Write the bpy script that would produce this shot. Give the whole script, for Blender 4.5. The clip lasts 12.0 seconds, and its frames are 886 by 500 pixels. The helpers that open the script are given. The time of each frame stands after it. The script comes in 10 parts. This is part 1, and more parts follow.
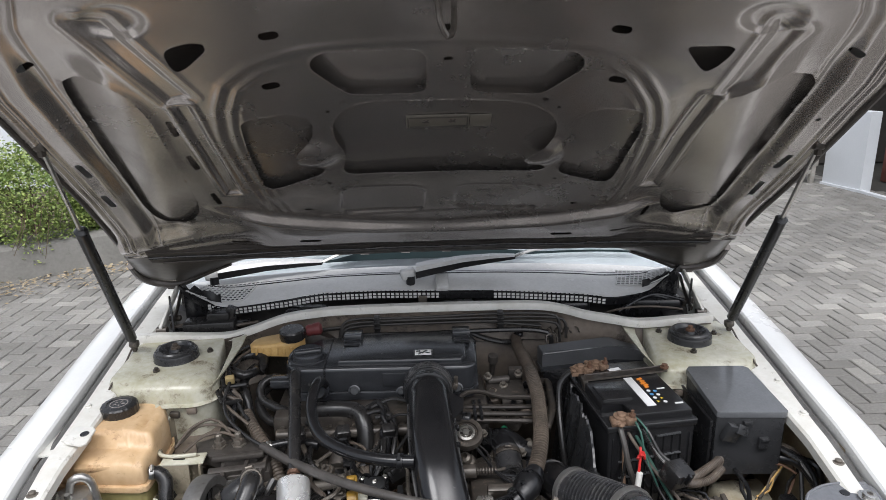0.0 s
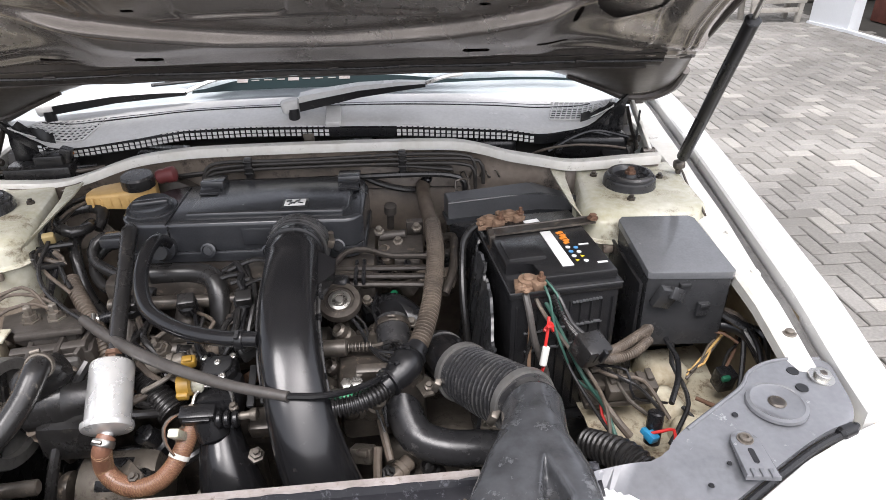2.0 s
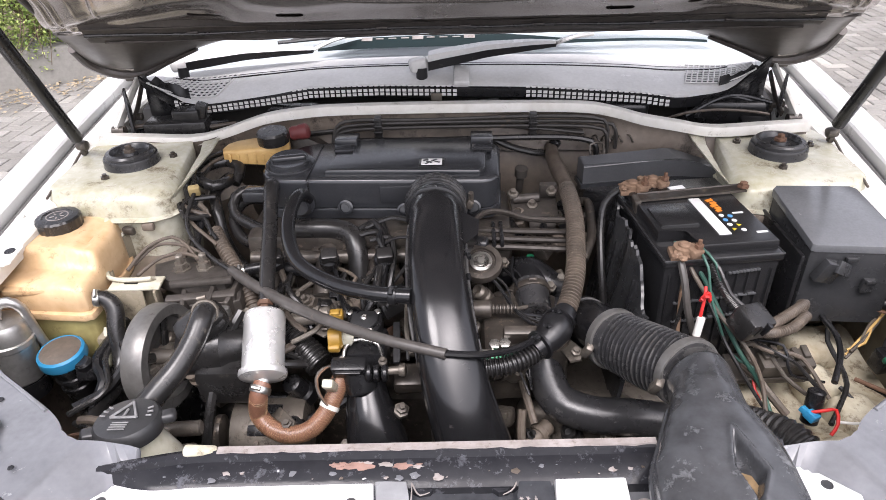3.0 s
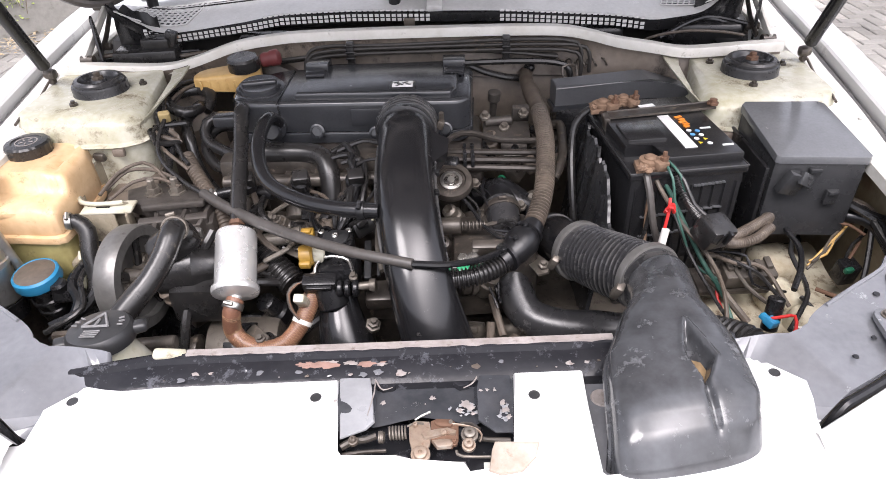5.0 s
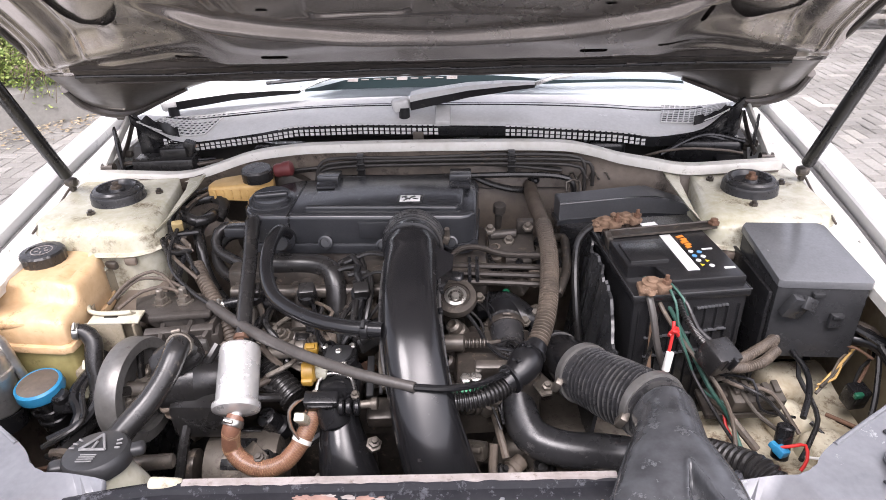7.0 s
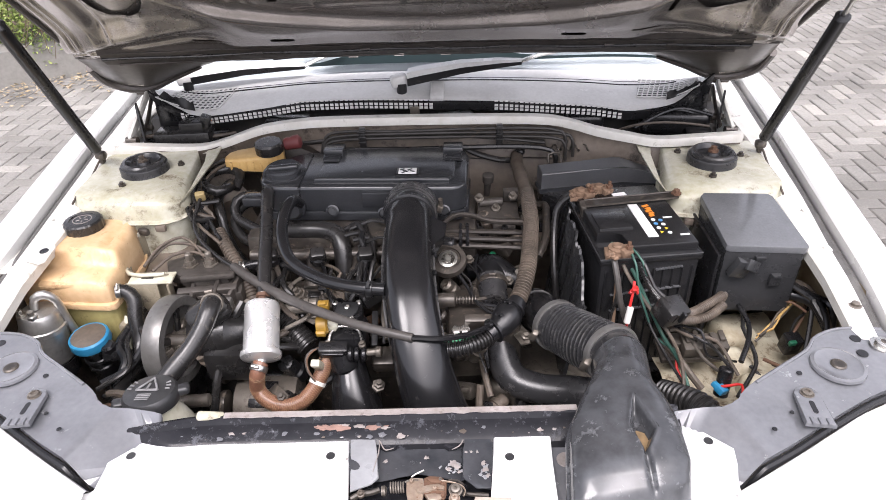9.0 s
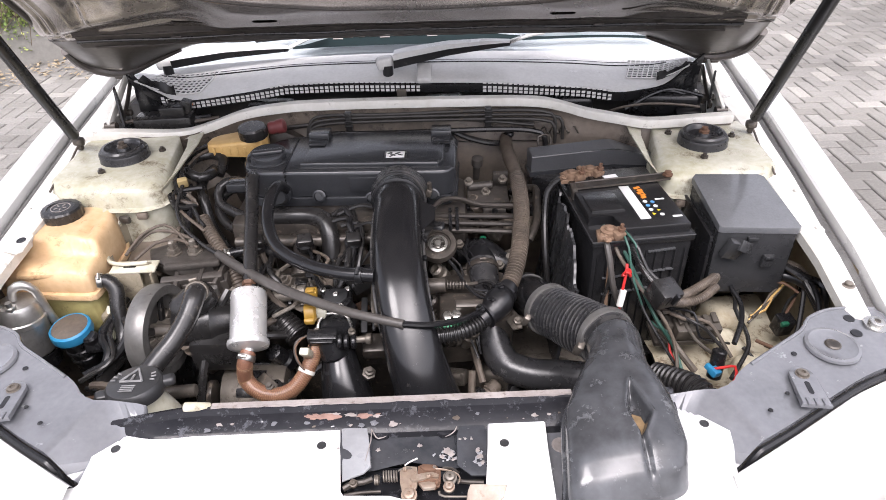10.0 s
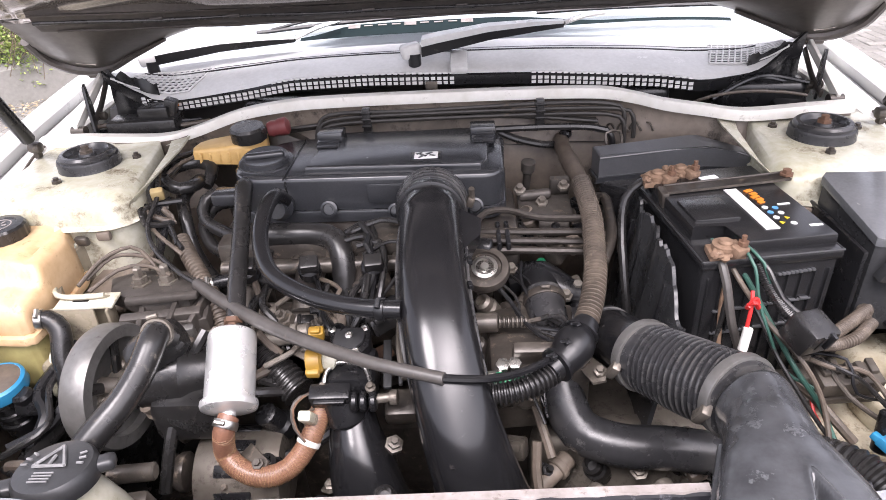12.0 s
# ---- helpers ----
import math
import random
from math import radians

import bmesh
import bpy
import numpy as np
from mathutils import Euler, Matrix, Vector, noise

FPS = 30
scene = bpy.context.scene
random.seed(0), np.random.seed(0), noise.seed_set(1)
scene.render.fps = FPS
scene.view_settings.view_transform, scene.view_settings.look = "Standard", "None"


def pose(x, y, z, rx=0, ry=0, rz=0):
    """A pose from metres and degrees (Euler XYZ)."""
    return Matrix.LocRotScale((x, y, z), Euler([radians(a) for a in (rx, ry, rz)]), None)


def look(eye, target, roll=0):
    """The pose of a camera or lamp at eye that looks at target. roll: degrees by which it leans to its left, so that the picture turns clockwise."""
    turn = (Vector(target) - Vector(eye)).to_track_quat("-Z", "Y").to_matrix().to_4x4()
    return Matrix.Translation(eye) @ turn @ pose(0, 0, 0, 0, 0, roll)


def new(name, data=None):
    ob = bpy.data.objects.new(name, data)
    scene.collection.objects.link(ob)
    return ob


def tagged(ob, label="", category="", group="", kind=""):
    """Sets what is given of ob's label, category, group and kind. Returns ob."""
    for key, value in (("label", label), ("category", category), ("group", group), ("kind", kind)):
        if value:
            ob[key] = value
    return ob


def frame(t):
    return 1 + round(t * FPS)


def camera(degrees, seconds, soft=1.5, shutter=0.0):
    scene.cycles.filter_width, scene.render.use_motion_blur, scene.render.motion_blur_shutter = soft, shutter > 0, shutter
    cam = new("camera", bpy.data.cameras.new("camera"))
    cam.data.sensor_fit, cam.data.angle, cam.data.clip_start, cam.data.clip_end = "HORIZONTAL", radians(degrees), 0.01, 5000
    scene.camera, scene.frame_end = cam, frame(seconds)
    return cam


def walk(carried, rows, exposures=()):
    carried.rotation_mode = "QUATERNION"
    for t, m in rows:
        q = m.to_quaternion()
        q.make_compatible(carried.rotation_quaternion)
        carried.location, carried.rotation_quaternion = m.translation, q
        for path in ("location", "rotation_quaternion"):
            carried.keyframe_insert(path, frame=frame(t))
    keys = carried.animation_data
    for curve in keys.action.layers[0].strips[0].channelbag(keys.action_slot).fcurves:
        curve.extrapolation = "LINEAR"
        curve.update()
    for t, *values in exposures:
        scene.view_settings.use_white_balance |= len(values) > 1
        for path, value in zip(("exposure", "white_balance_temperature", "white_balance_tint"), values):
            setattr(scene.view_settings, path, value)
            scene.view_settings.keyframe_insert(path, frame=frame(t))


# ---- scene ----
cam = camera(69.3, 12.0, 0.6)
PATH = [
    (0, (-0.011, 0.12, 1.411), (0.038, 2.041, 0.855), -1.4),
    (0.5, (0.048, 0.223, 1.401), (0.037, 2.145, 0.849), -1.25),
    (1, (0.12, 0.307, 1.379), (0.119, 2.196, 0.722), -1.58),
    (1.5, (0.169, 0.341, 1.322), (0.193, 2.156, 0.483), -1.7),
    (2, (0.154, 0.356, 1.286), (0.259, 2.098, 0.31), -1.0),
    (2.5, (0.098, 0.362, 1.276), (0.191, 2.07, 0.239), -0.9),
    (3, (0.03, 0.365, 1.271), (-0.047, 2.064, 0.219), -2.0),
    (3.2, (0.006, 0.367, 1.27), (-0.13, 2.064, 0.22), -2.2),
    (4.8, (0.043, 0.331, 1.225), (-0.059, 1.945, 0.049), -2.5),
    (5, (0.063, 0.328, 1.229), (0.003, 1.953, 0.065), -2.5),
    (5.5, (0.098, 0.327, 1.239), (0.08, 1.96, 0.085), -2.6),
    (6, (0.111, 0.337, 1.257), (0.093, 2.035, 0.199), -1.7),
    (6.5, (0.101, 0.351, 1.272), (0.067, 2.09, 0.285), -1.8),
    (7, (0.07, 0.351, 1.277), (-0.012, 2.107, 0.322), -1.9),
    (7.2, (0.056, 0.35, 1.278), (-0.038, 2.106, 0.325), -1.6),
    (8.8, (0.076, 0.266, 1.357), (-0.041, 1.933, 0.259), -2.5),
    (9, (0.083, 0.25, 1.369), (0.005, 1.925, 0.278), -2.1),
    (9.5, (0.081, 0.238, 1.372), (0.083, 1.918, 0.286), -0.6),
    (10, (0.077, 0.263, 1.356), (0.04, 1.916, 0.23), -2.0),
    (10.5, (0.071, 0.281, 1.341), (0.039, 1.938, 0.222), -2.5),
    (11, (0.066, 0.309, 1.321), (0.029, 1.961, 0.194), -2.3),
    (11.5, (0.057, 0.383, 1.259), (-0.015, 2.056, 0.166), -2.8),
    (12, (0.036, 0.471, 1.196), (-0.059, 2.188, 0.174), -3.5),
]
EXPOSURES = [(t, stops, 6180 if t < 1.5 else 6380, tint) for t, stops, tint in ((0.0, 0.50, 11), (0.4, 0.98, 13), (1.0, 1.12, 13), (2.0, 1.18, 14), (3.2, 1.33, 18), (5.0, 1.35, 18), (7.0, 1.44, 20), (9.0, 1.28, 18), (11.0, 1.28, 19), (11.5, 1.43, 20), (12.0, 1.69, 21))]
walk(cam, [(t, look(eye, target, roll)) for t, eye, target, roll in PATH], EXPOSURES)

# ---- light: an overcast day ----
world = bpy.data.worlds.new("overcast_sky")
scene.world = world
world.use_nodes = True
wn, wl = world.node_tree.nodes, world.node_tree.links
sky = wn.new("ShaderNodeTexSky")
sky.sky_type, sky.sun_disc = "NISHITA", False
sky.sun_elevation, sky.sun_rotation = radians(58), radians(150)
sky.air_density, sky.dust_density, sky.ozone_density = 1.0, 4.0, 1.0
pale = wn.new("ShaderNodeHueSaturation")
pale.inputs["Saturation"].default_value = 0.25
wl.new(sky.outputs[0], pale.inputs["Color"])
wl.new(pale.outputs[0], wn["Background"].inputs["Color"])
wn["Background"].inputs["Strength"].default_value = 0.15
sun = new("sun", bpy.data.lights.new("sun", "SUN"))
sun.data.energy, sun.data.angle, sun.data.color = 1.2, radians(25), (1.0, 0.97, 0.93)
sun.matrix_world = look((-2.0, -3.4, 6.4), (0, 0, 0))


# ---- builders ----
def where(ob):
    p = Vector((0, 0, 0))
    while ob is not None:
        p = p + ob.location
        ob = ob.parent
    return p


def thing(name, at, label, category, group="", kind=""):
    ob = new(name)
    ob.location = at
    ob.empty_display_size = 0.02
    return tagged(ob, label, category, group, kind)


def part(name, bm, mat, parent, label="", smooth=True, sharp=35):
    """Links a bmesh, built in world metres, as one mesh under its parent."""
    bmesh.ops.recalc_face_normals(bm, faces=bm.faces[:])
    me = bpy.data.meshes.new(name)
    base = where(parent)
    bmesh.ops.translate(bm, verts=bm.verts[:], vec=-base)
    bm.to_mesh(me)
    bm.free()
    for m in (mat if isinstance(mat, (list, tuple)) else [mat]):
        me.materials.append(m)
    if smooth:
        me.polygons.foreach_set("use_smooth", [True] * len(me.polygons))
        me.set_sharp_from_angle(angle=radians(sharp))
    ob = new(name, me)
    ob.parent = parent
    if label:
        ob["label"] = label
    return ob


def lone(name, bm, mat, label, category, group="", kind="", smooth=True, at=None, sharp=35):
    """A thing that is a single mesh."""
    c = Vector(at) if at else sum((v.co for v in bm.verts), Vector()) / max(1, len(bm.verts))
    bmesh.ops.recalc_face_normals(bm, faces=bm.faces[:])
    bmesh.ops.translate(bm, verts=bm.verts[:], vec=-c)
    me = bpy.data.meshes.new(name)
    bm.to_mesh(me)
    bm.free()
    me.materials.append(mat)
    if smooth:
        me.polygons.foreach_set("use_smooth", [True] * len(me.polygons))
        me.set_sharp_from_angle(angle=radians(sharp))
    ob = new(name, me)
    ob.location = c
    return tagged(ob, label, category, group, kind)


def B():
    return bmesh.new()


def add(bm, verts, faces, m=None):
    vs = [bm.verts.new(m @ Vector(v) if m else v) for v in verts]
    for f in faces:
        try:
            bm.faces.new([vs[i] for i in f])
        except ValueError:
            pass
    return vs


def box(bm, c, s, rot=(0, 0, 0), bev=0.004, seg=2, taper=(1, 1)):
    """A box with rounded edges; taper scales its foot."""
    t = bmesh.new()
    bmesh.ops.create_cube(t, size=1)
    for v in t.verts:
        k = taper if v.co.z < 0 else (1, 1)
        v.co = Vector((v.co.x * s[0] * k[0], v.co.y * s[1] * k[1], v.co.z * s[2]))
    if bev:
        bmesh.ops.bevel(t, geom=t.edges[:] + t.verts[:], offset=min(bev, min(s) * 0.45), segments=seg, affect="EDGES", profile=0.5)
    m = pose(*c, *rot)
    for v in t.verts:
        v.co = m @ v.co
    absorb(bm, t)
    return bm


def absorb(bm, t):
    t.verts.index_update()
    vs = [bm.verts.new(v.co) for v in t.verts]
    for f in t.faces:
        g = bm.faces.new([vs[v.index] for v in f.verts])
        g.material_index = f.material_index
    t.free()


def basis(axis):
    z = Vector(axis).normalized()
    h = Vector((0, 0, 1)) if abs(z.z) < 0.9 else Vector((0, 1, 0))
    x = h.cross(z).normalized()
    return x, z.cross(x), z


def lathe(bm, profile, at, axis=(0, 0, 1), seg=24, wave=None):
    """Turns (radius, height) pairs round an axis through at."""
    x, y, z = basis(axis)
    at = Vector(at)
    rings = []
    for r, h in profile:
        ring = []
        for i in range(seg):
            a = 2 * math.pi * i / seg
            k = r * (1 + (wave[1] if wave and (i // wave[0]) % 2 else 0))
            ring.append(bm.verts.new(at + z * h + (x * math.cos(a) + y * math.sin(a)) * k))
        rings.append(ring)
    for p, q in zip(rings, rings[1:]):
        for i in range(seg):
            bm.faces.new((p[i], p[(i + 1) % seg], q[(i + 1) % seg], q[i]))
    for ring in (rings[0], rings[-1]):
        bm.faces.new(ring)
    return bm


def cyl(bm, a, b, r, r2=None, seg=16, bev=0.0):
    a, b = Vector(a), Vector(b)
    h = (b - a).length
    r2 = r if r2 is None else r2
    pr = [(r, 0), (r2, h)] if not bev else [(max(r - bev, 1e-4), 0), (r, bev), (r2, h - bev), (max(r2 - bev, 1e-4), h)]
    return lathe(bm, pr, a, b - a, seg)


def spline(pts, step):
    """Points along a smooth line through pts, a step apart, with how far along the list each lies."""
    P = [Vector(p) for p in pts]
    if len(P) == 2:
        n = max(2, int((P[1] - P[0]).length / step))
        return [(P[0].lerp(P[1], i / n), i / n) for i in range(n + 1)]
    out = []
    for i in range(len(P) - 1):
        p0 = P[i - 1] if i else P[0] * 2 - P[1]
        p1, p2 = P[i], P[i + 1]
        p3 = P[i + 2] if i + 2 < len(P) else P[-1] * 2 - P[-2]
        n = max(2, int((p2 - p1).length / step))
        for j in range(n):
            t = j / n
            out.append((0.5 * ((2 * p1) + (p2 - p0) * t + (2 * p0 - 5 * p1 + 4 * p2 - p3) * t * t + (3 * p1 - p0 - 3 * p2 + p3) * t ** 3), i + t))
    out.append((P[-1], len(P) - 1.0))
    return out


def sweep(bm, pts, r, seg=12, step=0.012, ribs=None, flat=1.0, lump=0.0):
    """A hose or wire: r is a radius or one a point; ribs is (pitch, height)."""
    if ribs:
        step = ribs[0] / 4
    line = spline(pts, step)
    C = [p for p, _ in line]
    rings, up = [], None
    for i, (p, k) in enumerate(line):
        d = (C[min(i + 1, len(C) - 1)] - C[max(i - 1, 0)]).normalized()
        if up is None:
            up = basis(d)[0]
        up = (up - d * up.dot(d)).normalized()
        side = d.cross(up)
        if isinstance(r, (list, tuple)):
            j = min(int(k), len(r) - 2)
            rad = r[j] + (r[j + 1] - r[j]) * (k - j)
        else:
            rad = r
        if ribs:
            rad += ribs[1] * (1 if i % 4 in (1, 2) else -0.3)
        if lump:
            rad *= 1 + lump * noise.noise(p * 40)
        rings.append([bm.verts.new(p + (up * math.cos(a) * flat + side * math.sin(a)) * rad) for a in (2 * math.pi * q / seg for q in range(seg))])
    for p, q in zip(rings, rings[1:]):
        for i in range(seg):
            bm.faces.new((p[i], p[(i + 1) % seg], q[(i + 1) % seg], q[i]))
    bm.faces.new(rings[0])
    bm.faces.new(rings[-1])
    return bm


def slab(bm, outline, z0, z1, bev=0.003, m=None, seg=2):
    """An outline in the plan (or in the plane of m) with thickness; z may be a function of x, y."""
    t = bmesh.new()
    f0 = z0 if callable(z0) else (lambda x, y: z0)
    f1 = z1 if callable(z1) else (lambda x, y: z1)
    lo = [t.verts.new((x, y, f0(x, y))) for x, y in outline]
    hi = [t.verts.new((x, y, f1(x, y))) for x, y in outline]
    n = len(outline)
    t.faces.new(lo[::-1])
    top = t.faces.new(hi)
    for i in range(n):
        t.faces.new((lo[i], lo[(i + 1) % n], hi[(i + 1) % n], hi[i]))
    if bev:
        bmesh.ops.bevel(t, geom=list(top.edges), offset=bev, segments=seg, affect="EDGES", profile=0.5)
    bmesh.ops.triangulate(t, faces=[f for f in t.faces if len(f.verts) > 4])
    if m:
        for v in t.verts:
            v.co = m @ v.co
    absorb(bm, t)
    return bm


def loft(bm, rings, caps=True, closed=True):
    R = [[bm.verts.new(p) for p in ring] for ring in rings]
    n = len(R[0])
    for p, q in zip(R, R[1:]):
        for i in range(n if closed else n - 1):
            bm.faces.new((p[i], p[(i + 1) % n], q[(i + 1) % n], q[i]))
    if caps and closed:
        bm.faces.new(R[0][::-1])
        bm.faces.new(R[-1])
    return bm


def sheet(bm, xs, ys, f, thick=0.0):
    """A grid of points f(x, y) -> (x, y, z) or None."""
    V = {}
    for i, x in enumerate(xs):
        for j, y in enumerate(ys):
            p = f(x, y)
            if p is not None:
                V[i, j] = bm.verts.new(p)
    for i in range(len(xs) - 1):
        for j in range(len(ys) - 1):
            q = [(i, j), (i + 1, j), (i + 1, j + 1), (i, j + 1)]
            if all(k in V for k in q):
                bm.faces.new([V[k] for k in q])
    return bm


def span(a, b, n):
    return [a + (b - a) * i / n for i in range(n + 1)]


def lerp(table, v):
    """Reads a table of (key, a, b, ...) rows between its keys."""
    for p, q in zip(table, table[1:]):
        if v <= q[0]:
            k = max(0.0, min(1.0, (v - p[0]) / (q[0] - p[0])))
            return [a + (b - a) * k for a, b in zip(p[1:], q[1:])]
    return list(table[-1][1:])


def smooth01(a, b, v):
    k = max(0.0, min(1.0, (v - a) / (b - a)))
    return k * k * (3 - 2 * k)


def inside(poly, x, y):
    """Signed distance to an outline: negative inside."""
    best, odd = 1e9, False
    n = len(poly)
    for i in range(n):
        (x1, y1), (x2, y2) = poly[i], poly[(i + 1) % n]
        dx, dy = x2 - x1, y2 - y1
        k = max(0.0, min(1.0, ((x - x1) * dx + (y - y1) * dy) / (dx * dx + dy * dy + 1e-12)))
        best = min(best, math.hypot(x - x1 - k * dx, y - y1 - k * dy))
        if (y1 > y) != (y2 > y) and x < (x2 - x1) * (y - y1) / (y2 - y1) + x1:
            odd = not odd
    return -best if odd else best


# ---- materials ----
def material(name, a, b=None, rough=0.5, metal=0.0, grain=60.0, patch=6.0, bump=0.15, dirt=None, dirty=0.0, spread=0.12, coat=0.0, depth=0.001, spec=0.5, edge_tone=0.0, bare=(0.26, 0.25, 0.235)):
    """Paint, rubber, metal: two scales of variation, dirt where a broad noise is high, and a paler tone on convex
    edges.
    """
    m = bpy.data.materials.new(name)
    m.use_nodes = True
    N, L = m.node_tree.nodes, m.node_tree.links
    p = N["Principled BSDF"]
    b = b or tuple(c * 0.7 for c in a)
    tc = N.new("ShaderNodeTexCoord")
    n1, n2 = N.new("ShaderNodeTexNoise"), N.new("ShaderNodeTexNoise")
    n1.inputs["Scale"].default_value, n2.inputs["Scale"].default_value = grain, patch
    n1.inputs["Detail"].default_value, n2.inputs["Detail"].default_value = 4, 6
    n2.inputs["Roughness"].default_value = 0.65
    for n in (n1, n2):
        L.new(tc.outputs["Object"], n.inputs["Vector"])
    sumn = N.new("ShaderNodeMath")
    sumn.operation = "MULTIPLY_ADD"
    L.new(n1.outputs[0], sumn.inputs[0])
    sumn.inputs[1].default_value = 0.45
    L.new(n2.outputs[0], sumn.inputs[2])
    ramp = N.new("ShaderNodeMapRange")
    ramp.inputs["From Min"].default_value, ramp.inputs["From Max"].default_value = 0.45, 1.0
    L.new(sumn.outputs[0], ramp.inputs["Value"])
    mix = N.new("ShaderNodeMix")
    mix.data_type = "RGBA"
    mix.inputs["A"].default_value, mix.inputs["B"].default_value = (*a, 1), (*b, 1)
    L.new(ramp.outputs[0], mix.inputs["Factor"])
    last, rlast = mix.outputs["Result"], None
    rr = N.new("ShaderNodeMapRange")
    rr.inputs["To Min"].default_value, rr.inputs["To Max"].default_value = max(0.03, rough - spread), min(1, rough + spread)
    L.new(n2.outputs[0], rr.inputs["Value"])
    rlast = rr.outputs[0]
    if dirt:
        n3 = N.new("ShaderNodeTexNoise")
        n3.inputs["Scale"].default_value, n3.inputs["Detail"].default_value, n3.inputs["Roughness"].default_value = patch * 2.3, 8, 0.75
        L.new(tc.outputs["Object"], n3.inputs["Vector"])
        dr = N.new("ShaderNodeMapRange")
        dr.inputs["From Min"].default_value, dr.inputs["From Max"].default_value = 0.68 - dirty * 0.4, 0.82 - dirty * 0.4
        L.new(n3.outputs[0], dr.inputs["Value"])
        dm = N.new("ShaderNodeMix")
        dm.data_type = "RGBA"
        L.new(dr.outputs[0], dm.inputs["Factor"])
        L.new(last, dm.inputs["A"])
        dm.inputs["B"].default_value = (*dirt, 1)
        last = dm.outputs["Result"]
        rm = N.new("ShaderNodeMix")
        L.new(dr.outputs[0], rm.inputs["Factor"])
        L.new(rlast, rm.inputs["A"])
        rm.inputs["B"].default_value = 0.85
        rlast = rm.outputs["Result"]
    # Convex edges go to the paler bare tone where the patch noise is high.
    if edge_tone:
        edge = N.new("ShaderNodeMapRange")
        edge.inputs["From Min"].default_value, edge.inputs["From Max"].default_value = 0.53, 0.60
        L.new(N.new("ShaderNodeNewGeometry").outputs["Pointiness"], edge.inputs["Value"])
        mottle = N.new("ShaderNodeMapRange")
        mottle.inputs["From Min"].default_value, mottle.inputs["From Max"].default_value, mottle.inputs["To Max"].default_value = 0.42, 0.62, edge_tone
        L.new(n2.outputs[0], mottle.inputs["Value"])
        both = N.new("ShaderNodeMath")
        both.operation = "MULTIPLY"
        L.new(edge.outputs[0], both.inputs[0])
        L.new(mottle.outputs[0], both.inputs[1])
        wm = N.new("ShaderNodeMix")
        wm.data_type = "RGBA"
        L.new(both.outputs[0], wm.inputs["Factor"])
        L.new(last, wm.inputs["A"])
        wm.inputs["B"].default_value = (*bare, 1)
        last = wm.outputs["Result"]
    L.new(last, p.inputs["Base Color"])
    L.new(rlast, p.inputs["Roughness"])
    p.inputs["Metallic"].default_value = metal
    p.inputs["Coat Weight"].default_value = coat
    p.inputs["Specular IOR Level"].default_value = spec
    bn = N.new("ShaderNodeBump")
    bn.inputs["Strength"].default_value, bn.inputs["Distance"].default_value = bump, depth
    L.new(n1.outputs[0], bn.inputs["Height"])
    L.new(bn.outputs[0], p.inputs["Normal"])
    return m


M_WHITE = material("white_car_paint", (0.80, 0.80, 0.79), (0.72, 0.72, 0.70), 0.28, coat=0.3, grain=150, patch=5, bump=0.02, dirt=(0.35, 0.33, 0.29), dirty=0.02, spread=0.06)
M_WHITE_OLD = material("old_white_paint", (0.74, 0.73, 0.69), (0.58, 0.56, 0.50), 0.42, grain=90, patch=14, bump=0.08, dirt=(0.20, 0.17, 0.13), dirty=0.22)
M_CREAM = material("yellowed_paint", (0.61, 0.60, 0.52), (0.37, 0.35, 0.235), 0.20, grain=90, patch=9, bump=0.12, dirt=(0.15, 0.12, 0.075), dirty=0.39)
M_FLAKE = material("flaking_cream_paint", (0.66, 0.63, 0.50), (0.34, 0.27, 0.17), 0.55, grain=80, patch=16, bump=0.5, dirt=(0.13, 0.085, 0.05), dirty=0.42, depth=0.002)
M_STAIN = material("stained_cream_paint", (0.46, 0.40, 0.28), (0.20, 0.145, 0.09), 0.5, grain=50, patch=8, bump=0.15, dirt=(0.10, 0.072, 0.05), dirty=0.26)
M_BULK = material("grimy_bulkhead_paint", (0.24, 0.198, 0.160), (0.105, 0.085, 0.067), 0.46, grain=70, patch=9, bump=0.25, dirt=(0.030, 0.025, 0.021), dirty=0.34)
M_HOOD = material("bonnet_underside_paint", (0.445, 0.41, 0.385), (0.30, 0.276, 0.258), 0.24, metal=0.8, grain=260, patch=5, bump=0.03, dirt=(0.22, 0.19, 0.17), dirty=0.02, spread=0.16)
M_HOODDARK = material("darker_bonnet_metal", (0.10, 0.088, 0.08), (0.045, 0.04, 0.037), 0.38, metal=0.4, grain=160, patch=12, bump=0.12, dirt=(0.20, 0.17, 0.15), dirty=0.12)
M_BLACK = material("black_plastic", (0.015, 0.015, 0.016), (0.008, 0.008, 0.009), 0.28, grain=300, patch=14, bump=0.08, dirt=(0.11, 0.098, 0.084), dirty=0.12)
M_COVER = material("rocker_cover_plastic", (0.036, 0.038, 0.042), (0.019, 0.020, 0.0225), 0.20, grain=420, patch=9, bump=0.05, spec=0.75, dirt=(0.105, 0.096, 0.086), dirty=0.10)
M_GLOSS = material("glossy_black_rubber", (0.013, 0.013, 0.014), (0.007, 0.007, 0.008), 0.21, grain=120, patch=18, bump=0.05, dirt=(0.07, 0.062, 0.055), dirty=0.10, coat=0.12)
M_RUBBER = material("dull_rubber", (0.026, 0.025, 0.0245), (0.011, 0.0105, 0.0105), 0.28, grain=180, patch=24, bump=0.22, dirt=(0.12, 0.104, 0.086), dirty=0.19)
M_LOOM = material("dusty_loom_sleeve", (0.135, 0.108, 0.084), (0.050, 0.040, 0.032), 0.5, grain=120, patch=20, bump=0.2, dirt=(0.22, 0.18, 0.135), dirty=0.25)
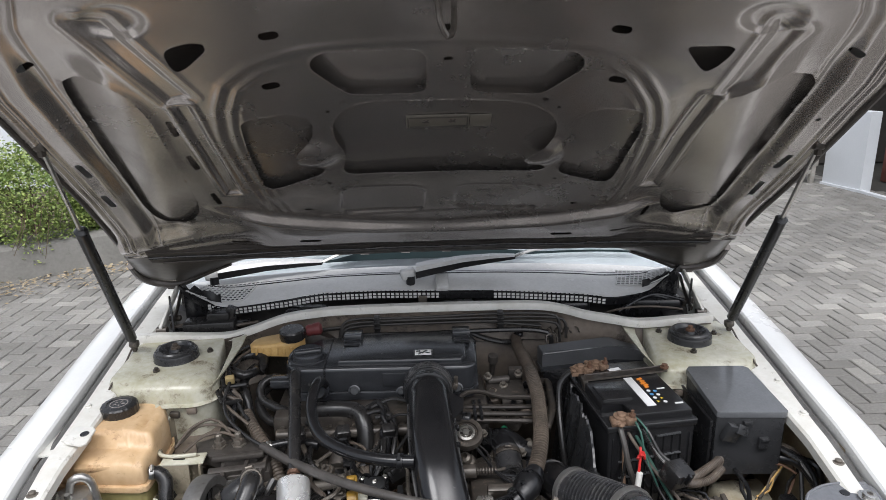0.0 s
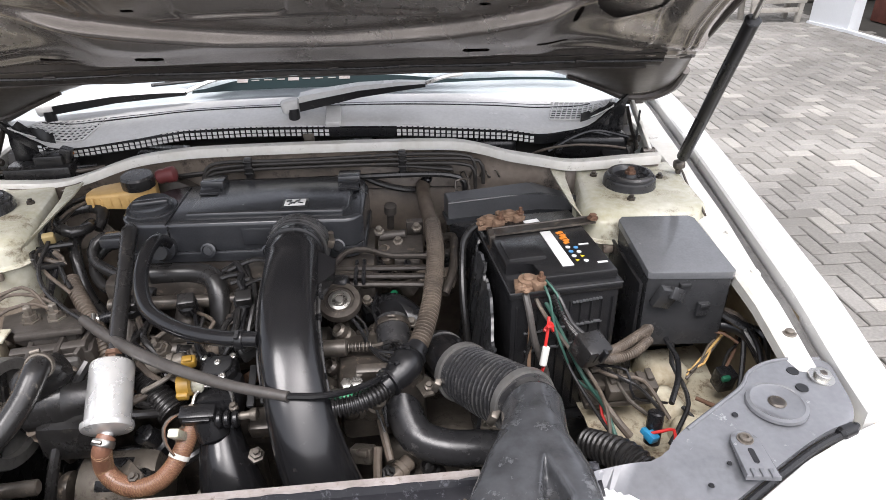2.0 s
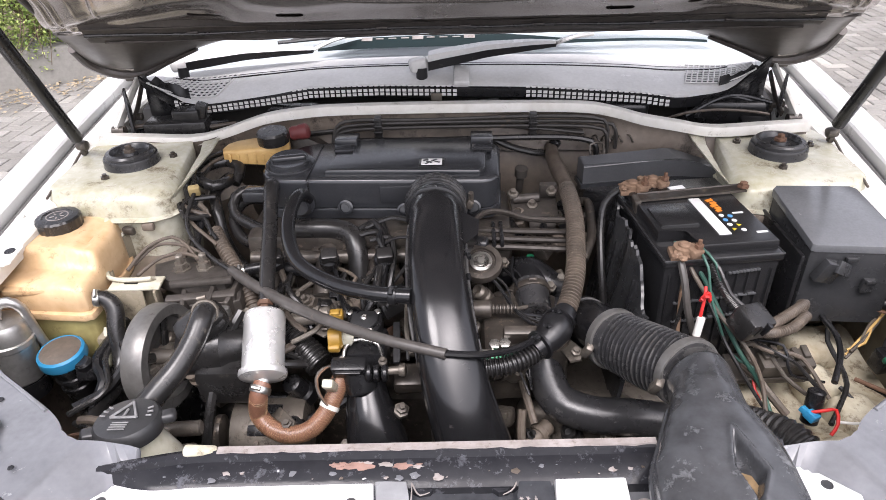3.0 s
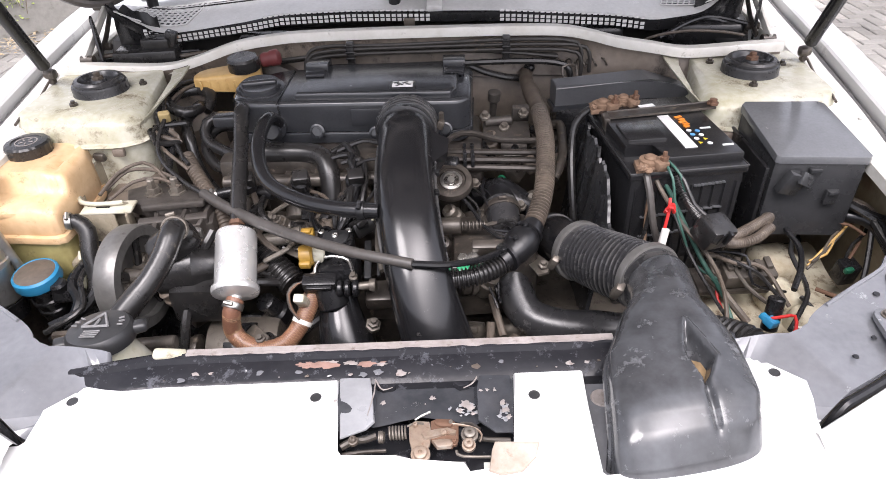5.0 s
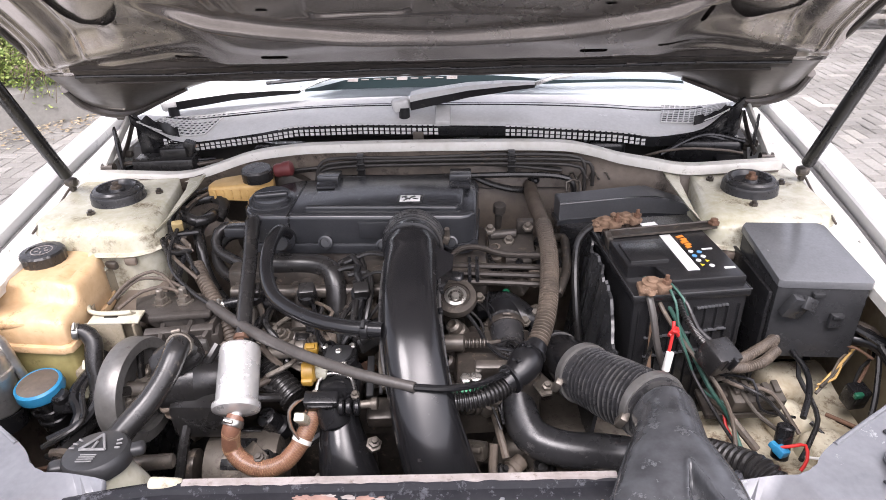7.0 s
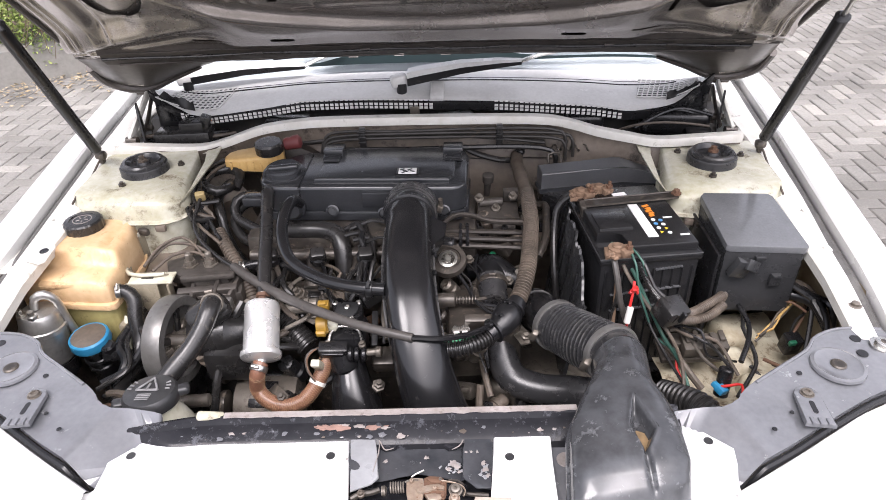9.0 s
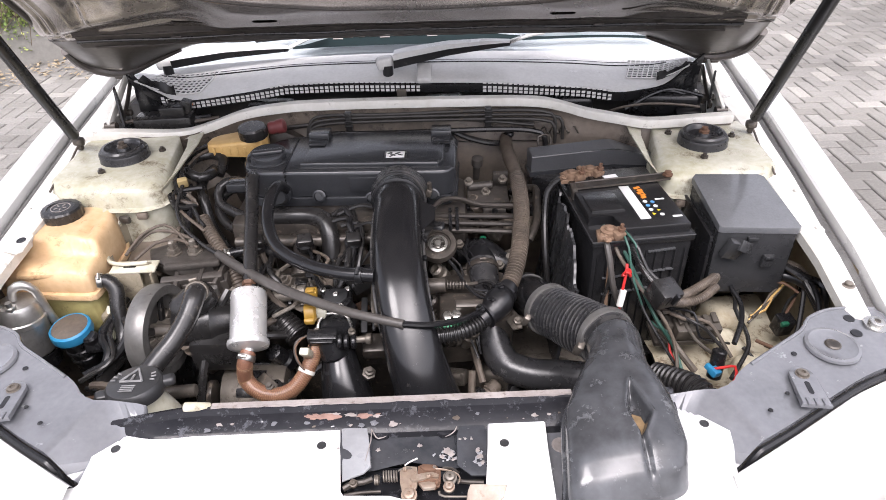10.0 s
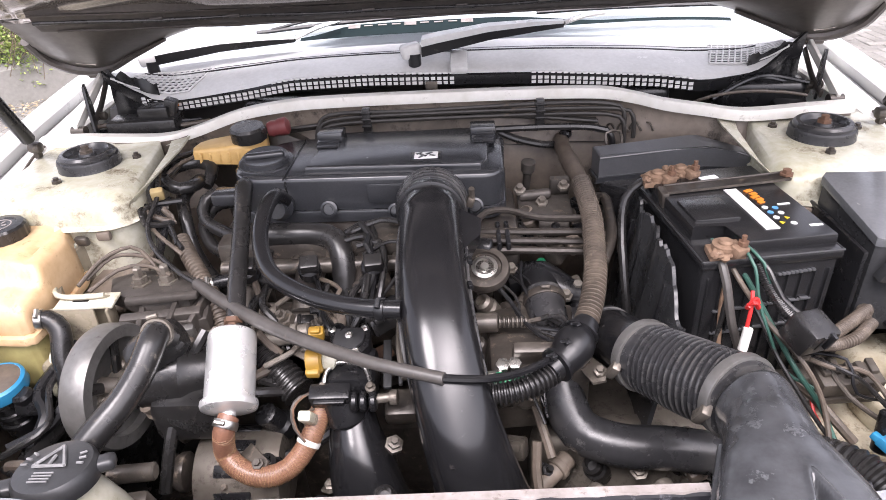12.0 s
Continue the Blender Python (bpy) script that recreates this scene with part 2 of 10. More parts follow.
M_GREYDUCT = material("greyed_black_plastic", (0.042, 0.0425, 0.044), (0.020, 0.0205, 0.0215), 0.35, grain=260, patch=14, bump=0.10, dirt=(0.17, 0.165, 0.155), dirty=0.14)
M_GREYPAINT = material("grey_blue_panel_paint", (0.172, 0.176, 0.188), (0.116, 0.119, 0.128), 0.19, grain=140, patch=16, bump=0.05, dirt=(0.36, 0.36, 0.36), dirty=0.14, coat=0.7)
M_METAL = material("cast_aluminium", (0.20, 0.178, 0.150), (0.10, 0.083, 0.067), 0.42, metal=0.5, grain=110, patch=20, bump=0.3, dirt=(0.045, 0.036, 0.028), dirty=0.38, edge_tone=0.45, bare=(0.45, 0.42, 0.37))
M_IRON = material("oily_cast_iron", (0.066, 0.056, 0.048), (0.019, 0.0165, 0.0145), 0.34, metal=0.35, grain=100, patch=24, bump=0.45, dirt=(0.23, 0.185, 0.14), dirty=0.28, edge_tone=0.3, bare=(0.34, 0.30, 0.25))
M_STEEL = material("bright_steel", (0.62, 0.61, 0.58), (0.45, 0.44, 0.41), 0.28, metal=0.95, grain=200, patch=20, bump=0.05, dirt=(0.2, 0.16, 0.12), dirty=0.1)
M_RUST = material("rusty_steel", (0.19, 0.105, 0.065), (0.10, 0.055, 0.035), 0.75, metal=0.2, grain=90, patch=25, bump=0.4, dirt=(0.30, 0.23, 0.17), dirty=0.2)
M_FILTER = material("white_filter_can", (0.80, 0.80, 0.79), (0.66, 0.66, 0.645), 0.27, metal=0.58, grain=120, patch=14, bump=0.03, dirt=(0.20, 0.17, 0.13), dirty=0.1)
M_TANK = material("yellowed_tank_plastic", (0.70, 0.51, 0.31), (0.50, 0.315, 0.155), 0.33, grain=80, patch=13, bump=0.10, dirt=(0.26, 0.13, 0.06), dirty=0.26)
M_ORANGE = material("amber_reservoir_plastic", (0.60, 0.40, 0.16), (0.46, 0.28, 0.09), 0.4, grain=80, patch=20, bump=0.05, dirt=(0.16, 0.09, 0.04), dirty=0.08)
M_BROWNHOSE = material("braided_brown_hose", (0.25, 0.125, 0.080), (0.13, 0.062, 0.040), 0.34, grain=420, patch=25, bump=0.2, dirt=(0.10, 0.055, 0.035), dirty=0.15)
M_YELLOW = material("yellow_plastic", (0.40, 0.235, 0.035), (0.22, 0.125, 0.02), 0.42, dirt=(0.12, 0.08, 0.04), dirty=0.2, patch=40)
M_WORN = material("worn_edge_paint", (0.34, 0.31, 0.295), (0.19, 0.165, 0.15), 0.55, grain=140, patch=40, bump=0.2, dirt=(0.12, 0.085, 0.07), dirty=0.3)
M_BOXBODY = material("dusty_black_box_plastic", (0.042, 0.043, 0.045), (0.022, 0.0225, 0.024), 0.26, grain=200, patch=20, bump=0.15)
M_GUTTER_SHADE = material("gutter_shade_grey", (0.145, 0.142, 0.136), (0.075, 0.073, 0.070), 0.5, grain=140, patch=20, bump=0.2, dirt=(0.05, 0.048, 0.045), dirty=0.2)
M_BELLOWS = material("dirty_bellows_rubber", (0.034, 0.034, 0.036), (0.016, 0.016, 0.017), 0.28, grain=160, patch=26, bump=0.15, dirt=(0.19, 0.183, 0.17), dirty=0.17, edge_tone=0.5)
M_SLEEVE = material("grey_cable_sleeve", (0.085, 0.078, 0.072), (0.042, 0.038, 0.035), 0.38, grain=160, patch=24, bump=0.12, dirt=(0.15, 0.13, 0.11), dirty=0.18)
M_RELAY = material("dusty_lightened_box_plastic", (0.085, 0.087, 0.092), (0.050, 0.051, 0.053), 0.32, grain=300, patch=10, bump=0.10, dirt=(0.19, 0.175, 0.155), dirty=0.16, spec=0.65)
M_SLAM = material("chipped_black_enamel", (0.013, 0.0135, 0.016), (0.022, 0.022, 0.025), 0.16, grain=130, patch=30, bump=0.25, dirt=(0.085, 0.088, 0.10), dirty=0.30, spec=0.22, spread=0.12)
M_LATCHPLATE = material("scratched_grey_black_enamel", (0.060, 0.063, 0.070), (0.028, 0.030, 0.034), 0.17, grain=110, patch=24, bump=0.22, dirt=(0.26, 0.26, 0.265), dirty=0.17, coat=0.7)
M_LID = material("sky_lightened_lid_plastic", (0.135, 0.139, 0.146), (0.085, 0.088, 0.093), 0.17, grain=300, patch=9, bump=0.05, dirt=(0.20, 0.188, 0.17), dirty=0.12, spec=0.8)
M_WHEEL = material("worn_pulley_metal", (0.23, 0.225, 0.215), (0.13, 0.125, 0.118), 0.36, metal=0.55, grain=140, patch=18, bump=0.12, dirt=(0.06, 0.05, 0.04), dirty=0.2)
M_BLUE = material("blue_plastic", (0.03, 0.26, 0.46), (0.02, 0.18, 0.36), 0.4, dirt=(0.22, 0.20, 0.18), dirty=0.15)
M_GREEN = material("green_plastic", (0.02, 0.36, 0.16), (0.015, 0.24, 0.10), 0.4)
M_RED = material("red_wire", (0.62, 0.03, 0.025), (0.45, 0.02, 0.02), 0.4)
M_WIREWHITE = material("white_wire", (0.75, 0.74, 0.70), (0.6, 0.59, 0.55), 0.4)
M_LABEL = material("printed_label_white", (0.78, 0.78, 0.77), (0.70, 0.70, 0.69), 0.35)
M_PRINT_O = material("printed_orange", (0.75, 0.25, 0.03), (0.65, 0.2, 0.02), 0.4)
M_PRINT_Y = material("printed_yellow", (0.75, 0.55, 0.03), (0.7, 0.5, 0.03), 0.4)
M_PRINT_B = material("printed_blue", (0.10, 0.30, 0.55), (0.08, 0.25, 0.5), 0.4)
M_TRAY = material("grey_scuttle_plastic", (0.68, 0.675, 0.66), (0.52, 0.515, 0.50), 0.24, grain=160, patch=9, bump=0.08, dirt=(0.27, 0.26, 0.25), dirty=0.14)
M_GROUND = material("joint_sand", (0.055, 0.052, 0.045), (0.03, 0.028, 0.024), 0.9, grain=90, patch=3, bump=0.5)
M_WALL = material("white_house_wall", (0.70, 0.72, 0.74), (0.64, 0.66, 0.68), 0.7, grain=60, patch=1.5, bump=0.1, dirt=(0.5, 0.5, 0.49), dirty=0.04)
M_CONCRETE = material("planter_concrete", (0.26, 0.25, 0.23), (0.16, 0.155, 0.14), 0.9, grain=50, patch=4, bump=0.5, dirt=(0.09, 0.09, 0.06), dirty=0.25)
M_WOOD = material("bench_wood", (0.42, 0.40, 0.36), (0.27, 0.25, 0.22), 0.6, grain=40, patch=8)
M_DARKWALL = material("dark_plank", (0.09, 0.08, 0.07), (0.05, 0.045, 0.04), 0.7, grain=30, patch=4)
M_TWIG = material("twig_bark", (0.14, 0.10, 0.06), (0.08, 0.06, 0.04), 0.8)


def glass(name, tint, rough=0.03):
    m = bpy.data.materials.new(name)
    m.use_nodes = True
    p = m.node_tree.nodes["Principled BSDF"]
    p.inputs["Base Color"].default_value = (*tint, 1)
    p.inputs["Roughness"].default_value = rough
    p.inputs["Transmission Weight"].default_value = 1.0
    p.inputs["IOR"].default_value = 1.45
    return m


M_GLASS = glass("windscreen_glass", (0.88, 0.93, 0.92))
# ---- the yard ----
g = B()
sheet(g, [-60, -20, -8, -3, 0, 3, 8, 20, 60], [-60, -20, -6, 0, 4, 8, 20, 60], lambda x, y: (x, y, -0.012))
ground = lone("ground", g, M_GROUND, "sandy bed under the grey paving bricks", "ground", kind="structure", at=(0, 0, -0.012))

# ---- the car's body ----
car = thing("car", (0, 1.2, 0.3), "white hatchback with its bonnet open, parked on brick paving", "car")
# y, outer edge, height of the wing's top
WING = [(0.80, 0.684, 0.765), (0.88, 0.687, 0.775), (0.95, 0.690, 0.79), (1.04, 0.694, 0.812), (1.22, 0.708, 0.83), (1.46, 0.730, 0.85), (1.74, 0.757, 0.865), (2.4, 0.785, 0.90)]


def wing(s):
    """One front wing: shoulder, flank, and the dark gutter's outer lip."""
    bm = B()
    rows = []
    for y in span(0.86, 2.3, 30):
        xo, z = lerp(WING, y)
        prof = [(xo - 0.028, z - 0.030), (xo - 0.028, z - 0.004), (xo - 0.025, z), (xo - 0.014, z + 0.001), (xo + 0.012, z - 0.003), (xo + 0.034, z - 0.012), (xo + 0.060, z - 0.045), (xo + 0.090, z - 0.13), (xo + 0.100, z - 0.25), (xo + 0.095, z - 0.45), (xo + 0.065, 0.22), (xo + 0.045, 0.22), (xo + 0.060, z - 0.4), (xo - 0.014, z - 0.1), (xo - 0.024, z - 0.04)]
        rows.append([(s * x, y, zz) for x, zz in prof])
    loft(bm, rows)
    return bm


def rail(s):
    """The inner wing's painted flange and the gutter beside it."""
    bm = B()
    rows = []
    for y in span(0.84, 1.80, 34):
        xo, z = lerp(WING, y)
        k = 0.003 * noise.noise(Vector((s, y * 6, 0)))
        xi = 0.612 + 0.026 * smooth01(1.25, 1.30, y)
        prof = [(xi, z - 0.03), (xi, z - 0.014), (xi + 0.004, z - 0.010), (xo - 0.052 + k, z - 0.008), (xo - 0.049 + k, z - 0.012), (xo - 0.048, z - 0.034), (xo - 0.029, z - 0.034), (xo - 0.029, z - 0.042), (xo - 0.053, z - 0.042), (xo - 0.056, z - 0.018), (xi + 0.006, z - 0.02), (xi + 0.006, z - 0.03)]
        rows.append([(s * x, y, zz) for x, zz in prof])
    loft(bm, rows)
    return bm


# A grey strip put in for the gutter wall that lies in shade.
def gutter_shade_strip(s):
    bm = B()
    rows = []
    for y in span(0.90, 1.80, 40):
        xo, z = lerp(WING, y)
        c = xo - 0.0385
        rows.append([(s * (c + 0.0092 * math.cos(a)), y, z - 0.026 + 0.009 * math.sin(a) + 0.0015 * noise.noise(Vector((y * 40, s, 0)))) for a in (k * math.pi / 4 for k in range(8))])
    loft(bm, rows)
    return bm


for s in (-1, 1):
    part("front_wing", wing(s), M_WHITE, car)
    part("wing_flange", rail(s), M_WHITE_OLD, car, "scuffed white inner flange")
    part("gutter_shade_strip", gutter_shade_strip(s), M_GUTTER_SHADE, car, "grey strip coloured as the gutter wall in shade")
    for y in (0.985, 1.10, 1.20):
        xo, z = lerp(WING, y)
        b = B()
        lathe(b, [(0.009, 0), (0.009, 0.0015), (0.0055, 0.002), (0.0055, 0.005), (0.004, 0.006)], (s * (xo - 0.060), y, z - 0.010), seg=12)
        part("wing_bolt", b, M_METAL if y < 1 else M_WHITE_OLD, car)


def inner_wing(s):
    bm = B()
    sheet(bm, span(0.62, 1.55, 30), span(0.25, 0.80, 16), lambda y, z: (s * (0.668 - 0.05 * smooth01(0.55, 0.3, z) + 0.012 * noise.noise(Vector((y * 5, z * 6, s)))), y, min(z, lerp(WING, y)[1] - 0.02)))
    return bm


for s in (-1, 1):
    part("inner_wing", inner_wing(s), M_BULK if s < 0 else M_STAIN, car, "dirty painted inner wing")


def tower(s):
    """A suspension turret: flat top with rounded shoulders."""
    bm = B()
    cx, cy = s * 0.538, 1.352

    def outline(k, z, soft=0.035):
        pts = []
        x0, x1, y0, y1 = -0.092 - k, 0.10 + k * 0.1, -0.105 - k, 0.10
        for (px, py, a0) in ((x1 - soft, y1 - 0.01, 0), (x0 + soft, y1 - 0.01, 90), (x0 + soft, y0 + soft, 180), (x1 - soft, y0 + soft, 270)):
            r = soft if a0 >= 180 else 0.01
            for q in range(5):
                a = radians(a0 + q * 22.5)
                pts.append((cx + s * (px + r * math.cos(a)), cy + py + r * math.sin(a), z))
        return pts

    levels = [(-0.030, 0.8378), (-0.016, 0.8366), (-0.006, 0.8345), (0.002, 0.8305), (0.008, 0.8245), (0.012, 0.816), (0.014, 0.806), (0.015, 0.799), (0.023, 0.7975), (0.025, 0.796), (0.023, 0.794), (0.015, 0.792), (0.012, 0.76), (0.012, 0.68)]
    loft(bm, [outline(k, z, 0.03 + k) for k, z in levels])
    return bm


for s in (-1, 1):
    t = part("strut_tower", tower(s), M_CREAM, car, "yellowed cream suspension turret with grime")
    c = (s * 0.54, 1.36, 0.834)
    b = B()
    lathe(b, [(0.86 * r, 0.92 * h) for r, h in ((0.064, 0), (0.064, 0.0015), (0.058, 0.002), (0.053, 0.003), (0.0515, 0.006), (0.0515, 0.017), (0.050, 0.0205), (0.047, 0.0215), (0.0465, 0.025), (0.043, 0.0285), (0.037, 0.0290), (0.034, 0.0265), (0.031, 0.021), (0.016, 0.020), (0.013, 0.026), (0.008, 0.026))], c, seg=40)
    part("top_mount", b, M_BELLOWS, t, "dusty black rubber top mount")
    b = B()
    lathe(b, [(0.010, 0.020), (0.010, 0.028), (0.006, 0.029), (0.006, 0.034), (0.004, 0.035)], c, seg=6)
    part("nut", b, M_LOOM if s < 0 else M_RUST, t, "dull rusty nut")
    for a in (20, 140, 255):
        b = B()
        p = (c[0] + 0.066 * math.cos(radians(a)), c[1] + 0.066 * math.sin(radians(a)), c[2])
        lathe(b, [(0.010, 0), (0.010, 0.002), (0.007, 0.002), (0.007, 0.008), (0.004, 0.008), (0.004, 0.012)], p, seg=6)
        part("bolt", b, M_IRON, t)
    # folded flange along the turret's inner edge
    b = B()
    pts = [(s * 0.448, 1.445), (s * 0.438, 1.40), (s * 0.433, 1.30), (s * 0.440, 1.255)]
    rows = []
    for (x, y), top, wd in zip(pts, (0.845, 0.842, 0.834, 0.822), (0.030, 0.022, 0.010, 0.002)):
        rows.append([(x, y, top - 0.006), (x - s * wd, y + 0.004, top), (x - s * wd, y + 0.006, top - 0.003), (x, y + 0.002, top - 0.010)])
    loft(b, rows)
    part("weld_flange", b, M_CREAM, t, "folded cream flange")
    b = B()
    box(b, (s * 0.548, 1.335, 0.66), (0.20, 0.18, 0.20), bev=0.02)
    part("turret_leg", b, M_BULK, t, "dark brown lower wall of the turret")
    b = B()
    sweep(b, [(s * (0.655 - 0.03 * k), 1.44 - 0.20 * k, 0.842 - 0.012 * k + 0.003 * math.sin(k * 9)) for k in span(0, 1, 6)], 0.0022, 6)
    part("sealant_line", b, M_LOOM, t, "grimy sealant line")
    for q in range(5):
        b = B()
        box(b, (s * (0.470 + 0.032 * q), 1.226 - 0.002 * q, 0.787 - 0.006 * (q % 2)), (0.020, 0.010, 0.014), (10 * (q % 3), 0, 12 * (q % 2) * s), 0.004)
        part("bracket", b, (M_BULK, M_IRON, M_BULK)[q % 3], t)

# bulkhead, with the scuttle's white edge above it
RAIL = [(-0.66, 1.445, 0.850), (-0.60, 1.450, 0.849), (-0.475, 1.462, 0.840), (-0.42, 1.478, 0.846), (-0.344, 1.495, 0.866), (-0.268, 1.495, 0.877), (-0.198, 1.495, 0.881), (0.0, 1.495, 0.882), (0.22, 1.492, 0.880), (0.29, 1.480, 0.874), (0.34, 1.458, 0.866), (0.397, 1.438, 0.861), (0.456, 1.428, 0.854), (0.55, 1.432, 0.856), (0.62, 1.437, 0.857)]


def scuttle_edge():
    bm = B()
    rows = []
    for p, k in spline(RAIL, 0.015):
        x, y, z = p
        prof = [(0.012, 0.0), (0.013, 0.003), (0.004, 0.005), (-0.008, 0.004), (-0.010, 0.001), (-0.010, -0.012), (-0.007, -0.012), (-0.006, -0.002), (0.012, -0.002)]
        rows.append([(x, y + a, z + b2) for a, b2 in prof])
    loft(bm, rows)
    return bm


def bulkhead():
    bm = B()
    line = [p for p, k in spline(RAIL, 0.02)]
    rows = []
    for p in line:
        col = []
        for j, d in enumerate([0.004, 0.02, 0.04, 0.06, 0.085, 0.12, 0.16, 0.25, 0.36, 0.55]):
            y = p.y - 0.004 + 0.006 * math.sin(j * 1.3 + p.x * 3) - (0.03 * smooth01(0.07, 0.13, d))
            y += 0.010 * noise.noise(Vector((p.x * 7, d * 16, 2)))
            col.append((p.x, y, p.z - d))
        rows.append(col)
    loft(bm, rows, caps=False, closed=False)
    return bm


part("scuttle_edge", scuttle_edge(), M_WHITE_OLD, car, "white painted scuttle lip with chips")
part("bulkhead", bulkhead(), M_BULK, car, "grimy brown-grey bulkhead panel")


def water_box():
    """The rain well behind the bulkhead's edge, up to the windscreen."""
    bm = B()
    sheet(bm, span(-0.634, 0.634, 44), [1.47, 1.50, 1.53, 1.58, 1.62, 1.66], lambda x, y: (x, y, 0.80 - 0.02 * abs(math.sin((y - 1.46) * 12)) + (0.06 if y > 1.6 else 0) + 0.008 * noise.noise(Vector((x * 9, y * 9, 0)))))
    sheet(bm, span(-0.632, 0.632, 20), span(0.79, 0.885, 6), lambda x, z: (x, 1.655 + 0.004 * math.sin(x * 20), z))
    return bm


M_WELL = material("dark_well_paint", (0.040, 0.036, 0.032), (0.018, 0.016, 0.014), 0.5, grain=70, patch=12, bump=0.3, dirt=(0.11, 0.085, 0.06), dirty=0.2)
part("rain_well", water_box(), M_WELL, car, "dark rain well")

# grey plastic tray below the windscreen, with a slotted front edge
TRAY = [(-0.60, 1.575, 0.925), (-0.57, 1.565, 0.905), (-0.527, 1.550, 0.888), (-0.483, 1.543, 0.875), (-0.349, 1.548, 0.888), (-0.263, 1.550, 0.900), (-0.133, 1.545, 0.904), (0.0, 1.540, 0.902), (0.165, 1.535, 0.898), (0.345, 1.522, 0.888), (0.41, 1.515, 0.880), (0.46, 1.525, 0.880), (0.513, 1.54, 0.885), (0.555, 1.56, 0.908), (0.60, 1.585, 0.935)]


def screen_z(x, y):
    """The windscreen's plane and the sheet of tray that runs into it."""
    return 0.930 + (y - 1.65) * 0.55 - 0.09 * x * x


def tray_row(p):
    """From the tray's front lip back to the glass: places across the tray at p."""
    y1 = 1.652 + 0.03 * abs(p.x)
    z1 = screen_z(p.x, 1.652) - 0.002
    col = []
    for k in (0.0, 0.04, 0.12, 0.22, 0.34, 0.46, 0.55, 0.60, 0.66, 0.72, 0.80, 0.90, 1.0):
        col.append((p.x, p.y + (y1 - p.y) * k, p.z + (z1 - p.z) * (k ** 0.75) + 0.004 * math.exp(-((k - 0.60) / 0.06) ** 2)))
    return col


def tray_top(x, y):
    fy, fz = lerp(TRAY, x)
    y1 = 1.652 + 0.03 * abs(x)
    k = max(0.0, min(1.0, (y - fy) / (y1 - fy)))
    return fz + (screen_z(x, 1.652) - 0.002 - fz) * (k ** 0.75)


b = B()
loft(b, [tray_row(p) for p, k in spline(TRAY, 0.016)], caps=False, closed=False)
scuttle = part("scuttle_tray", b, M_TRAY, car, "weathered pale grey plastic scuttle tray", sharp=60)
b = B()
loft(b, [[(p.x, p.y + 0.006, p.z - 0.019), (p.x, p.y - 0.004, p.z - 0.018), (p.x, p.y - 0.005, p.z - 0.002), (p.x, p.y - 0.001, p.z + 0.0005)] for p, k in spline(TRAY, 0.016)], caps=False, closed=False)
part("front_lip", b, M_BLACK, scuttle, "black slotted front lip")
# Shade in the tray's two grooves is put in as dark strips.
for k0, r in ((0.58, 0.0016), (0.70, 0.0012)):
    b = B()
    pts = []
    for p, k in spline(TRAY, 0.03):
        y1 = 1.652 + 0.03 * abs(p.x)
        y = p.y + (y1 - p.y) * k0
        pts.append((p.x, y, tray_top(p.x, y) + 0.0035 * math.exp(-((k0 - 0.60) / 0.06) ** 2)))
    sweep(b, pts[3:-3], r, 5, step=0.03)
    part("groove_shade_strip", b, M_RUBBER, scuttle)


def slot_cells(x0, x1, rows):
    """The pale little cells of one stretch of the slotted lip."""
    bm = B()
    run, x = 0.0, x0
    while x < x1:
        y, z = lerp(TRAY, x)
        for r in range(rows):
            box(bm, (x, y - 0.0052 + 0.004 * (r > 1), z - 0.0135 + 0.0072 * r), (0.0072, 0.002, 0.0050), bev=0)
        x += 0.0105
    return bm


for x0, x1, rows in ((-0.525, -0.30, 2), (-0.295, 0.01, 3), (0.145, 0.40, 3)):
    slots = part("slotted_grille", slot_cells(x0, x1, rows), M_TRAY, scuttle)
    slots["kind"] = "stuff"
for x0, x1, lean in ((-0.580, -0.450, 0.30), (0.44, 0.565, 0.25)):
    b = B()
    sheet(b, span(x0, x1, 10), span(1.562, 1.628, 6), lambda x, y: (x + lean * (y - 1.562), y, tray_top(x + lean * (y - 1.562), y) + 0.0012))
    part("vent_field", b, M_BLACK, scuttle, "dark vent opening")
    b = B()
    for i in range(13):
        x = x0 + (x1 - x0) * i / 12
        sweep(b, [(x + lean * (y - 1.562) + 0.10 * (y - 1.562), y, tray_top(x + lean * (y - 1.562), y) + 0.002) for y in span(1.560, 1.630, 4)], 0.0017, 5, step=0.02)
    for i in range(9):
        y = 1.560 + 0.070 * i / 8
        sweep(b, [(x + lean * (y - 1.562), y, tray_top(x + lean * (y - 1.562), y) + 0.002) for x in span(x0, x1, 4)], 0.0015, 5, step=0.02)
    part("vent_mesh", b, M_TRAY, scuttle, "pale honeycomb vent mesh")
b = B()
box(b, (0.022, 1.560, 0.915), (0.030, 0.055, 0.014), (18, 0, 0), 0.004)
part("tray_joint", b, M_TRAY, scuttle)

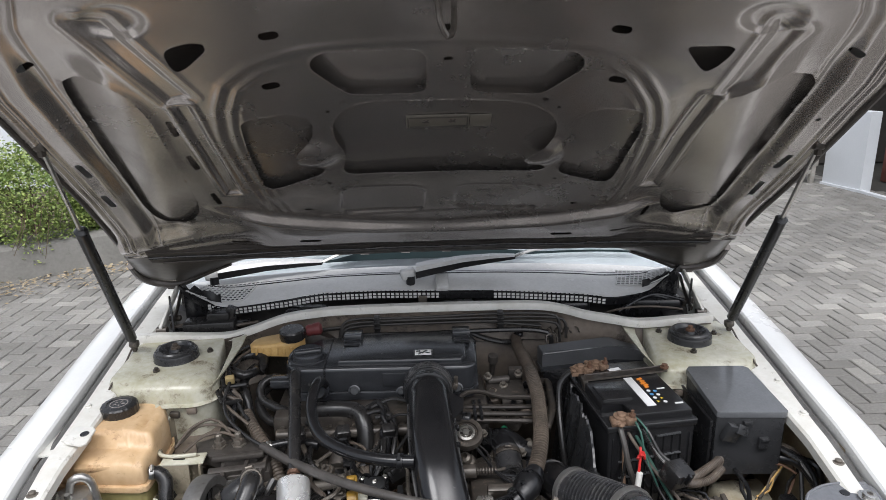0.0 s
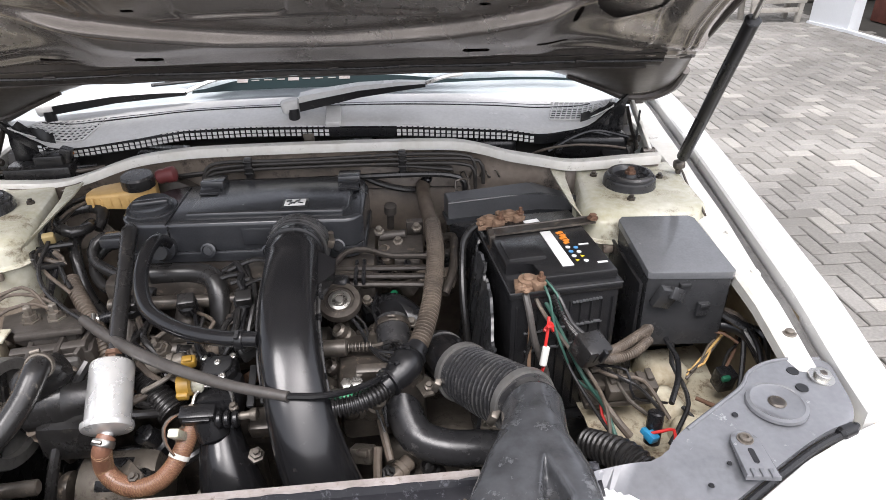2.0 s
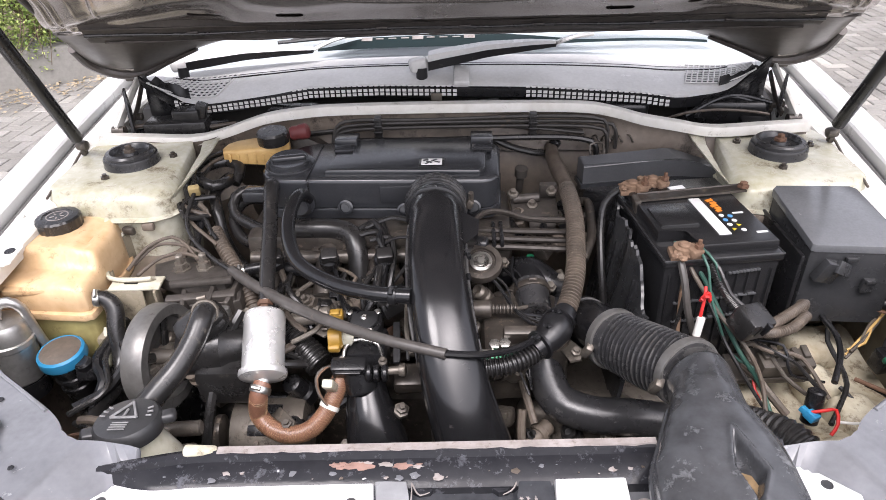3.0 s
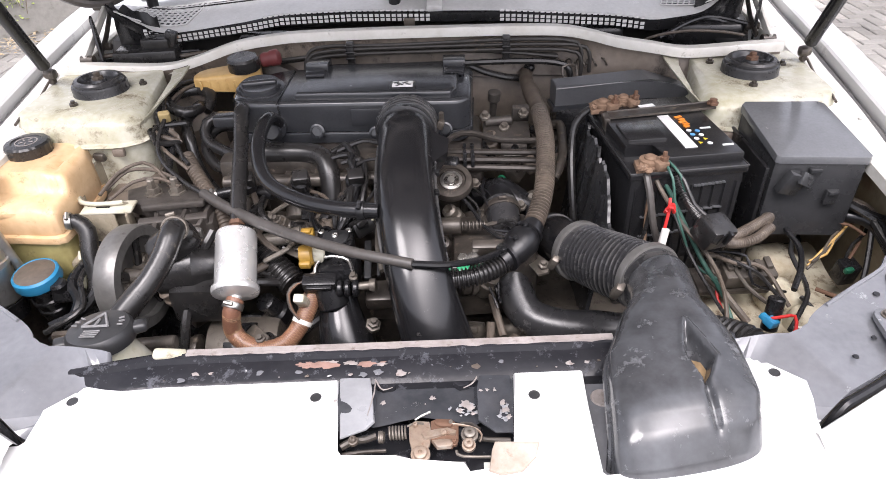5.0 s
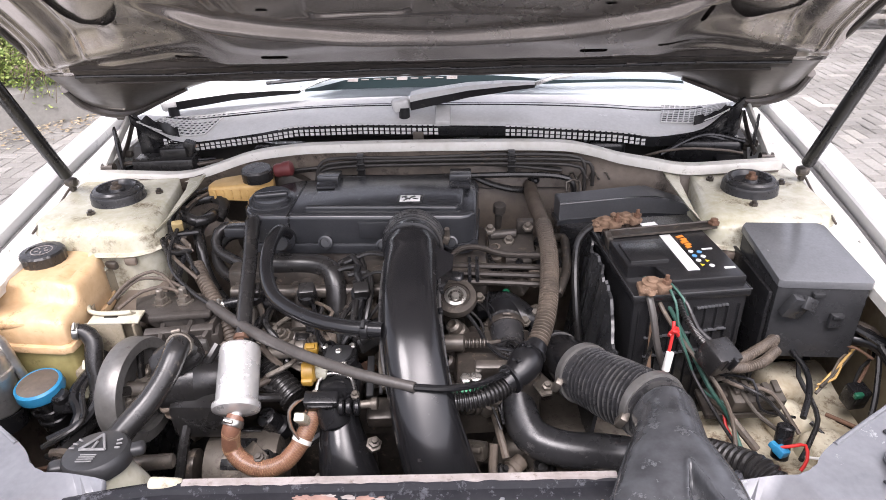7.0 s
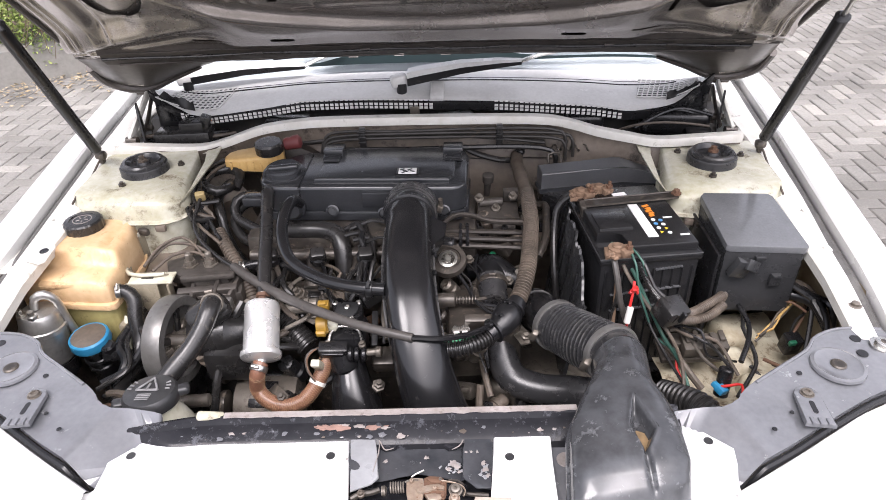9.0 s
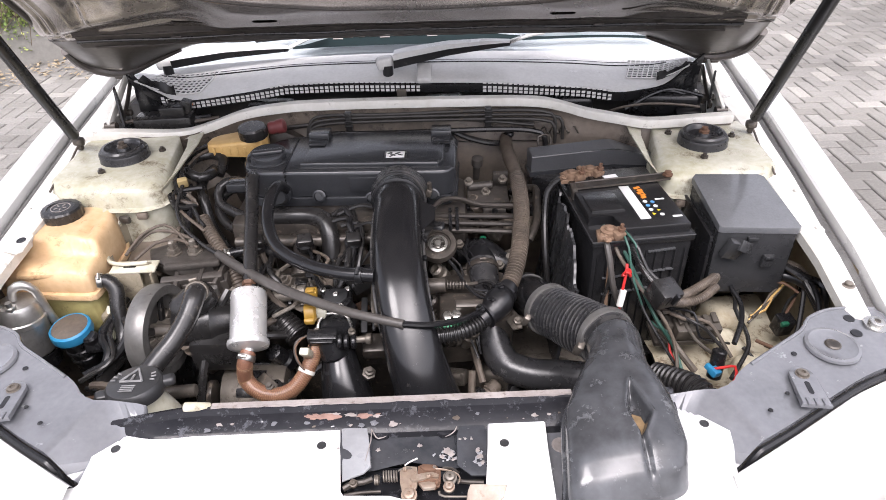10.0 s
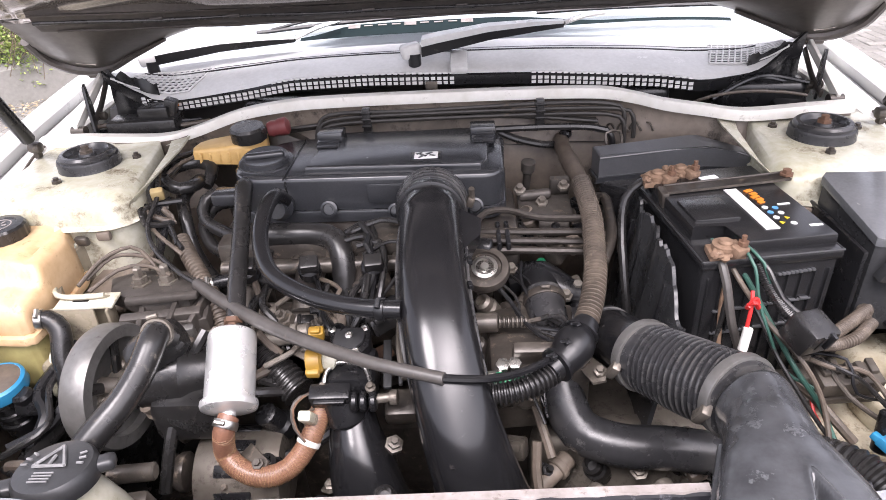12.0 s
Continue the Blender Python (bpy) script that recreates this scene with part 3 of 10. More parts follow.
# windscreen over an added pale sheet that gives the glass its whitish look
b = B()
sheet(b, span(-0.68, 0.68, 24), span(1.655, 2.25, 10), lambda x, y: (x, y + 0.03 * abs(x), screen_z(x, y)))
pane = part("windscreen", b, M_GLASS, car, "tinted windscreen glass")
pane.visible_shadow = False
b = B()
sheet(b, span(-0.66, 0.66, 12), span(1.66, 2.3, 8), lambda x, y: (x, y + 0.03 * abs(x), screen_z(x, y) - 0.03 + 0.004 * math.sin(y * 60)))
part("screen_backing", b, material("pale_screen_backing", (0.56, 0.59, 0.62), (0.42, 0.45, 0.48), 0.4, grain=30, patch=4), car, "pale sheet added behind the glass to whiten it")
b = B()
sheet(b, span(-0.27, 0.52, 30), span(0.0, 1.0, 4), lambda x, k: (lambda y: (x, y + 0.03 * abs(x), screen_z(x, y) + 0.003))(1.668 + 0.02 * smooth01(0.1, 0.5, x) + k * 0.028 * (0.25 + 0.75 * smooth01(-0.27, -0.16, x) * smooth01(0.30, 0.10, x))))
band = part("screen_band", b, material("teal_glass_band", (0.006, 0.018, 0.019), (0.004, 0.012, 0.013), 0.45, spec=0.25), car, "dark teal band along the glass")
for i in range(9):
    x = -0.17 + 0.026 * i
    b = B()
    box(b, (x, 1.690 + 0.03 * abs(x), screen_z(x, 1.690) + 0.0042), (0.016 if i % 4 else 0.022, 0.003 if i % 4 else 0.010, 0.001), (29, 0, 0), 0.0003)
    part("pale_mark", b, M_WORN, band)

# floor of the engine bay, the dark depth under the engine
b = B()
sheet(b, span(-0.66, 0.66, 12), span(0.60, 1.52, 10), lambda x, y: (x, y, 0.22 + 0.02 * noise.noise(Vector((x * 5, y * 5, 0)))))
part("undertray", b, M_IRON, car, "oily undertray")

# slam panel across the front
M_RUSTY = material("pale_rust", (0.33, 0.205, 0.165), (0.17, 0.10, 0.08), 0.7, grain=120, patch=40)
b = B()
rows = []
for x in span(-0.345, 0.338, 40):
    y = 0.800 + 0.02 * x - 0.012 * smooth01(-0.24, -0.33, x)
    z = 0.762 + 0.010 * x - 0.004 * smooth01(-0.30, -0.345, x)
    f = 0.25 + 0.75 * smooth01(-0.345, -0.26, x)
    rows.append([(x, y + 0.012, z - 0.05), (x, y + 0.012, z + 0.002), (x, y + 0.006, z + 0.005), (x, y + 0.001, z + 0.003), (x, y - 0.002 * f, z - 0.002), (x, y - 0.022 * f, z - 0.006), (x, y - 0.030 * f, z - 0.012), (x, y - 0.034 * f, z - 0.08)])
loft(b, rows, caps=False, closed=False)
slam = part("slam_panel", b, M_SLAM, car, "chipped black crossmember above the radiator")
b = B()
rows = []
for x in span(-0.225, 0.215, 60):
    y, z = 0.801 + 0.02 * x, 0.764 + 0.010 * x
    wv = 0.0016 * noise.noise(Vector((x * 60, 0, 3))) + 0.001 * noise.noise(Vector((x * 200, 0, 3)))
    rows.append([(x, y + 0.011, z + 0.001), (x, y + 0.010, z + 0.0042), (x, y + 0.003 + wv, z + 0.0038), (x, y + 0.002 + wv, z + 0.001)])
loft(b, rows)
part("slam_edge", b, M_WORN, car, "bare worn edge strip of the crossmember")
b = B()
box(b, (-0.243, 0.803, 0.763), (0.034, 0.012, 0.010), (0, 12, 8), 0.004)
part("edge_tab", b, M_CREAM, car, "broken cream tab")
b = B()
sweep(b, [(x, 0.7765 + 0.02 * x, 0.7535 + 0.01 * x) for x in span(-0.29, -0.06, 8)], 0.0009, 6)
part("edge_bead", b, M_WORN, car)
ra = random.Random(8)


def flake(c, r, n=11, long=1.4, turn=0.0):
    """A ragged flake of paint lying on a surface."""
    bm = B()
    ring = []
    for q in range(n):
        a = 6.283 * q / n
        k = r * (0.45 + 0.75 * ra.random())
        u, v = k * long * math.cos(a), k * math.sin(a)
        ring.append(bm.verts.new(Vector(c) + Vector((u * math.cos(turn) - v * math.sin(turn), u * math.sin(turn) + v * math.cos(turn), 0.12 * v))))
    top = bm.verts.new(Vector(c) + Vector((0, 0, 0.0009)))
    for q in range(n):
        bm.faces.new((ring[q], ring[(q + 1) % n], top))
    return bm


for i in range(34):
    x = -0.30 + i * 0.017 + 0.012 * ra.random()
    r = 0.0008 + 0.0034 * ra.random() ** 3
    part("paint_chip", flake((x, 0.790 + 0.02 * x - 0.014 * ra.random(), 0.7578 + 0.01 * x), r, 9, 1.5), (M_WORN, M_GREYPAINT, M_LOOM, M_GREYPAINT)[ra.randrange(4)], slam)
for i in range(16):
    k = ra.random()
    x, r = -0.106 + 0.088 * k, 0.0022 + 0.0038 * math.sin(math.pi * k) * ra.random()
    part("rust_patch", flake((x, 0.7915 + 0.020 * x + 0.0028 * ra.gauss(0, 0.8), 0.7582), r, 15, 2.6, 0.06), M_WORN if i % 5 == 0 else M_RUSTY, slam, "pinkish rust where the paint is gone")

b = B()
slab(b, [(0.150, 0.660), (0.300, 0.660), (0.300, 0.785), (0.150, 0.785)], 0.730, 0.741, 0.002)
under = part("bridge_plate", b, M_GREYPAINT, car, "worn grey plate under the scoop")
b = B()
lathe(b, [(0.011, 0.0), (0.010, 0.0015), (0.007, 0.0012), (0.005, 0.0008), (0.0005, 0.0008)], (0.196, 0.755, 0.741), seg=20)
part("fixing_hole", b, M_WORN, under, "fixing hole with a bright rim")

# the white front panel: tabs with holes, cut out for latch and scoop
def front_z(x, y):
    return 0.752 + 0.012 * (x + 0.1) - 0.9 * max(0.0, 0.66 - y) ** 1.6


def front_panel():
    bm = B()
    edge = [(-0.70, 0.60), (0.70, 0.60), (0.69, 0.66), (0.52, 0.655), (0.374, 0.690), (0.379, 0.712), (0.386, 0.735), (0.390, 0.760), (0.393, 0.785), (0.391, 0.796), (0.384, 0.801), (0.345, 0.793), (0.312, 0.785), (0.284, 0.672), (0.272, 0.664), (0.180, 0.656), (0.176, 0.660), (0.178, 0.735), (0.180, 0.778), (0.176, 0.785), (0.116, 0.787), (0.111, 0.780), (0.107, 0.690), (0.100, 0.668), (0.064, 0.662), (0.062, 0.6755), (0.014, 0.676), (0.001, 0.684), (-0.050, 0.6815), (-0.0545, 0.688), (-0.064, 0.779), (-0.069, 0.785), (-0.347, 0.784), (-0.356, 0.779), (-0.354, 0.76), (-0.350, 0.735), (-0.347, 0.704), (-0.352, 0.699), (-0.390, 0.698), (-0.50, 0.665), (-0.69, 0.66)]
    slab(bm, edge, lambda x, y: front_z(x, 0.7) - 0.004, lambda x, y: front_z(x, 0.7), 0.002)
    rows = []
    for x in span(-0.70, 0.70, 40):
        rows.append([(x, y, front_z(x, 0.7) - 1.4 * (0.6005 - y) ** 1.5) for y in span(0.6005, 0.44, 10)])
    loft(bm, rows, caps=False, closed=False)
    return bm


panel = part("front_panel", front_panel(), M_WHITE, car, "white plastic front panel with fixing holes", sharp=40)
for hx, hy in ((-0.327, 0.753), (-0.083, 0.751), (0.129, 0.748), (0.364, 0.769)):
    b = B()
    lathe(b, [(0.0056, 0.0003), (0.0053, 0.0008), (0.0046, 0.0006), (0.0040, 0.0002), (0.0005, 0.0002)], (hx, hy, front_z(hx, 0.7)), seg=24)
    part("fixing_hole", b, M_GREYDUCT, panel, "dark fixing hole with a grey rim")
b = B()
rows = []
for x in span(-0.74, 0.74, 30):
    y0 = 0.445 + 0.45 * max(0, abs(x) - 0.35) ** 1.5
    rows.append([(x, y0 + 0.01, 0.665), (x, y0 - 0.03, 0.62), (x, y0 - 0.06, 0.56), (x, y0 - 0.07, 0.42), (x, y0 - 0.05, 0.26), (x, y0 + 0.05, 0.22)])
loft(b, rows, caps=False, closed=False)
part("bumper", b, M_WHITE, car, "white front bumper")

# headlamp panels
LAMP_UP = [(0.325, 0.803), (0.37, 0.810), (0.400, 0.811), (0.412, 0.818), (0.421, 0.831), (0.441, 0.849), (0.489, 0.881), (0.534, 0.911), (0.554, 0.934), (0.585, 0.950), (0.620, 0.954), (0.652, 0.950)]
LAMP_LO = [(0.660, 0.940), (0.651, 0.901), (0.643, 0.864), (0.634, 0.850), (0.602, 0.839), (0.562, 0.820), (0.496, 0.782), (0.458, 0.759), (0.412, 0.734), (0.379, 0.716), (0.360, 0.712), (0.345, 0.745), (0.325, 0.785)]
for s in (-1, 1):
    sh = 0.0 if s > 0 else 0.02
    X = lambda x: s * x + sh
    pz = lambda x, y: 0.771 + 0.02 * (s * (x - sh) - 0.4) - 0.026 * smooth01(0.412, 0.392, s * (x - sh)) * smooth01(0.803, 0.790, y) - 0.006 * smooth01(0.03, 0.0, y - lerp([(0.33, 0.70), (0.38, 0.713), (0.458, 0.757), (0.562, 0.818), (0.634, 0.848), (0.66, 0.86)], s * (x - sh))[0])
    up = [(p.x, p.y) for p, k in spline([(x, y, 0) for x, y in LAMP_UP], 0.008)]
    lo = [(p.x, p.y) for p, k in spline([(x, y, 0) for x, y in LAMP_LO], 0.008)]
    ring = [(X(x), y) for x, y in up + lo]
    b = B()
    slab(b, ring if s < 0 else ring[::-1], lambda x, y: pz(x, y) - 0.009, pz, 0.003, seg=3)
    hp = part("headlamp_panel", b, M_GREYPAINT, car, "scuffed blue-grey painted panel over the headlamp")
    b = B()
    sweep(b, [(X(x), y - 0.003, pz(X(x), y) + 0.0002) for x, y in up[16:]], 0.0026, 8)
    part("rolled_lip", b, M_GREYPAINT, hp)
    b = B()
    sweep(b, [(X(x), y - 0.006, pz(X(x), y) - 0.009) for x, y in lo[10:-6]], 0.0055, 8, flat=0.8)
    part("rubber_strip", b, M_BLACK, hp, "dark rubber strip in the gap below")
    c = Vector((X(0.561), 0.878, pz(X(0.561), 0.878)))
    b = B()
    lathe(b, [(0.034, -0.001), (0.033, 0.0022), (0.029, 0.0035), (0.026, 0.002)], c, seg=40)
    cup = part("pressed_cup", b, M_GREYPAINT, hp)
    b = B()
    lathe(b, [(0.0265, 0.0018), (0.022, -0.0005), (0.001, 0.0008)], c, seg=40)
    part("cup_floor", b, M_BLACK, cup, "dark floor of the cup")
    b = B()
    lathe(b, [(0.010, 0.0), (0.010, 0.003), (0.008, 0.0045), (0.001, 0.0045)], c, seg=18)
    part("cup_nut", b, M_IRON, cup)
    b = B()
    p = (X(0.634), 0.914, pz(X(0.634), 0.914))
    lathe(b, [(0.015, 0), (0.015, 0.0025), (0.0095, 0.003), (0.0095, 0.008), (0.007, 0.009), (0.001, 0.0085)], p, (0.1, -0.1, 1), 20)
    bo = part("bolt", b, M_STEEL, hp)
    b = B()
    lathe(b, [(0.005, 0.0085), (0.004, 0.0095), (0.001, 0.0095)], p, (0.1, -0.1, 1), 6)
    part("bolt_socket", b, M_IRON, bo)
    for px, py, r in ((0.608, 0.929, 0.0068), (0.603, 0.900, 0.0068), (0.507, 0.866, 0.003), (0.47, 0.80, 0.0022), (0.44, 0.775, 0.0025)):
        b = B()
        lathe(b, [(r + 0.0006, -0.0005), (r, 0.0007), (0.0005, 0.0007)], (X(px), py, pz(X(px), py) + 0.0002), seg=18)
        part("hole", b, M_BLACK, hp, "dark hole")
    m = pose(X(0.4965), 0.824, pz(X(0.4965), 0.824) + 0.0035, -4, 0, -s * 7)
    b = B()
    arch = [(0.0145 * math.cos(a), 0.0145 * math.sin(a)) for a in span(0, math.pi, 10)]
    slab(b, arch + [(-0.017, -0.052), (0.017, -0.052)], -0.003, 0.0025, 0.0015, m)
    br = part("adjuster_bracket", b, M_GREYPAINT, hp, "arched adjuster bracket with a slot")
    b = B()
    slab(b, [(0.003 * math.cos(a), -0.016 + 0.003 * math.sin(a)) for a in span(0, math.pi, 6)] + [(0.003 * math.cos(a), -0.032 + 0.003 * math.sin(a)) for a in span(math.pi, 2 * math.pi, 6)], 0.002, 0.0029, 0, m)
    part("slot", b, M_BLACK, br)
    for dx in (-0.009, 0.0, 0.009):
        b = B()
        slab(b, [(dx - 0.0022, -0.054), (dx + 0.0022, -0.054), (dx + 0.0022, -0.043), (dx - 0.0022, -0.043)], 0.002, 0.0048, 0.0012, m)
        part("foot_rib", b, M_GREYPAINT, br)
    b = B()
    lathe(b, [(0.0085, 0), (0.0085, 0.0012), (0.0065, 0.0014), (0.0062, 0.004), (0.003, 0.0046), (0.0025, 0.003), (0.0005, 0.003)], m @ Vector((0, 0, 0.0025)), seg=18)
    part("screw", b, M_METAL, br)
    b = B()
    cyl(b, (X(0.612), 0.838, 0.762), (X(0.634), 0.846, 0.762), 0.0085, seg=14, bev=0.003)
    part("rubber_stop", b, M_BLACK, hp)
    # lamp glass in front of and below the panel
    b = B()
    rows = []
    for x in span(0.37, 0.68, 22):
        yb = lerp([(0.37, 0.695), (0.462, 0.748), (0.561, 0.808), (0.635, 0.842), (0.68, 0.858)], x)[0]
        rows.append([(X(x), yb + 0.004, 0.752), (X(x), yb, 0.760), (X(x), yb - 0.004, 0.762), (X(x), yb - 0.016, 0.760), (X(x), yb - 0.035, 0.75), (X(x), yb - 0.07, 0.715), (X(x), yb - 0.10, 0.64), (X(x), yb - 0.10, 0.58)])
    loft(b, rows, caps=False, closed=False)
    part("headlamp", b, M_WHITE, car, "pale headlamp lens and white surround")

for s in (-1, 1):
    b = B()
    lathe(b, [(0.19, 0), (0.27, 0.0), (0.288, 0.02), (0.29, 0.05), (0.29, 0.12), (0.288, 0.15), (0.27, 0.165), (0.19, 0.165)], (s * 0.56, 1.40, 0.289), (s, 0, 0), 40)
    wh = part("wheel", b, M_RUBBER, car, "black tyre under the wing")
    b = B()
    lathe(b, [(0.03, 0.15), (0.05, 0.155), (0.15, 0.14), (0.185, 0.16), (0.19, 0.165)], (s * 0.56, 1.40, 0.289), (s, 0, 0), 40)
    part("rim", b, M_METAL, wh)

# the rest of the body, behind the windscreen
CAB = [(2.25, 0.62, 1.24), (2.45, 0.60, 1.33), (2.7, 0.595, 1.365), (3.1, 0.59, 1.365), (3.5, 0.58, 1.32), (3.75, 0.57, 1.24)]
b = B()
rows = []
for y in span(2.22, 3.75, 24):
    w, z = lerp(CAB, y)
    rows.append([(w * q, y, z - 0.035 * abs(q) ** 3) for q in span(-1, 1, 14)])
loft(b, rows, caps=False, closed=False)
part("roof", b, M_WHITE, car, "white roof")
for s in (-1, 1):
    for y0, y1, nm in ((2.30, 3.02, "door"), (3.03, 3.72, "rear_quarter")):
        b = B()
        rows = []
        for y in span(y0, y1, 10):
            k = smooth01(3.3, 3.75, y)
            rows.append([(s * (0.80 - 0.05 * k), y, 0.24), (s * (0.835 - 0.05 * k), y, 0.42), (s * (0.84 - 0.05 * k), y, 0.66), (s * (0.80 - 0.05 * k), y, 0.90), (s * (0.76 - 0.05 * k), y, 0.92)])
        loft(b, rows, caps=False, closed=False)
        panel2 = part(nm, b, M_WHITE, car, "white side panel")
        b = B()
        rows = []
        for y in span(y0 + 0.03, y1 - 0.03, 8):
            w, z = lerp(CAB, y)
            rows.append([(s * 0.765, y, 0.925), (s * (w + 0.004), y, z - 0.055)])
        loft(b, rows, caps=False, closed=False)
        part("side_window", b, M_GLASS, panel2)
    b = B()
    sweep(b, [(s * 0.70, 1.70, 0.94), (s * 0.66, 2.0, 1.10), (s * 0.615, 2.25, 1.23), (s * 0.60, 2.45, 1.31)], 0.02, 8)
    part("windscreen_pillar", b, M_WHITE, car)
    b = B()
    lathe(b, [(0.19, 0), (0.27, 0.0), (0.288, 0.02), (0.29, 0.12), (0.27, 0.165), (0.19, 0.165)], (s * 0.58, 3.55, 0.289), (s, 0, 0), 32)
    part("wheel", b, M_RUBBER, car, "black tyre under the wing")
b = B()
rows = []
for q in span(-1, 1, 16):
    rows.append([(0.57 * q, 3.75, 1.23 - 0.03 * abs(q) ** 3), (0.68 * q, 3.98 - 0.05 * q * q, 0.92), (0.75 * q, 4.02 - 0.07 * q * q, 0.6), (0.76 * q, 3.98 - 0.07 * q * q, 0.24)])
loft(b, rows, caps=False, closed=False)
part("tailgate", b, M_WHITE, car, "white tailgate and rear bumper")
b = B()
sheet(b, span(-0.76, 0.76, 8), span(1.72, 3.95, 10), lambda x, y: (x, y, 0.30))
part("floor_pan", b, M_BLACK, car, "dark cabin floor")

# ---- bonnet ----
HU, HN, HO = Vector((0, -0.8115, 0.5843)), Vector((0, -0.5843, -0.8115)), Vector((0, 1.50, 1.065))


def on_bonnet(x, u, n):
    """A place on the open bonnet: across, up from its hinge edge, and out of its underside."""
    n = n + 0.14 * x * x
    return HO + Vector((x, 0, 0)) + HU * u + HN * n


bonnet = thing("bonnet", on_bonnet(0, 0, 0), "open bonnet with a pressed grey-brown underside", "car bonnet")
def soften(poly, r=0.016):
    """Rounds an outline's corners by about r."""
    for cut in (r, r * 0.42):
        out = []
        for p, q, s in zip(poly[-1:] + poly[:-1], poly, poly[1:] + poly[:1]):
            for o in (p, s):
                d = math.hypot(o[0] - q[0], o[1] - q[1])
                k = min(cut / d, 0.42)
                out.append((q[0] + (o[0] - q[0]) * k, q[1] + (o[1] - q[1]) * k))
        poly = out
    return poly


PAN_C = soften([(-0.100, 0.509), (0.142, 0.503), (0.195, 0.462), (0.205, 0.411), (0.200, 0.385), (0.160, 0.350), (0.160, 0.320), (0.205, 0.303), (0.205, 0.276), (-0.160, 0.278), (-0.141, 0.354), (-0.157, 0.417), (-0.145, 0.475)])
PAN_T = soften([(0.054, 0.614), (0.058, 0.536), (0.069, 0.525), (0.163, 0.524), (0.214, 0.592), (0.195, 0.622), (0.070, 0.626)], 0.009)
PAN_U = soften([(-0.164, 0.600), (-0.146, 0.626), (-0.018, 0.628), (-0.004, 0.616), (-0.005, 0.538), (-0.013, 0.527), (-0.115, 0.528)], 0.009)
PAN_R = soften([(0.321, 0.490), (0.335, 0.429), (0.333, 0.256), (0.320, 0.238), (0.229, 0.274), (0.232, 0.330), (0.222, 0.380), (0.226, 0.450), (0.250, 0.485)], 0.009)
PAN_S = soften([(-0.286, 0.480), (-0.298, 0.385), (-0.302, 0.257), (-0.284, 0.245), (-0.189, 0.289), (-0.186, 0.310), (-0.225, 0.340), (-0.222, 0.382), (-0.190, 0.410), (-0.180, 0.463), (-0.205, 0.490)], 0.009)
PAN_B = soften([(0.046, 0.206), (0.048, 0.110), (0.213, 0.102), (0.215, 0.128), (0.200, 0.210)])
PAN_A = soften([(-0.184, 0.102), (-0.021, 0.102), (-0.013, 0.125), (-0.012, 0.207), (-0.169, 0.217)])
PAN_L = soften([(0.458, 0.566), (0.476, 0.586), (0.508, 0.597), (0.527, 0.586), (0.535, 0.560), (0.556, 0.173), (0.550, 0.146), (0.503, 0.121), (0.462, 0.143), (0.442, 0.186), (0.424, 0.506)])
PAN_K = soften([(-0.482, 0.602), (-0.469, 0.616), (-0.444, 0.616), (-0.416, 0.589), (-0.404, 0.521), (-0.416, 0.396), (-0.437, 0.196), (-0.472, 0.147), (-0.508, 0.140), (-0.529, 0.160), (-0.532, 0.205), (-0.505, 0.440)])
TRI = soften([(0.327, 0.641), (0.353, 0.640), (0.391, 0.646), (0.395, 0.630), (0.381, 0.588), (0.369, 0.588)], 0.009)
TRJ = soften([(-0.333, 0.655), (-0.287, 0.666), (-0.274, 0.652), (-0.323, 0.609), (-0.334, 0.612)], 0.009)
RING = soften([(-0.322, 0.486), (-0.300, 0.550), (-0.270, 0.598), (-0.205, 0.630), (-0.130, 0.643), (0.025, 0.648), (0.174, 0.641), (0.238, 0.629), (0.269, 0.613), (0.322, 0.553), (0.358, 0.482), (0.373, 0.398), (0.381, 0.227), (0.367, 0.10), (0.33, 0.05), (-0.28, 0.05), (-0.318, 0.10), (-0.327, 0.226), (-0.332, 0.393)], 0.03)
CHAN = [(0.396, 0.24), (0.392, 0.42), (0.398, 0.53), (0.416, 0.53), (0.412, 0.40), (0.418, 0.24)]
CHAO = [(-0.352, 0.24), (-0.348, 0.42), (-0.344, 0.53), (-0.364, 0.53), (-0.368, 0.40), (-0.374, 0.24)]
ARM = [(0.424, 0.690), (0.452, 0.680), (0.447, 0.573), (0.420, 0.540)]
ARN = [(-0.406, 0.722), (-0.376, 0.712), (-0.336, 0.552), (-0.366, 0.545)]
# outline, depth, width of the sloping wall, height of the raised rim
OPENINGS = [PAN_C, PAN_T, PAN_U, PAN_R, PAN_S, PAN_L, PAN_K, TRI, TRJ]
PANELS = [(PAN_C, -0.0012, 0.008, 0), (PAN_T, -0.0012, 0.008, 0), (PAN_U, -0.0012, 0.008, 0), (PAN_R, -0.0012, 0.008, 0), (PAN_S, -0.0012, 0.008, 0), (PAN_B, 0.0035, 0.007, 0.0006), (PAN_A, 0.0035, 0.007, 0.0006), (PAN_L, -0.003, 0.030, 0), (PAN_K, -0.003, 0.030, 0), (CHAN, 0.004, 0.007, 0.0025), (CHAO, 0.004, 0.007, 0.0025), (ARM, 0.004, 0.014, 0.0010), (ARN, 0.004, 0.014, 0.0010)]
SLOTS = []
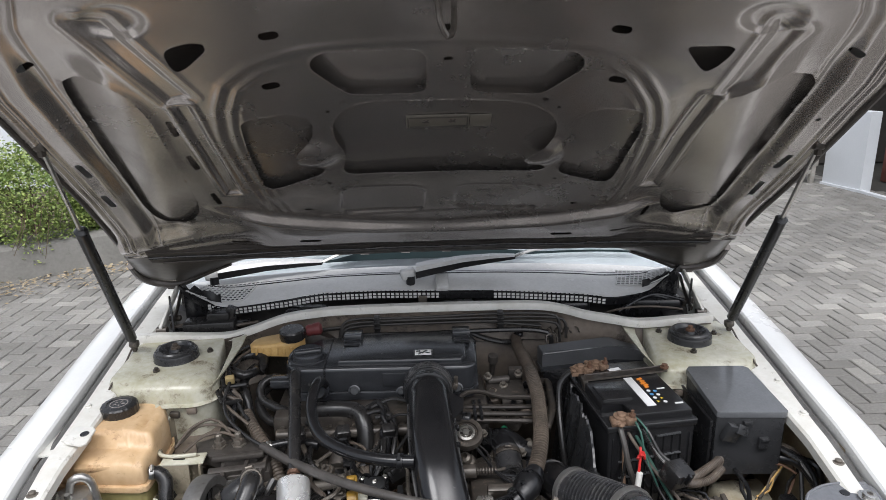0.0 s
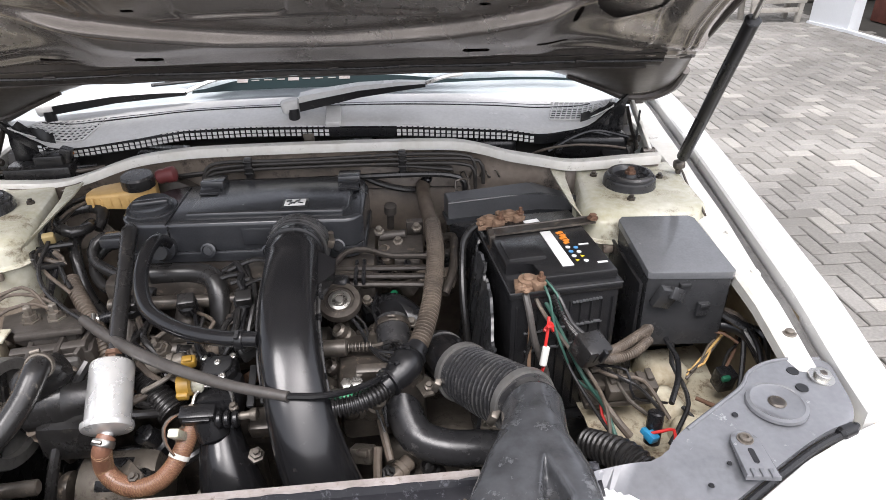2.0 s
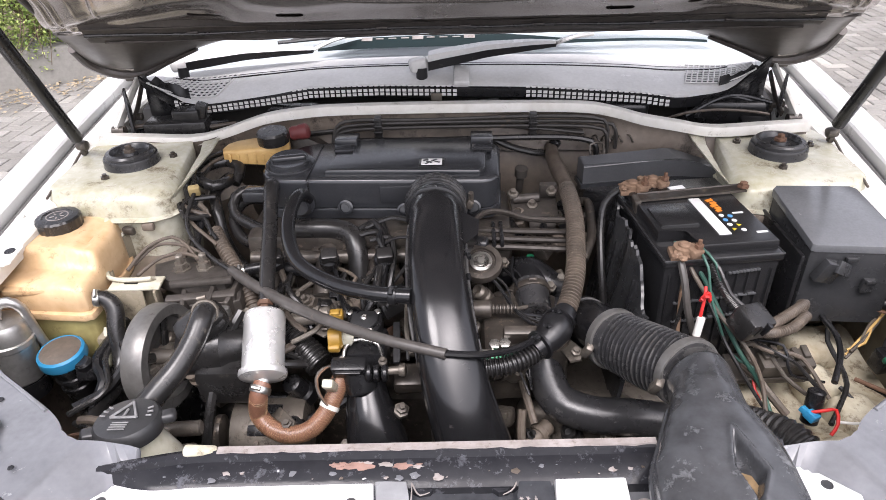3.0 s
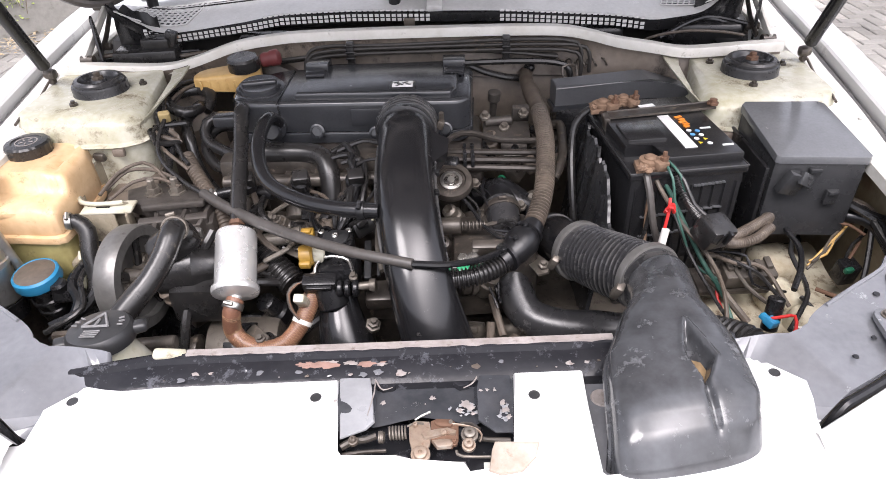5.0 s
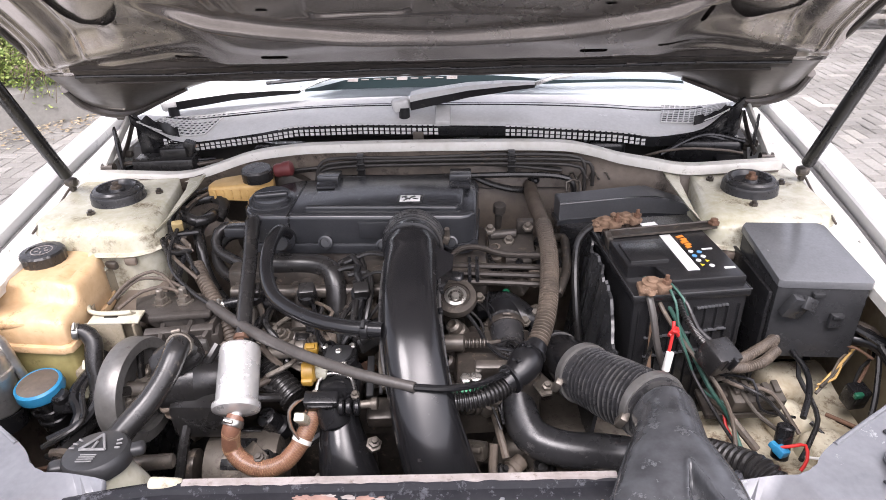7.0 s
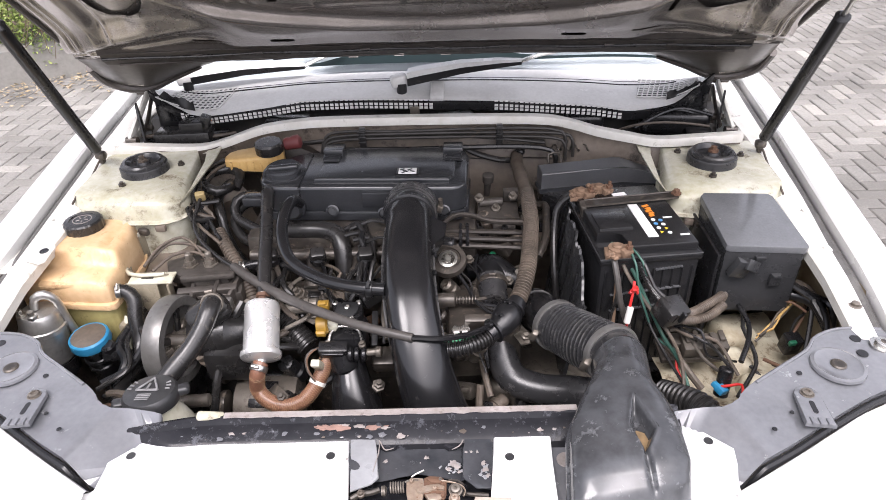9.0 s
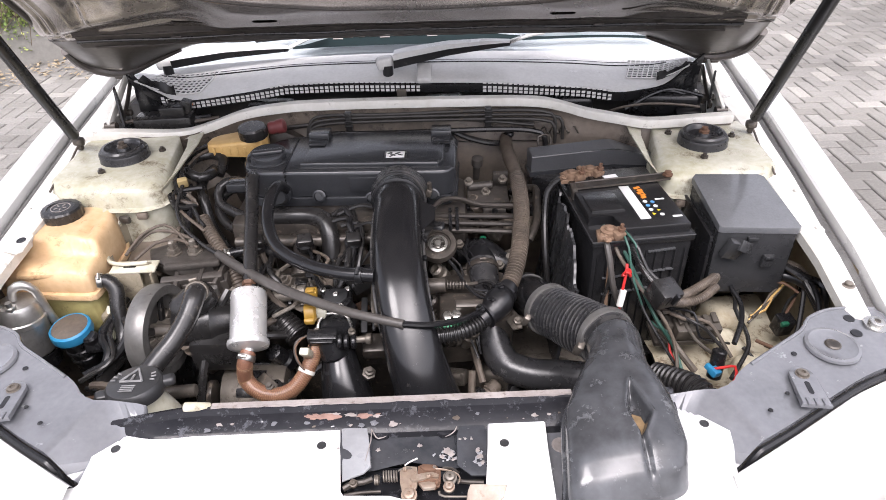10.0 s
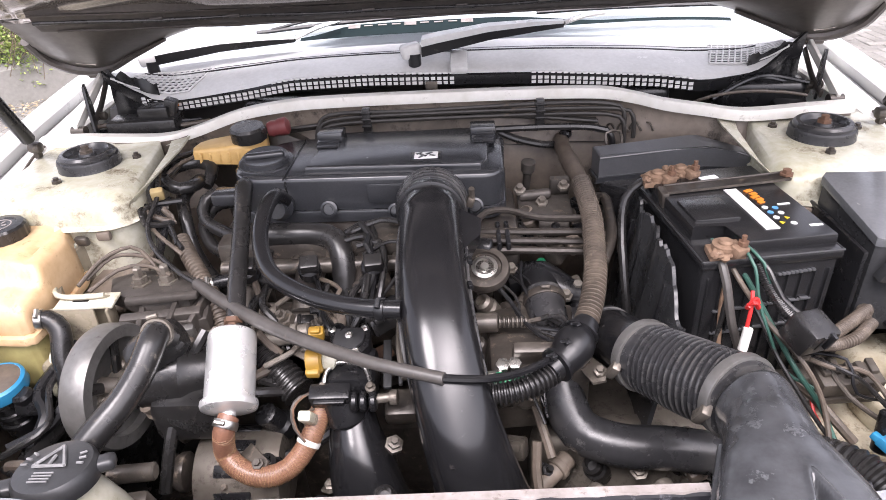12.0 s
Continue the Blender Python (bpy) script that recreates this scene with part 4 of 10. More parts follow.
for s in (-1, 1):
    o = 0.042 if s < 0 else 0.0
    for x0, u0, x1, u1, r in ((0.268, 0.560, 0.256, 0.563, 0.007), (0.246, 0.665, 0.234, 0.667, 0.007), (0.292, 0.140, 0.282, 0.139, 0.004), (0.208, 0.216, 0.204, 0.218, 0.003), (0.230, 0.247, 0.226, 0.249, 0.003), (0.172, 0.508, 0.168, 0.510, 0.004), (0.196, 0.486, 0.192, 0.488, 0.003), (0.542, 0.651, 0.533, 0.654, 0.0055)):
        SLOTS.append((s * x0 + o, u0, s * x1 + o, u1, r))
SLOTS += [(0.385, 0.046, 0.428, 0.056, 0.0036), (-0.425, 0.032, -0.378, 0.022, 0.0036), (0.268, 0.008, 0.300, 0.013, 0.0070), (-0.280, 0.012, -0.248, 0.006, 0.0065), (0.584, 0.396, 0.582, 0.358, 0.0052), (0.587, 0.296, 0.588, 0.252, 0.0052), (-0.550, 0.418, -0.551, 0.383, 0.0052), (-0.562, 0.310, -0.564, 0.272, 0.0052), (0.432, 0.263, 0.430, 0.232, 0.0045), (0.429, 0.158, 0.428, 0.122, 0.0045), (-0.385, 0.492, -0.388, 0.456, 0.0048), (-0.393, 0.386, -0.393, 0.348, 0.0048), (-0.400, 0.246, -0.400, 0.205, 0.0045), (0.588, 0.335, 0.587, 0.330, 0.0022), (-0.558, 0.350, -0.558, 0.345, 0.0022), (0.571, 0.505, 0.570, 0.500, 0.003), (-0.534, 0.520, -0.534, 0.515, 0.003)]
for u0, r in ((0.606, 0.004), (0.668, 0.006), (0.240, 0.0025), (0.122, 0.0025)):
    SLOTS.append((0.022, u0, 0.028, u0, r))


def rear_edge(x):
    return -0.098 + 0.32 * x * x


def half_width(u):
    return np.interp(u, [-0.2, 0.05, 0.20, 0.43, 0.6, 0.72, 0.80], [0.648, 0.642, 0.627, 0.608, 0.594, 0.57, 0.53])


def middle(u):
    return np.interp(u, [0.0, 0.30, 0.80], [0.0, 0.015, 0.018])


def ramp(a, b2, v):
    k = np.clip((v - a) / (b2 - a), 0.0, 1.0)
    return k * k * (3 - 2 * k)


def bell(v, w):
    return np.exp(-(v / w) ** 2)


def outline_distance(poly, X, U, reach=0.06):
    """Signed distance of many places to an outline, negative inside; far places count as reach."""
    out = np.full(X.shape, reach)
    P = np.array(poly)
    near = (X > P[:, 0].min() - reach) & (X < P[:, 0].max() + reach) & (U > P[:, 1].min() - reach) & (U < P[:, 1].max() + reach)
    x, u = X[near], U[near]
    best, odd = np.full(x.shape, 9.0), np.zeros(x.shape, bool)
    for (x1, u1), (x2, u2) in zip(P, np.roll(P, -1, axis=0)):
        dx, du = x2 - x1, u2 - u1
        k = np.clip(((x - x1) * dx + (u - u1) * du) / (dx * dx + du * du + 1e-12), 0, 1)
        best = np.minimum(best, np.hypot(x - x1 - k * dx, u - u1 - k * du))
        if abs(du) > 1e-9:
            odd ^= ((u1 > u) != (u2 > u)) & (x < dx * (u - u1) / du + x1)
    out[near] = np.where(odd, -best, best)
    return out


def relief(X, U):
    """How far the pressed inner panel stands out (+) or is sunk (-)."""
    n = np.zeros(X.shape)
    for p, d, w, rim in PANELS:
        e = outline_distance(p, X, U)
        n -= d * ramp(w * 0.5, -w * 0.5, e)
        n += rim * bell(e - w * 1.1, 0.005)
    # rounded pads that bulge into the middle panels
    for px, pu, ax, au in ((0.182, 0.350, 0.040, 0.042), (-0.199, 0.362, 0.038, 0.038)):
        n += 0.012 * np.exp(-(((X - px) / ax) ** 2 + ((U - pu) / au) ** 2) ** 2)
    # shallow dishes by the front corners
    for px, pu in ((0.412, 0.700), (-0.365, 0.712)):
        n -= 0.0045 * np.exp(-(((X - px) / 0.034) ** 2 + ((U - pu) / 0.026) ** 2) ** 3)
    # double ridge of the great ring, and the valley outside it
    e = outline_distance(RING, X, U, 0.12)
    side = ramp(0.08, 0.22, U)
    n += side * (0.0030 * bell(e + 0.002, 0.007) * (0.25 + 0.75 * ramp(0.62, 0.54, U)) + 0.0028 * bell(e + 0.024, 0.006) * ramp(0.62, 0.54, U) + 0.0015 * bell(e + 0.040, 0.006) * ramp(0.56, 0.48, U))
    n -= 0.004 * ramp(0.004, 0.045, e) * ramp(0.44, 0.40, np.abs(X - 0.02)) * ramp(0.62, 0.5, U)
    # the rolled beam along the hinge edge
    w = ramp(0.46, 0.36, np.abs(X - 0.02))
    ub = 0.030 + 0.85 * (X - 0.02) ** 2
    n += 0.021 * w * ramp(ub + 0.012, ub - 0.012, U) * ramp(-0.085, -0.035, U - 0.3 * X * X) + 0.002 * w * bell(U - 0.098, 0.004) * ramp(0.26, 0.22, np.abs(X - 0.02))
    n += 0.012 * (1 - w) * bell(U - 0.085, 0.03) + 0.006 * (1 - w) * bell(U - 0.028, 0.012)
    # hem round the sides, with a ridge and two grooves
    h = half_width(U) - np.abs(X - middle(U))
    n += 0.0012 * bell(h - 0.084, 0.0025) - 0.010 * ramp(0.054, 0.080, h) * ramp(0.16, 0.115, h) * ramp(0.07, 0.14, U) * ramp(0.70, 0.60, U)
    n += ramp(0.02, 0.09, U) * (0.004 * ramp(0.075, 0.054, h) + 0.0035 * bell(h - 0.027, 0.0035) - 0.004 * bell(h - 0.019, 0.004) - 0.002 * ramp(0.019, 0.0, h))
    n += 0.004 * bell(U - rear_edge(X) - 0.02, 0.006)
    n += 0.0010 * np.sin(X * 23 + 1.7 * np.sin(U * 17)) * np.sin(U * 19 + 1.3 * np.sin(X * 13))
    return n


def gap(X, U):
    """Distance to the nearest opening's rim: negative inside an opening."""
    best = np.full(X.shape, 1.0)
    for p in OPENINGS:
        best = np.minimum(best, outline_distance(p, X, U))
    for xa, ua, xb, ub2, r in SLOTS:
        dx, du = xb - xa, ub2 - ua
        k = np.clip(((X - xa) * dx + (U - ua) * du) / (dx * dx + du * du), 0, 1)
        best = np.minimum(best, np.hypot(X - xa - k * dx, U - ua - k * du) - r)
    return best


def pressed_panel(na, nk):
    """The inner panel as a fine sheet, with its openings cut out along their rims."""
    A, K = np.meshgrid(np.linspace(-1, 1, na), np.linspace(0, 1, nk), indexing="ij")
    U = rear_edge(A * 0.645) + (0.80 - rear_edge(A * 0.645)) * K
    X = middle(U) + A * half_width(U)
    g0 = gap(X, U)
    gx, gu = (gap(X + 0.0005, U) - g0) / 0.0005, (gap(X, U + 0.0005) - g0) / 0.0005
    q = np.maximum(np.hypot(gx, gu), 1e-6)
    pull = np.where((g0 > -0.0024) & (g0 < 0.0014), g0, 0.0)
    X, U = X - gx / q * pull, U - gu / q * pull
    n = relief(X, U) + 0.14 * X * X
    P = np.stack([X + HO.x, HO.y + HU.y * U + HN.y * n, HO.z + HU.z * U + HN.z * n], axis=-1).reshape(-1, 3)
    idx = np.arange(na * nk).reshape(na, nk)
    quads = np.stack([idx[:-1, :-1], idx[1:, :-1], idx[1:, 1:], idx[:-1, 1:]], axis=-1).reshape(-1, 4)
    quads = quads[(g0 > -0.0024).reshape(-1)[quads].all(axis=1)]
    me = bpy.data.meshes.new("pressing")
    me.from_pydata(P.tolist(), [], quads.tolist())
    bm = bmesh.new()
    bm.from_mesh(me)
    bpy.data.meshes.remove(me)
    bmesh.ops.delete(bm, geom=[v for v in bm.verts if not v.link_faces], context="VERTS")
    return bm


part("inner_panel", pressed_panel(560, 400), M_HOOD, bonnet, "grey-brown pressed steel with ribs, slots and sunk panels", sharp=75)
b = B()
def skin(a, k):
    """The outer sheet from below: flat, with deep wells by the front corners and a crease down each side."""
    u = rear_edge(a * 0.645) + 0.01 + (0.785 - rear_edge(a * 0.645)) * k
    x = float(middle(u)) + a * float(half_width(u)) * 0.985
    well = 0.026 * float(bell(math.hypot(max(0.0, abs(a * 0.61 - 0.022) - 0.335) - 0.02, u - 0.63), 0.07))
    crease = 0.16 * max(0.0, abs(x - 0.018) - (0.560 - 0.21 * u)) * float(ramp(0.0, 0.1, u))
    return on_bonnet(x, u, -0.0115 - well - crease + 0.0012 * noise.noise(Vector((a * 5, k * 5, 7))))


sheet(b, span(-1, 1, 110), span(0, 1, 50), skin)
part("skin_inside", b, M_HOOD, bonnet, "underside of the outer skin seen through the openings")
b = B()
sheet(b, span(-1, 1, 40), span(0, 1, 30), lambda a, k: (lambda u: on_bonnet(float(middle(u)) + a * (float(half_width(u)) + 0.004), u, -0.040 + 0.040 * abs(a) ** 14))(rear_edge(a * 0.645) - 0.004 + (0.81 - rear_edge(a * 0.645)) * k))
part("outer_skin", b, M_WHITE, bonnet, "white painted outer skin")
b = B()
edge = [on_bonnet(float(middle(u)) + a * float(half_width(u)), u, 0.002) for a, u in [(-1, k) for k in span(0.79, 0.045, 16)] + [(q, rear_edge(q * 0.645)) for q in span(-1, 1, 20)] + [(1, k) for k in span(0.045, 0.79, 16)]]
sweep(b, edge, 0.005, seg=8, step=0.03)
part("hem", b, M_HOODDARK, bonnet)
b = B()
rows = []
for x in span(-0.60, 0.60, 120):
    e = rear_edge(x)
    wob = 0.0022 * noise.noise(Vector((x * 30, 1, 0)))
    rows.append([on_bonnet(x, e + 0.040, 0.001), on_bonnet(x, e + 0.032, 0.009 + wob), on_bonnet(x, e + 0.026, 0.0075), on_bonnet(x, e + 0.020, 0.012 + wob), on_bonnet(x, e + 0.010, 0.016), on_bonnet(x, e - 0.004, 0.018 + wob), on_bonnet(x, e - 0.012, 0.014), on_bonnet(x, e - 0.012, 0.0), on_bonnet(x, e - 0.010, -0.042)])
loft(b, rows, caps=False, closed=False)
lip = part("rear_lip", b, M_HOODDARK, bonnet, "dark folded lip along the hinge edge")
for x0, x1, k, h, r in ((-0.60, -0.27, 0.030, 0.0105, 0.0016), (-0.25, 0.23, 0.028, 0.010, 0.0018), (0.25, 0.60, 0.030, 0.0105, 0.0016), (-0.58, 0.58, -0.005, 0.0185, 0.0020)):
    b = B()
    sweep(b, [on_bonnet(x, rear_edge(x) + k + 0.0012 * math.sin(x * 41), h) for x in span(x0, x1, 30)], r, seg=6, step=0.012, lump=0.6)
    part("folded_edge", b, M_HOODDARK, lip)
for x in (-0.44, -0.33, -0.12, 0.03, 0.16, 0.36, 0.47):
    b = B()
    box(b, on_bonnet(x, rear_edge(x) + 0.018, 0.0145), (0.020, 0.007, 0.004), (-36, 0, 4), 0.0015)
    part("seam_clip", b, M_HOODDARK, lip)
b = B()
sweep(b, [on_bonnet(x, rear_edge(x) + 0.016, 0.0155 + 0.001 * math.sin(x * 25)) for x in span(-0.60, 0.60, 40)], 0.0026, seg=8, step=0.015, lump=0.5)
part("rubber_seal", b, M_RUBBER, bonnet, "black rubber strip along the hinge edge")
M_EAR = material("stained_corner_metal", (0.15, 0.134, 0.118), (0.072, 0.064, 0.056), 0.36, metal=0.4, grain=120, patch=6, bump=0.1, dirt=(0.06, 0.052, 0.046), dirty=0.2)


def ear(s):
    """The rounded corner of the bonnet that reaches down to its hinge."""
    bm = B()
    rows = []
    low = [(0.36, 1.550, 1.005), (0.46, 1.570, 0.978), (0.54, 1.592, 0.946), (0.60, 1.600, 0.922), (0.646, 1.596, 0.924), (0.682, 1.574, 0.948), (0.684, 1.53, 0.99)]
    L = spline(low, 0.015)
    for i, (p, k) in enumerate(L):
        f = i / (len(L) - 1)
        x = 0.36 + 0.285 * f
        top = on_bonnet(x, rear_edge(x) + 0.012, 0.006)
        rows.append([(s * (top.x + (p.x - top.x) * q), top.y + (p.y - top.y) * q - 0.018 * math.sin(q * math.pi) * math.sin(f * math.pi) ** 0.5, top.z + (p.z - top.z) * q) for q in span(0, 1, 7)] + [(s * p.x, p.y + 0.02, p.z + 0.004)])
    loft(bm, rows, caps=False, closed=False)
    return bm


for s in (-1, 1):
    corner = part("hinge_corner", ear(s), M_EAR, bonnet, "dark folded corner of the bonnet")
    b = B()
    sweep(b, [(s * x, y - 0.004, z) for x, y, z in ((0.47, 1.570, 0.974), (0.54, 1.590, 0.946), (0.60, 1.598, 0.923), (0.646, 1.594, 0.925), (0.680, 1.572, 0.949), (0.682, 1.53, 0.99))], [0.003, 0.005, 0.008, 0.010, 0.011, 0.009], 10, step=0.012)
    part("rolled_rim", b, M_HOODDARK, corner, "dark rolled rim")
    b = B()
    loft(b, [[(s * x, y - 0.012 - 0.002 * math.sin(3.14 * q), z) for q, (x, y, z) in zip(span(0, 1, 3), row)] for row in (((0.500, 1.548, 1.005), (0.545, 1.556, 0.985), (0.585, 1.572, 0.955), (0.606, 1.584, 0.935)), ((0.555, 1.540, 1.010), (0.585, 1.552, 0.985), (0.612, 1.568, 0.958), (0.622, 1.582, 0.938)), ((0.610, 1.528, 1.012), (0.625, 1.545, 0.985), (0.636, 1.562, 0.960), (0.636, 1.580, 0.940)))], caps=False, closed=False)
    part("hinge_plate", b, M_HOOD, corner, "pressed beige hinge plate")
    b = B()
    m = Matrix(((s, 0, 0, 0), (0, 1, 0, 0), (0, 0, 1, 0), (0, 0, 0, 1)))
    box(b, (s * 0.612, 1.533, 0.886), (0.006, 0.015, 0.145), (-65.6, 0, 0), 0.001)
    hg = part("hinge_arm", b, M_WHITE_OLD, bonnet, "white painted hinge arm")
    b = B()
    cyl(b, (s * 0.600, 1.598, 0.915), (s * 0.636, 1.598, 0.915), 0.008, seg=12)
    part("hinge_pin", b, M_IRON, hg)
    b = B()
    cyl(b, (s * 0.600, 1.472, 0.852), (s * 0.622, 1.472, 0.852), 0.009, seg=12)
    part("hinge_pin", b, M_IRON, hg)

# dark hinge brackets and torn sheets at both ends of the rain well
for s in (-1, 1):
    hb = thing("hinge_bracket", (s * 0.596, 1.52, 0.84), "black steel hinge bracket with a greasy arm", "hinge")
    b = B()
    slab(b, [(0.0, 0.0), (0.034, 0.0), (0.026, 0.045), (0.014, 0.078), (0.0, 0.080), (-0.010, 0.04)], -0.002, 0.002, 0.001, Matrix.Translation((s * 0.598, 1.505, 0.842)) @ Matrix.Rotation(radians(90), 4, "X") @ Matrix.Rotation(radians(70 * s), 4, "Y"))
    part("plate", b, M_BLACK, hb)
    b = B()
    sweep(b, [(s * 0.596, 1.488, 0.856), (s * 0.598, 1.530, 0.872), (s * 0.600, 1.578, 0.905)], 0.007, 8, flat=0.4)
    part("arm", b, M_IRON, hb, "dark greasy hinge arm")
    b = B()
    cyl(b, (s * 0.585, 1.520, 0.862), (s * 0.612, 1.520, 0.862), 0.007, seg=12, bev=0.002)
    part("pivot", b, M_IRON, hb)
    b = B()
    rows = []
    for x in span(0.500, 0.592, 24):
        top = 0.905 + 0.018 * smooth01(0.50, 0.58, x) + 0.010 * noise.noise(Vector((x * 60, s, 0))) + 0.006 * noise.noise(Vector((x * 170, s, 2)))
        rows.append([(s * x, 1.555 + 0.15 * (x - 0.5) + 0.008 * noise.noise(Vector((x * 40, z * 30, s))), z) for z in span(0.80, top, 8)])
    loft(b, rows, caps=False, closed=False)
    lone("splash_sheet", b, M_BLACK, "torn black splash sheet at the end of the rain well", "splash guard", "splash sheets")
b = B()
slab(b, [(-0.632, 1.085), (-0.600, 1.075), (-0.592, 1.082), (-0.594, 1.118), (-0.602, 1.126), (-0.634, 1.128)], lambda x, y: 0.8085 + 0.1 * (y - 1.04), lambda x, y: 0.8115 + 0.1 * (y - 1.04), 0.001)
tab = part("flange_tab", b, M_WHITE_OLD, car, "white tab with a dark hole")
b = B()
lathe(b, [(0.0075, 0), (0.007, 0.0006), (0.0005, 0.0006)], (-0.607, 1.106, 0.8182), (0, -0.1, 1), 18)
part("hole", b, M_BLACK, tab)

# the printed plate riveted to the bonnet
b = B()
M = Matrix.Translation(on_bonnet(0.012, 0.432, -0.0092)) @ Matrix((( -1, 0, 0, 0), (0, HU.y, HN.y, 0), (0, HU.z, HN.z, 0), (0, 0, 0, 1)))
box(b, (0, 0, 0), (0.100, 0.037, 0.003), bev=0.001)
for v in b.verts:
    v.co = M @ v.co
M_PLATE = material("faded_plate", (0.20, 0.18, 0.15), (0.14, 0.125, 0.105), 0.45, metal=0.3)
plate = part("plate", b, M_PLATE, bonnet, "faded warning plate")
b = B()
for x, y, w, h in ((0, 0.014, 0.090, 0.002), (0, -0.014, 0.090, 0.004), (0.020, 0.002, 0.010, 0.003), (-0.022, 0.002, 0.010, 0.003), (0.047, 0, 0.002, 0.03), (-0.047, 0, 0.002, 0.03)):
    box(b, (x, y, 0.0022), (w, h, 0.001), bev=0)
for x in (0.018, -0.024):
    for r in (45, -45):
        box(b, (x, 0.003, 0.0022), (0.011, 0.002, 0.001), (0, 0, r), bev=0)
for v in b.verts:
    v.co = M @ v.co
part("plate_print", b, M_DARKWALL, plate)
b = B()
box(b, (-0.068, 0, 0), (0.034, 0.034, 0.002), bev=0.001)
for v in b.verts:
    v.co = M @ v.co
part("sticker", b, M_PLATE, bonnet, "faded square sticker")

# latch striker at the front middle
b = B()
sweep(b, [on_bonnet(0.010, 0.72, 0.0), on_bonnet(0.012, 0.715, 0.03), on_bonnet(0.020, 0.708, 0.045), on_bonnet(0.028, 0.702, 0.03), on_bonnet(0.03, 0.70, 0.0)], 0.004, seg=8)
part("striker", b, M_IRON, bonnet)

# gas struts
for s in (-1, 1):
    foot = Vector((s * 0.640, 1.395, 0.856))
    joint = Vector((0.622, 1.214, 1.132)) if s > 0 else Vector((-0.596, 1.190, 1.155))
    top = foot + (joint - foot) * 1.52
    gs = thing("gas_strut", foot, "black gas strut holding the bonnet up, with a thin steel rod", "gas strut", "bonnet struts")
    d = (joint - foot).normalized()
    b = B()
    cyl(b, foot + d * 0.02, joint, 0.0105, seg=20, bev=0.003)
    part("cylinder", b, M_BLACK, gs)
    b = B()
    cyl(b, joint - d * 0.002, joint + d * 0.004, 0.0112, 0.0085, seg=20, bev=0.002)
    part("collar", b, M_BLACK, gs)
    b = B()
    cyl(b, joint, top, 0.0036, seg=12)
    part("rod", b, M_STEEL, gs, "bare steel rod")
    for p, nm in ((foot, "lower_end"), (top, "upper_end")):
        b = B()
        lathe(b, [(0.002, -0.010), (0.008, -0.008), (0.010, 0), (0.008, 0.008), (0.002, 0.010)], p, (1, 0, 0), 14)
        box(b, p - Vector((0, 0, 0.006)), (0.008, 0.012, 0.022), bev=0.002)
        part(nm, b, M_IRON, gs)
# ---- engine ----
engine = thing("engine", (-0.10, 1.20, 0.24), "oily four-cylinder engine with a black plastic rocker cover", "engine")
b = B()
box(b, (-0.11, 1.30, 0.66), (0.42, 0.16, 0.22), bev=0.012)
head = part("cylinder_head", b, M_IRON, engine, "oily cast cylinder head")
for i in range(9):
    b = B()
    box(b, (-0.30 + i * 0.046, 1.218, 0.66), (0.010, 0.012, 0.18), bev=0.003)
    part("rib", b, M_IRON, head)
b = B()
box(b, (-0.11, 1.22, 0.40), (0.46, 0.30, 0.34), bev=0.02)
blk0 = part("block", b, M_IRON, engine, "dark cast iron block")
for i in range(6):
    b = B()
    box(b, (-0.28 + i * 0.065, 1.065, 0.44), (0.018, 0.03, 0.22), bev=0.006)
    part("rib", b, M_IRON, blk0)
b = B()
box(b, (0.23, 1.16, 0.47), (0.26, 0.26, 0.22), bev=0.04, seg=4)
lathe(b, [(0.10, 0), (0.105, 0.02), (0.09, 0.06), (0.05, 0.08)], (0.22, 1.06, 0.49), (0, -1, 0.1), 28)
gbx = part("gearbox", b, M_METAL, engine, "grimy aluminium gearbox housing")
for i in range(7):
    b = B()
    box(b, (0.13 + i * 0.033, 1.02, 0.46), (0.007, 0.03, 0.20), (0, 12, 0), bev=0.002)
    part("rib", b, M_METAL, gbx)

# rocker cover
COVER = [(-0.296, 1.30), (-0.285, 1.283), (-0.265, 1.278), (0.055, 1.270), (0.068, 1.274), (0.082, 1.29), (0.088, 1.40), (0.080, 1.428), (0.06, 1.436), (-0.235, 1.430), (-0.250, 1.405), (-0.290, 1.385), (-0.304, 1.365), (-0.306, 1.32)]
b = B()
slab(b, COVER, 0.79, lambda x, y: 0.840 + 0.05 * (1.30 - y) * 0, 0.008, seg=3)
cover = part("rocker_cover", b, M_COVER, engine, "black plastic rocker cover")
b = B()
slab(b, [(x * 1.012 + 0.001, 1.345 + (y - 1.345) * 1.05) for x, y in COVER], 0.772, 0.789, 0.003)
part("cover_skirt", b, M_COVER, cover)
b = B()
slab(b, [(-0.196, 1.292), (0.050, 1.284), (0.060, 1.300), (0.066, 1.418), (0.055, 1.424), (-0.186, 1.420)], 0.836, 0.849, 0.005, seg=3)
lid = part("top_plate", b, M_COVER, cover)
b = B()
box(b, (-0.222, 1.345, 0.8405), (0.0025, 0.15, 0.003), bev=0.001)
box(b, (-0.222, 1.2765, 0.81), (0.0025, 0.004, 0.05), bev=0.001)
part("seam", b, M_BLACK, cover)
